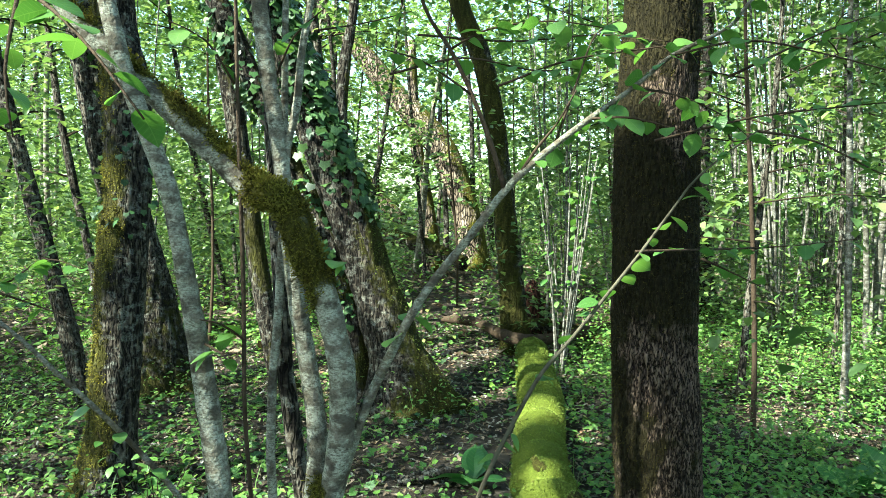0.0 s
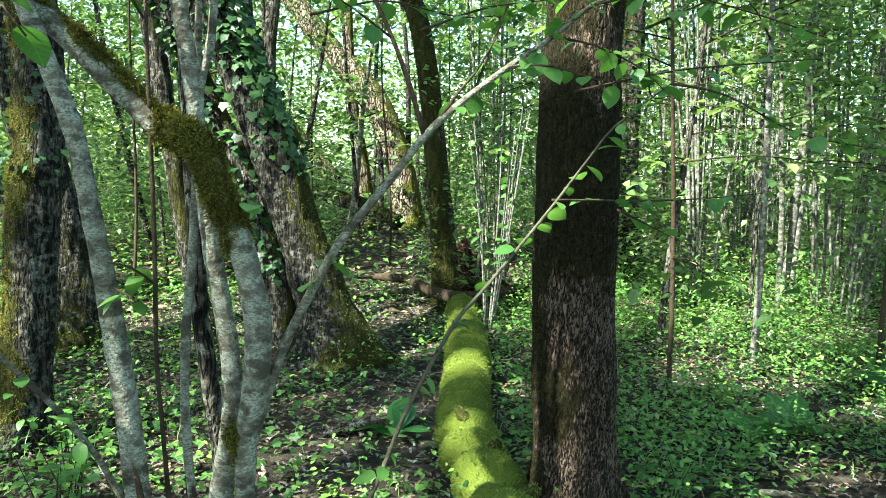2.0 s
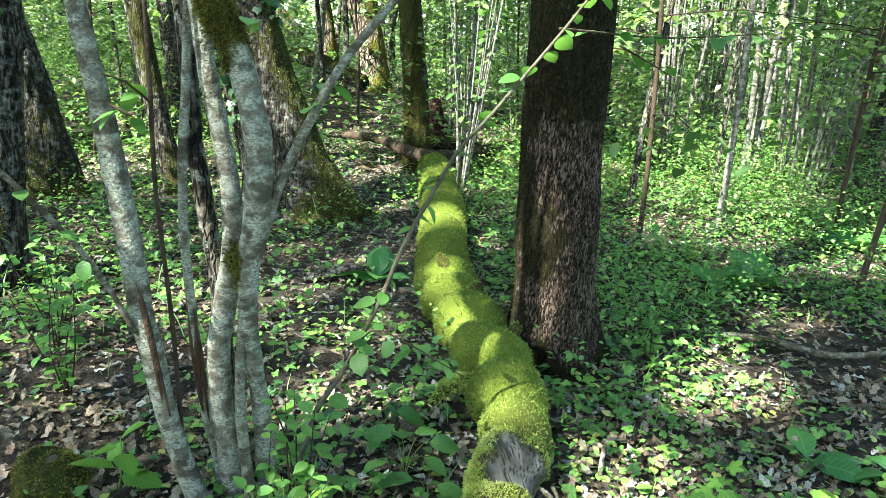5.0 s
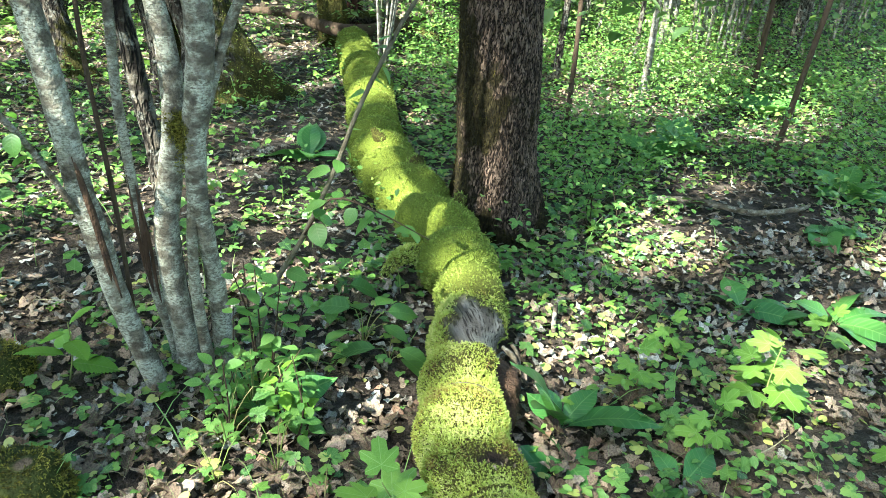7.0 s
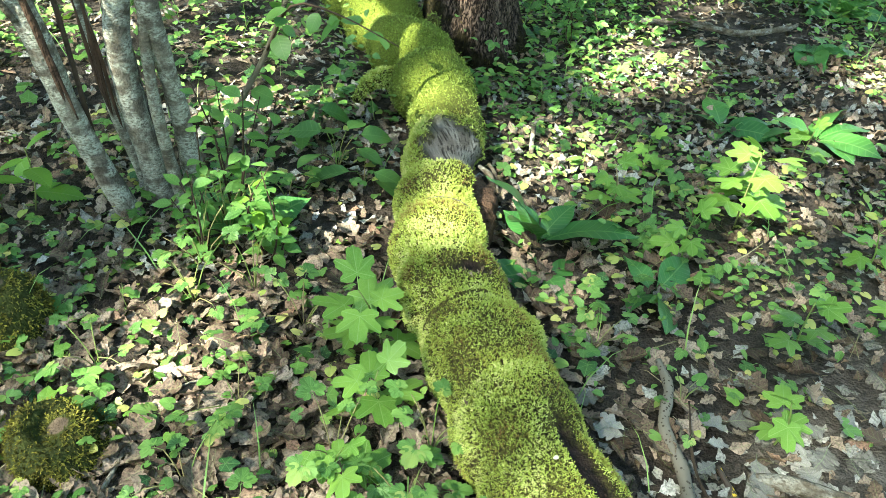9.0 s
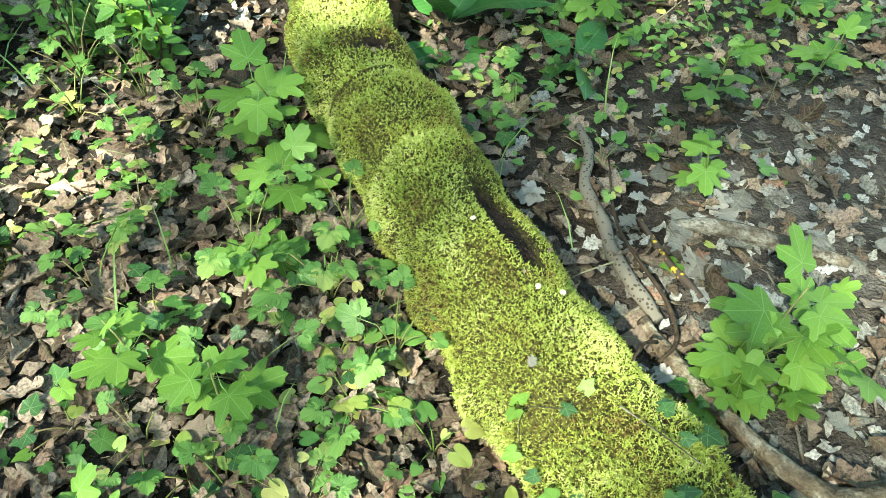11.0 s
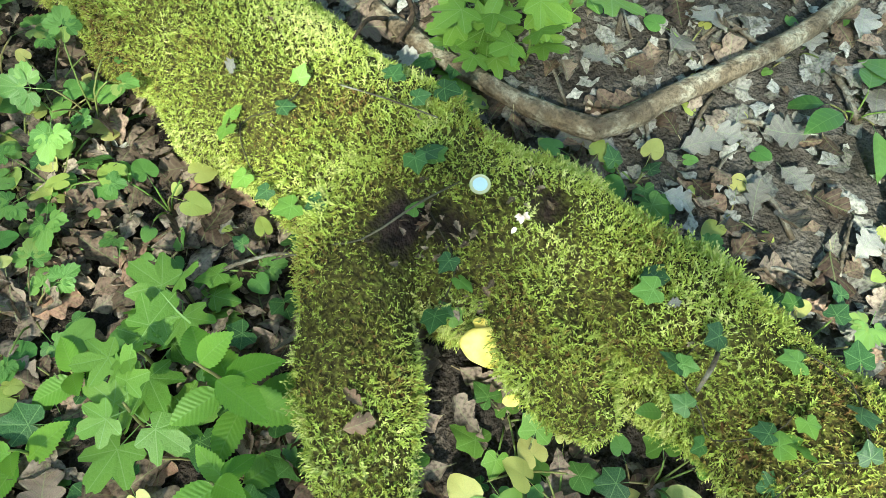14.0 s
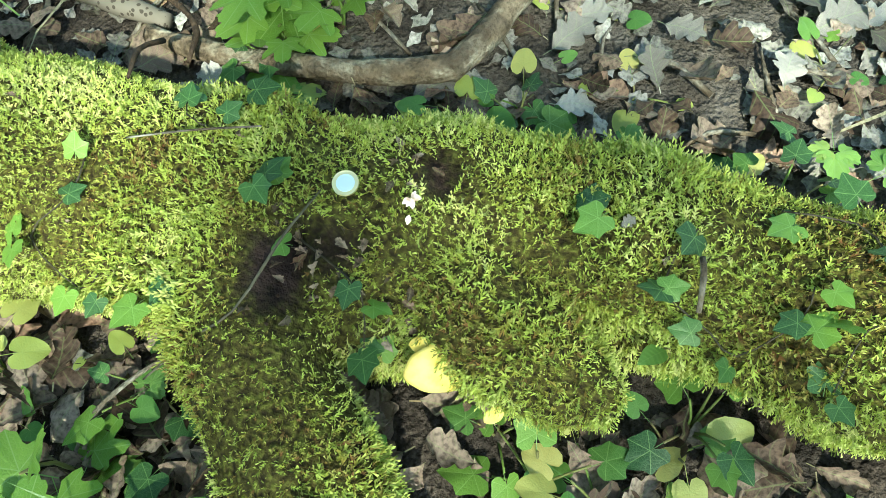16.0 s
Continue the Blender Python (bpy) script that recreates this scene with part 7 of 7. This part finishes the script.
w = np.random.default_rng(93)
n = 90000
T = np.stack([w.uniform(-6, 7.5, n), w.uniform(4.0, 8.5, n), 0.7 + 4.2 * w.random(n)], -1)
side = np.where(T[:, 0] > 0, T[:, 0] - 0.36 * T[:, 1], -T[:, 0] - 0.42 * T[:, 1])
T = T[(side > 0.0) & (fbm(T * np.array([0.8, 0.8, 1.7]), 3) > 0.53)]
T = T[sun_gaps(T)]
m = len(T)
tagged(new("understorey_leaves", scatter("understorey_leaves", HAZEL_LITE, turns(w.random(m) * 6.28, w.normal(size=m) * 0.3 - 0.1, w.normal(size=m) * 0.35), T, 0.062 * (0.6 + 0.7 * w.random(m)), M_WOODLEAF)), "flat sprays of fresh leaves on the nearer shrubs", "foliage", kind="stuff")

# unseen thicket added all round to block low skylight, and the roof of leaves
w = np.random.default_rng(91)
n = 120000
T = np.stack([w.uniform(-18, 20, n), w.uniform(-16, 34, n), w.uniform(7.5, 13, n)], -1)
T = T[(fbm(T * np.array([0.42, 0.42, 0.3]), 3) > 0.535 + 0.045 * (T[:, 1] > 7))]
T = T[sun_gaps(T)]
m = len(T)
tagged(new("canopy_leaves", scatter("canopy_leaves", KITE, turns(w.random(m) * 6.28, w.normal(size=m) * 0.4, w.normal(size=m) * 0.4), T, 0.26 * (0.6 + 0.8 * w.random(m)), M_CANOPY)), "high canopy of fresh oak leaves with gaps", "canopy", kind="stuff")
n = 60000
an, d = w.uniform(0, 6.283, n), w.uniform(7, 22, n)
T = np.stack([d * np.sin(an) + 0.5, d * np.cos(an), 9 * w.random(n) ** 1.2], -1)
T = T[((T[:, 1] < -3) | (np.abs(T[:, 0]) > 0.95 * T[:, 1] + 4)) & (fbm(T * 0.5, 2) > 0.3)]
T = T[sun_gaps(T)]
m = len(T)
tagged(new("thicket_leaves", scatter("thicket_leaves", KITE, turns(w.random(m) * 6.28, w.normal(size=m) * 0.4, w.normal(size=m) * 0.4), T, 0.22 * (0.6 + 0.8 * w.random(m)), M_WOODLEAF)), "unseen thicket added all round to block low skylight", "foliage", kind="stuff")

# ivy on the leaning tree and the slender trunk
for base_line, rad, z0, z1, n, face, leaf in [([(-0.27, 5.42, 0.1), (-0.38, 5.44, 0.5), (-0.56, 5.47, 1.06), (-0.76, 5.51, 1.61), (-0.96, 5.55, 2.12), (-1.13, 5.58, 2.54), (-1.34, 5.62, 3.05), (-1.9, 5.8, 4.6)], 0.19, 0.28, 1.0, 3600, 0.2, 0.052),
                                              ([(-1.79, 3.82, 0.1), (-1.75, 3.85, 0.55), (-1.72, 3.89, 1.12), (-1.68, 3.93, 1.7), (-1.69, 3.96, 2.17), (-1.77, 4.0, 2.65)], 0.14, 0.5, 1.0, 70, 4.9, 0.03),
                                              ([(-0.66, 5.52, 0.3), (-0.85, 5.58, 1.14), (-1.3, 5.65, 2.13), (-1.74, 5.72, 3.1)], 0.11, 0.1, 1.0, 420, 4.0, 0.045),
                                              ([(-2.56, 5.99, 1.34), (-2.70, 6.03, 1.89), (-2.82, 6.07, 2.49), (-2.93, 6.12, 3.2), (-3.0, 6.15, 4.2)], 0.21, 0.5, 1.0, 160, 4.9, 0.042)]:
    T, N = [], []
    for _ in range(n):
        t = z0 + (z1 - z0) * w.random() ** (0.6 if face < 1 else 1.0)
        an = face + w.normal() * 1.1
        c = on_line(base_line, t)
        o = np.array([math.cos(an), math.sin(an), 0])
        if face < 1:
            o = np.array([math.cos(-0.5 + w.normal() * 0.8), math.sin(-0.5 + w.normal() * 0.8), 0])
        T.append(c + o * rad * (0.95 + 0.25 * w.random()))
        N.append(math.atan2(o[1], o[0]))
    T, N = np.array(T), np.array(N)
    m = len(T)
    ob = tagged(new("climbing_ivy", scatter("climbing_ivy", IVY_LITE, turns(N + w.normal(size=m) * 0.5, -1.0 + w.normal(size=m) * 0.35, w.normal(size=m) * 0.3), T, leaf * (0.6 + 0.7 * w.random(m)), M_IVY_SHADED)), "dense dark ivy climbing a tree trunk", "ivy", kind="stuff")


# ---- wood floor ----
LOGXY = np.array([p[:2] for p in LOG])


def off_log(x, y, gap=0.12):
    at = np.interp(y, LOGXY[::-1, 1], LOGXY[::-1, 0])
    return np.abs(x - at) > gap


def floor_points(n, x0, x1, y0, y1, seed, density=None, gap=0.11):
    w = np.random.default_rng(seed)
    x, y = w.uniform(x0, x1, n), w.uniform(y0, y1, n)
    ok = off_log(x, y, gap) & (np.hypot(x - 0.9, y - 2.93) > 0.22)
    if density is not None:
        ok &= w.random(n) < density(x, y)
    x, y = x[ok], y[ok]
    return x, y, ground_z(x, y), w


def shade_pocket(x, y):
    """Where litter is thinned between the stubs, bare dark soil standing in for the log's shade."""
    return np.exp(-(((x - 0.19) / 0.12) ** 2 + ((y + 0.1) / 0.14) ** 2))


def litter_density(x, y):
    q = np.stack([x, y, 0 * x], -1)
    return (1 - 0.8 * shade_pocket(x, y)) * np.clip(0.35 + 0.9 * fbm(q * 2.2, 2), 0, 1) * (1 - 0.8 * mud(x, y))


def litter(name, template, mat, n, box, size, seed, density, label, tilt=0.28, lift=0.012):
    x, y, z, w = floor_points(n, *box, seed, density)
    m = len(x)
    R = turns(w.random(m) * 6.28, w.normal(size=m) * tilt, w.normal(size=m) * tilt + 3.14159 * (w.random(m) < 0.4))
    T = np.stack([x, y, z + lift * (0.4 + 1.6 * w.random(m))], -1)
    return tagged(new(name, scatter(name, template, R, T, size * (0.55 + 0.8 * w.random(m)), mat)), label, "leaf litter", kind="stuff")


BROWN = "brown dead oak leaves covering the wood floor"
NEAR = (-1.2, 3.2, -0.7, 2.6)
CLOSE = (-0.8, 1.7, -0.6, 1.7)
EVEN = lambda x, y: 0.9 * (1 - 0.8 * shade_pocket(x, y))
GREY = "bleached grey oak leaves trodden on mud"
GREY_D = lambda x, y: np.clip((x - 0.45) * 1.6, 0.03, 0.75) * np.clip((1.05 + 0.3 * (x - 0.8) - y) * 2.5, 0.15, 1)
litter("leaf_litter", OAK, M_LITTER, 800, CLOSE, 0.066, 31, litter_density, BROWN)
litter("leaf_litter", OAK_B, M_LITTER, 800, CLOSE, 0.064, 32, litter_density, BROWN)
litter("leaf_litter", OAK_D, M_LITTER, 700, CLOSE, 0.06, 39, litter_density, BROWN)
litter("leaf_litter", OAK_C, M_LITTER, 3400, CLOSE, 0.036, 33, litter_density, BROWN)
litter("leaf_litter", OAK, M_LITTER_GREY, 520, CLOSE, 0.055, 34, GREY_D, GREY, 0.15, 0.008)
litter("leaf_litter", OAK_C, M_LITTER_GREY, 1500, CLOSE, 0.034, 35, GREY_D, GREY, 0.15, 0.008)
litter("leaf_litter", OAK_RING, M_LITTER, 12000, NEAR, 0.044, 55, lambda x, y: litter_density(x, y) * ((x > 1.6) | (y > 1.6)), BROWN)
litter("leaf_litter", OAK_RING, M_LITTER_GREY, 7000, NEAR, 0.042, 56, lambda x, y: 0.6 * ((x > 1.6) | (y > 1.6)), "bleached grey oak leaves on the wood floor", 0.2)
RIGHT = (0.42, 1.7, -0.6, 1.2)
GREY_R = lambda x, y: 0.9 * np.clip((0.95 + 0.3 * (x - 0.8) - y) * 3, 0.12, 1)
litter("leaf_litter", OAK_C, M_LITTER_GREY, 1600, RIGHT, 0.026, 51, GREY_R, GREY, 0.2, 0.006)
litter("leaf_litter", OAK_E, M_LITTER_GREY, 480, RIGHT, 0.044, 52, GREY_R, GREY, 0.15, 0.008)
HOLLOW = (-0.75, 0.36, -0.6, 1.5)
litter("leaf_litter", OAK_B, M_LITTER, 900, HOLLOW, 0.056, 53, EVEN, BROWN, 0.3, 0.014)
litter("leaf_litter", OAK_D, M_LITTER, 900, HOLLOW, 0.054, 54, EVEN, BROWN, 0.3, 0.014)
MIDBOX = (-4, 5, 2.4, 9)
litter("leaf_litter", OAK_MID, M_LITTER, 26000, MIDBOX, 0.048, 36, litter_density, BROWN, 0.3)
litter("leaf_litter", OAK_MID, M_LITTER_GREY, 12000, MIDBOX, 0.046, 37, litter_density, "bleached grey oak leaves on the wood floor", 0.3)
litter("leaf_litter", KITE, M_LITTER, 26000, (-14, 16, 7, 26), 0.14, 38, litter_density, BROWN, 0.35)

# single dead leaves that lie nearest
_shapes = [leaf_mesh("dead_oak_leaf_a", OAK_E, M_LITTER), leaf_mesh("dead_oak_leaf_b", OAK_D, M_LITTER), leaf_mesh("grey_oak_leaf", OAK_E, M_LITTER_GREY)]
w = np.random.default_rng(8)
k = 0
while k < 150:
    x, y = w.uniform(-0.4, 1.15), w.uniform(-0.45, 0.95)
    if not off_log(x, y, 0.13):
        continue
    right = x > 0.45
    ob = tagged(new("oak_leaf", _shapes[2] if right and w.random() < 0.75 else _shapes[w.integers(0, 2)]), "grey curled dead oak leaf on mud" if right else "brown curled dead oak leaf on the litter", "dead leaf", "dead leaves")
    Rm = turns(np.array([w.random() * 6.28]), w.normal(size=1) * 0.2, w.normal(size=1) * 0.2)[0] * (0.045 + 0.035 * w.random())
    ob.matrix_basis = Matrix.Translation((x, y, gz(x, y) + 0.022)) @ Matrix(Rm.tolist()).to_4x4()
    k += 1


def green_density(x, y):
    q = np.stack([x, y, 0 * x + 3], -1)
    return np.where(y < 1.0, 0.5, 1.0) * np.clip(2.6 * (fbm(q * 1.9, 3) - 0.25), 0, 1) * (1 - mud(x, y)) * np.where((y > 3.2) & (x > -0.7) & (x < 0.5), 0.4, 1)


def carpet(name, template, mat, n, box, size, seed, height, label, tilt=0.25, density=green_density, category="ground cover"):
    x, y, z, w = floor_points(n, *box, seed, density, 0.15)
    m = len(x)
    R = turns(w.random(m) * 6.28, w.normal(size=m) * tilt, w.normal(size=m) * tilt)
    T = np.stack([x, y, z + height * (0.15 + w.random(m) ** 1.5)], -1)
    return tagged(new(name, scatter(name, template, R, T, size * (0.55 + 0.8 * w.random(m)), mat)), label, category, kind="stuff")


LEFT = lambda x, y: green_density(x, y) * np.where(x < 0.3, 1.0, 0.45)
carpet("ivy_carpet", IVY, M_IVY, 2100, NEAR, 0.026, 41, 0.05, "dark green ivy leaves over the litter", density=LEFT)
carpet("celandine_carpet", HEART, M_HEART, 5200, NEAR, 0.021, 42, 0.045, "small heart-shaped green and yellow leaves", density=LEFT)
carpet("herb_carpet", TRI, M_HERB, 1000, NEAR, 0.03, 43, 0.09, "low woodland herbs with toothed leaves")
carpet("herb_carpet", GEUM, M_HERB, 1100, NEAR, 0.028, 44, 0.05, "low woodland herbs with toothed leaves", density=LEFT)
carpet("herb_carpet", HAZEL_LITE, M_HERB, 5200, (0.5, 3.4, 0.9, 4.4), 0.026, 71, 0.09, "small fresh green leaves among dead oak leaves", 0.3)
carpet("celandine_carpet", HEART, M_HEART, 1500, (0.5, 3.0, 0.9, 3.4), 0.02, 72, 0.05, "small heart-shaped green and yellow leaves", 0.3)
carpet("ivy_carpet", IVY_LITE, M_IVY, 15000, MIDBOX, 0.035, 45, 0.08, "dark green ivy leaves over the litter", 0.35)
carpet("herb_carpet", TRI_LITE, M_HERB, 9000, MIDBOX, 0.034, 46, 0.16, "low woodland herbs with toothed leaves", 0.3)
carpet("herb_carpet", HAZEL_LITE, M_HERB, 32000, MIDBOX, 0.027, 47, 0.28, "low woodland herbs with fresh green leaves", 0.35)
carpet("herb_carpet", KITE, M_HERB, 90000, (-14, 17, 6.5, 26), 0.078, 48, 0.55, "green undergrowth in the depth of the wood", 0.4)
carpet("herb_carpet", KITE, M_HERB, 46000, (1.3, 8, 3.0, 9), 0.034, 49, 0.42, "fresh green undergrowth beside the path", 0.4)

# crumbs of leaf and bark in the hollows of the log
w = np.random.default_rng(66)
T, N = [], []
for cx, cy, sx, sy, n in [(0.268, 0.138, 0.03, 0.02, 46), (0.30, 0.095, 0.02, 0.02, 18), (0.385, 0.055, 0.012, 0.012, 8), (0.27, 0.03, 0.02, 0.012, 10), (0.33, 0.3, 0.06, 0.2, 14), (0.36, 1.24, 0.05, 0.02, 10), (0.40, 0.6, 0.015, 0.08, 8)]:
    for _ in range(n):
        p, o = log_top(cx + w.normal() * sx, cy + w.normal() * sy)
        T.append(p + o * 0.006)
m = len(T)
tagged(new("leaf_crumbs", scatter("leaf_crumbs", OAK_D, turns(w.random(m) * 6.28, w.normal(size=m) * 0.7, w.normal(size=m) * 0.9), np.array(T), 0.006 + 0.011 * w.random(m), M_LITTER)), "crumbled dead leaf bits on the mossy log", "leaf litter", kind="stuff")

# the wood floor goes on round and behind the walk
OUTER = (-9, 10, -7, 7.5)
AROUND = lambda x, y: litter_density(x, y) * ~((x > -1.2) & (x < 3.2) & (y > -0.7) & (y < 2.6)) * ~((x > -4) & (x < 5) & (y > 2.4))
litter("leaf_litter", KITE, M_LITTER, 26000, OUTER, 0.085, 81, AROUND, BROWN, 0.35)
carpet("herb_carpet", KITE, M_HERB, 42000, OUTER, 0.055, 82, 0.08, "low green herbs spread over the wood floor", density=AROUND)

# thin grass and dry stems among the herbs
BLADE = (np.array([(0, -0.012, 0), (0, 0.012, 0), (0.3, -0.012, 0.35), (0.3, 0.012, 0.35), (0.75, -0.007, 0.55), (0.75, 0.007, 0.55), (1.05, 0, 0.5)], float), np.array([(0, 2, 3), (0, 3, 1), (2, 4, 5), (2, 5, 3), (4, 6, 5)]), np.zeros((7, 2)))
for mat, n, box, size, seed, label in [(M_HERB, 500, NEAR, 0.12, 61, "thin green grass blades among the herbs"), (M_HERB, 1400, MIDBOX, 0.15, 62, "thin green grass blades among the herbs"), (M_LITTER, 500, NEAR, 0.12, 63, "thin dry stems lying in the litter"), (M_LITTER, 1500, MIDBOX, 0.2, 64, "thin dry stems lying in the litter")]:
    x, y, z, w = floor_points(n, *box, seed, green_density, 0.14)
    m = len(x)
    flat = mat is M_LITTER
    R = turns(w.random(m) * 6.28, (w.normal(size=m) * 0.15 - 0.45) if flat else w.normal(size=m) * 0.35 + 0.3, w.normal(size=m) * (1.2 if flat else 0.2))
    tagged(new("grass", scatter("grass", BLADE, R, np.stack([x, y, z + 0.005], -1), size * (0.5 + 0.9 * w.random(m)), mat)), label, "grass", kind="stuff")

# the crumbling flank below the bare wood, with a torn pale splinter
me, _, _ = tube_mesh("rotten_flank", [(0.53, 1.76, 0.07), (0.515, 1.69, 0.055), (0.47, 1.6, 0.045), (0.43, 1.52, 0.03), (0.40, 1.45, 0.01)], [0.03, 0.055, 0.06, 0.05, 0.02], M_WOUND, 0.012, 28,
                     lambda p, o, q: 0.035 * (fbm(p * 26, 3) - 0.5) + 0.012 * (vnoise(p * 95) - 0.5), {"moss": no_moss, "ridge": lambda p, o: vnoise(p * 60)})
part("rotten_flank", me, log, "dark crumbling rotten wood").matrix_parent_inverse = Matrix.Translation(-log.location)
for line, rad in [([(0.545, 1.80, 0.11), (0.565, 1.765, 0.10), (0.575, 1.735, 0.085)], [0.006, 0.010, 0.003]), ([(0.585, 1.82, 0.10), (0.59, 1.78, 0.09), (0.592, 1.74, 0.04)], [0.007, 0.006, 0.003])]:
    me, _, _ = tube_mesh("splinter", line, rad, M_STICK, 0.01, 9, stem_shape, {"moss": no_moss, "ridge": lambda p, o: vnoise(p * 60)})
    part("splinter", me, log, "pale torn splinter of wood").matrix_parent_inverse = Matrix.Translation(-log.location)

# crumbs of rotten wood in the hollows
LUMP = (np.array([(0.5, 0, 0), (-0.1, 0.45, 0.05), (-0.45, -0.05, -0.05), (0.05, -0.4, 0.1), (0.0, 0.05, 0.4), (0.1, 0, -0.35)], float), np.array([(0, 1, 4), (1, 2, 4), (2, 3, 4), (3, 0, 4), (1, 0, 5), (2, 1, 5), (3, 2, 5), (0, 3, 5)]), np.zeros((6, 2)))
w = np.random.default_rng(67)
for cx, cy, sx, sy, n in [(0.268, 0.138, 0.03, 0.02, 120), (0.392, 0.03, 0.017, 0.015, 60), (0.358, 0.70, 0.01, 0.08, 110), (0.33, 1.24, 0.035, 0.014, 40)]:
    T = np.array([log_top(cx + w.normal() * sx, cy + w.normal() * sy)[0] for _ in range(n)])
    tagged(new("wood_crumbs", scatter("wood_crumbs", LUMP, turns(w.random(n) * 6.28, w.normal(size=n), w.normal(size=n)), T, 0.002 + 0.006 * w.random(n) ** 2, M_WOUND, False)), "dark crumbs of rotten wood in a hollow", "wood crumbs", kind="stuff")

# dead leaves and petals caught on the moss
def caught_leaf(x, y, size, mesh, label, lift=0.012, yaw=0.5, tip=0.2):
    p, o = log_top(x, y)
    ob = tagged(new("oak_leaf", mesh), label, "dead leaf", "dead leaves")
    face = Vector(tuple(o)).to_track_quat("Z", "Y").to_matrix().to_4x4()
    R = turns(np.array([yaw]), np.array([tip]), np.array([0.2]))[0] * size
    ob.matrix_basis = Matrix.Translation(tuple(p + o * lift)) @ face @ Matrix(R.tolist()).to_4x4()


M_BROWNLEAF = leaf_material("brown_dead_leaf", [(0, (0.13, 0.075, 0.05)), (1, (0.22, 0.14, 0.10))], 0.6, 0.12, veins=0.3, vein_count=6, gloss=0.12, mottle=0.6)
_brown = [leaf_mesh("brown_oak_leaf", OAK_B, M_BROWNLEAF), leaf_mesh("curled_oak_leaf", OAK_D, M_BROWNLEAF)]
caught_leaf(0.085, 0.01, 0.034, _brown[0], "curled brown dead leaf caught on the mossy stub", yaw=0.3)
caught_leaf(0.105, 0.03, 0.026, _brown[1], "curled brown dead leaf caught on the mossy stub", yaw=2.4)
caught_leaf(0.258, 0.41, 0.024, _shapes[2], "small pale dead leaf standing in the moss", yaw=1.2, tip=0.7)
caught_leaf(0.25, 0.145, 0.026, _brown[0], "brown dead leaf lying in the rotten hollow", 0.006, 2.0)
caught_leaf(0.285, 0.12, 0.022, _brown[1], "brown dead leaf lying in the rotten hollow", 0.006, 0.8)
caught_leaf(0.393, -0.126, 0.014, _shapes[2], "scrap of pale dead leaf on the moss", 0.014, 1.0)
M_PETAL, _nt, _b = material("dry_petal")
_co = _nt.nodes.new("ShaderNodeTexCoord").outputs["Object"]
_nt.links.new(ramp(_nt, noise_node(_nt, 150, 3, _co), [(0.35, (0.45, 0.30, 0.22)), (0.6, (0.72, 0.62, 0.52))]), _b.inputs["Base Color"])
w = np.random.default_rng(71)
T = []
for _ in range(9):
    p, o = log_top(0.352 + w.normal() * 0.007, 0.04 + w.normal() * 0.006)
    T.append(p + o * (0.011 + 0.004 * w.random()))
tagged(new("petals", scatter("petals", OVATE, turns(w.random(9) * 6.28, w.normal(size=9) * 0.5, w.normal(size=9) * 0.5), np.array(T), 0.006 + 0.003 * w.random(9), M_PETAL)), "pale dry petals fallen on the moss", "petals", kind="stuff")
p, o = log_top(0.335, -0.19)
plantain = thing("broad_leaved_herb", tuple(p), "single upright oval green leaf growing from moss", "herb", "broad-leaved herbs")
st, _, _ = tube_mesh("stalk", [(0, 0, -0.01), (-0.004, -0.002, 0.008), (-0.006, -0.004, 0.016)], [0.0012, 0.001], M_GREENSTEM, 0.01, 6, None)
st = part("stalk", st, plantain)
leaf_part("leaf", L_OVATE, st, (-0.006, -0.004, 0.015), 2.4, 0.55, 0.2, 0.032)
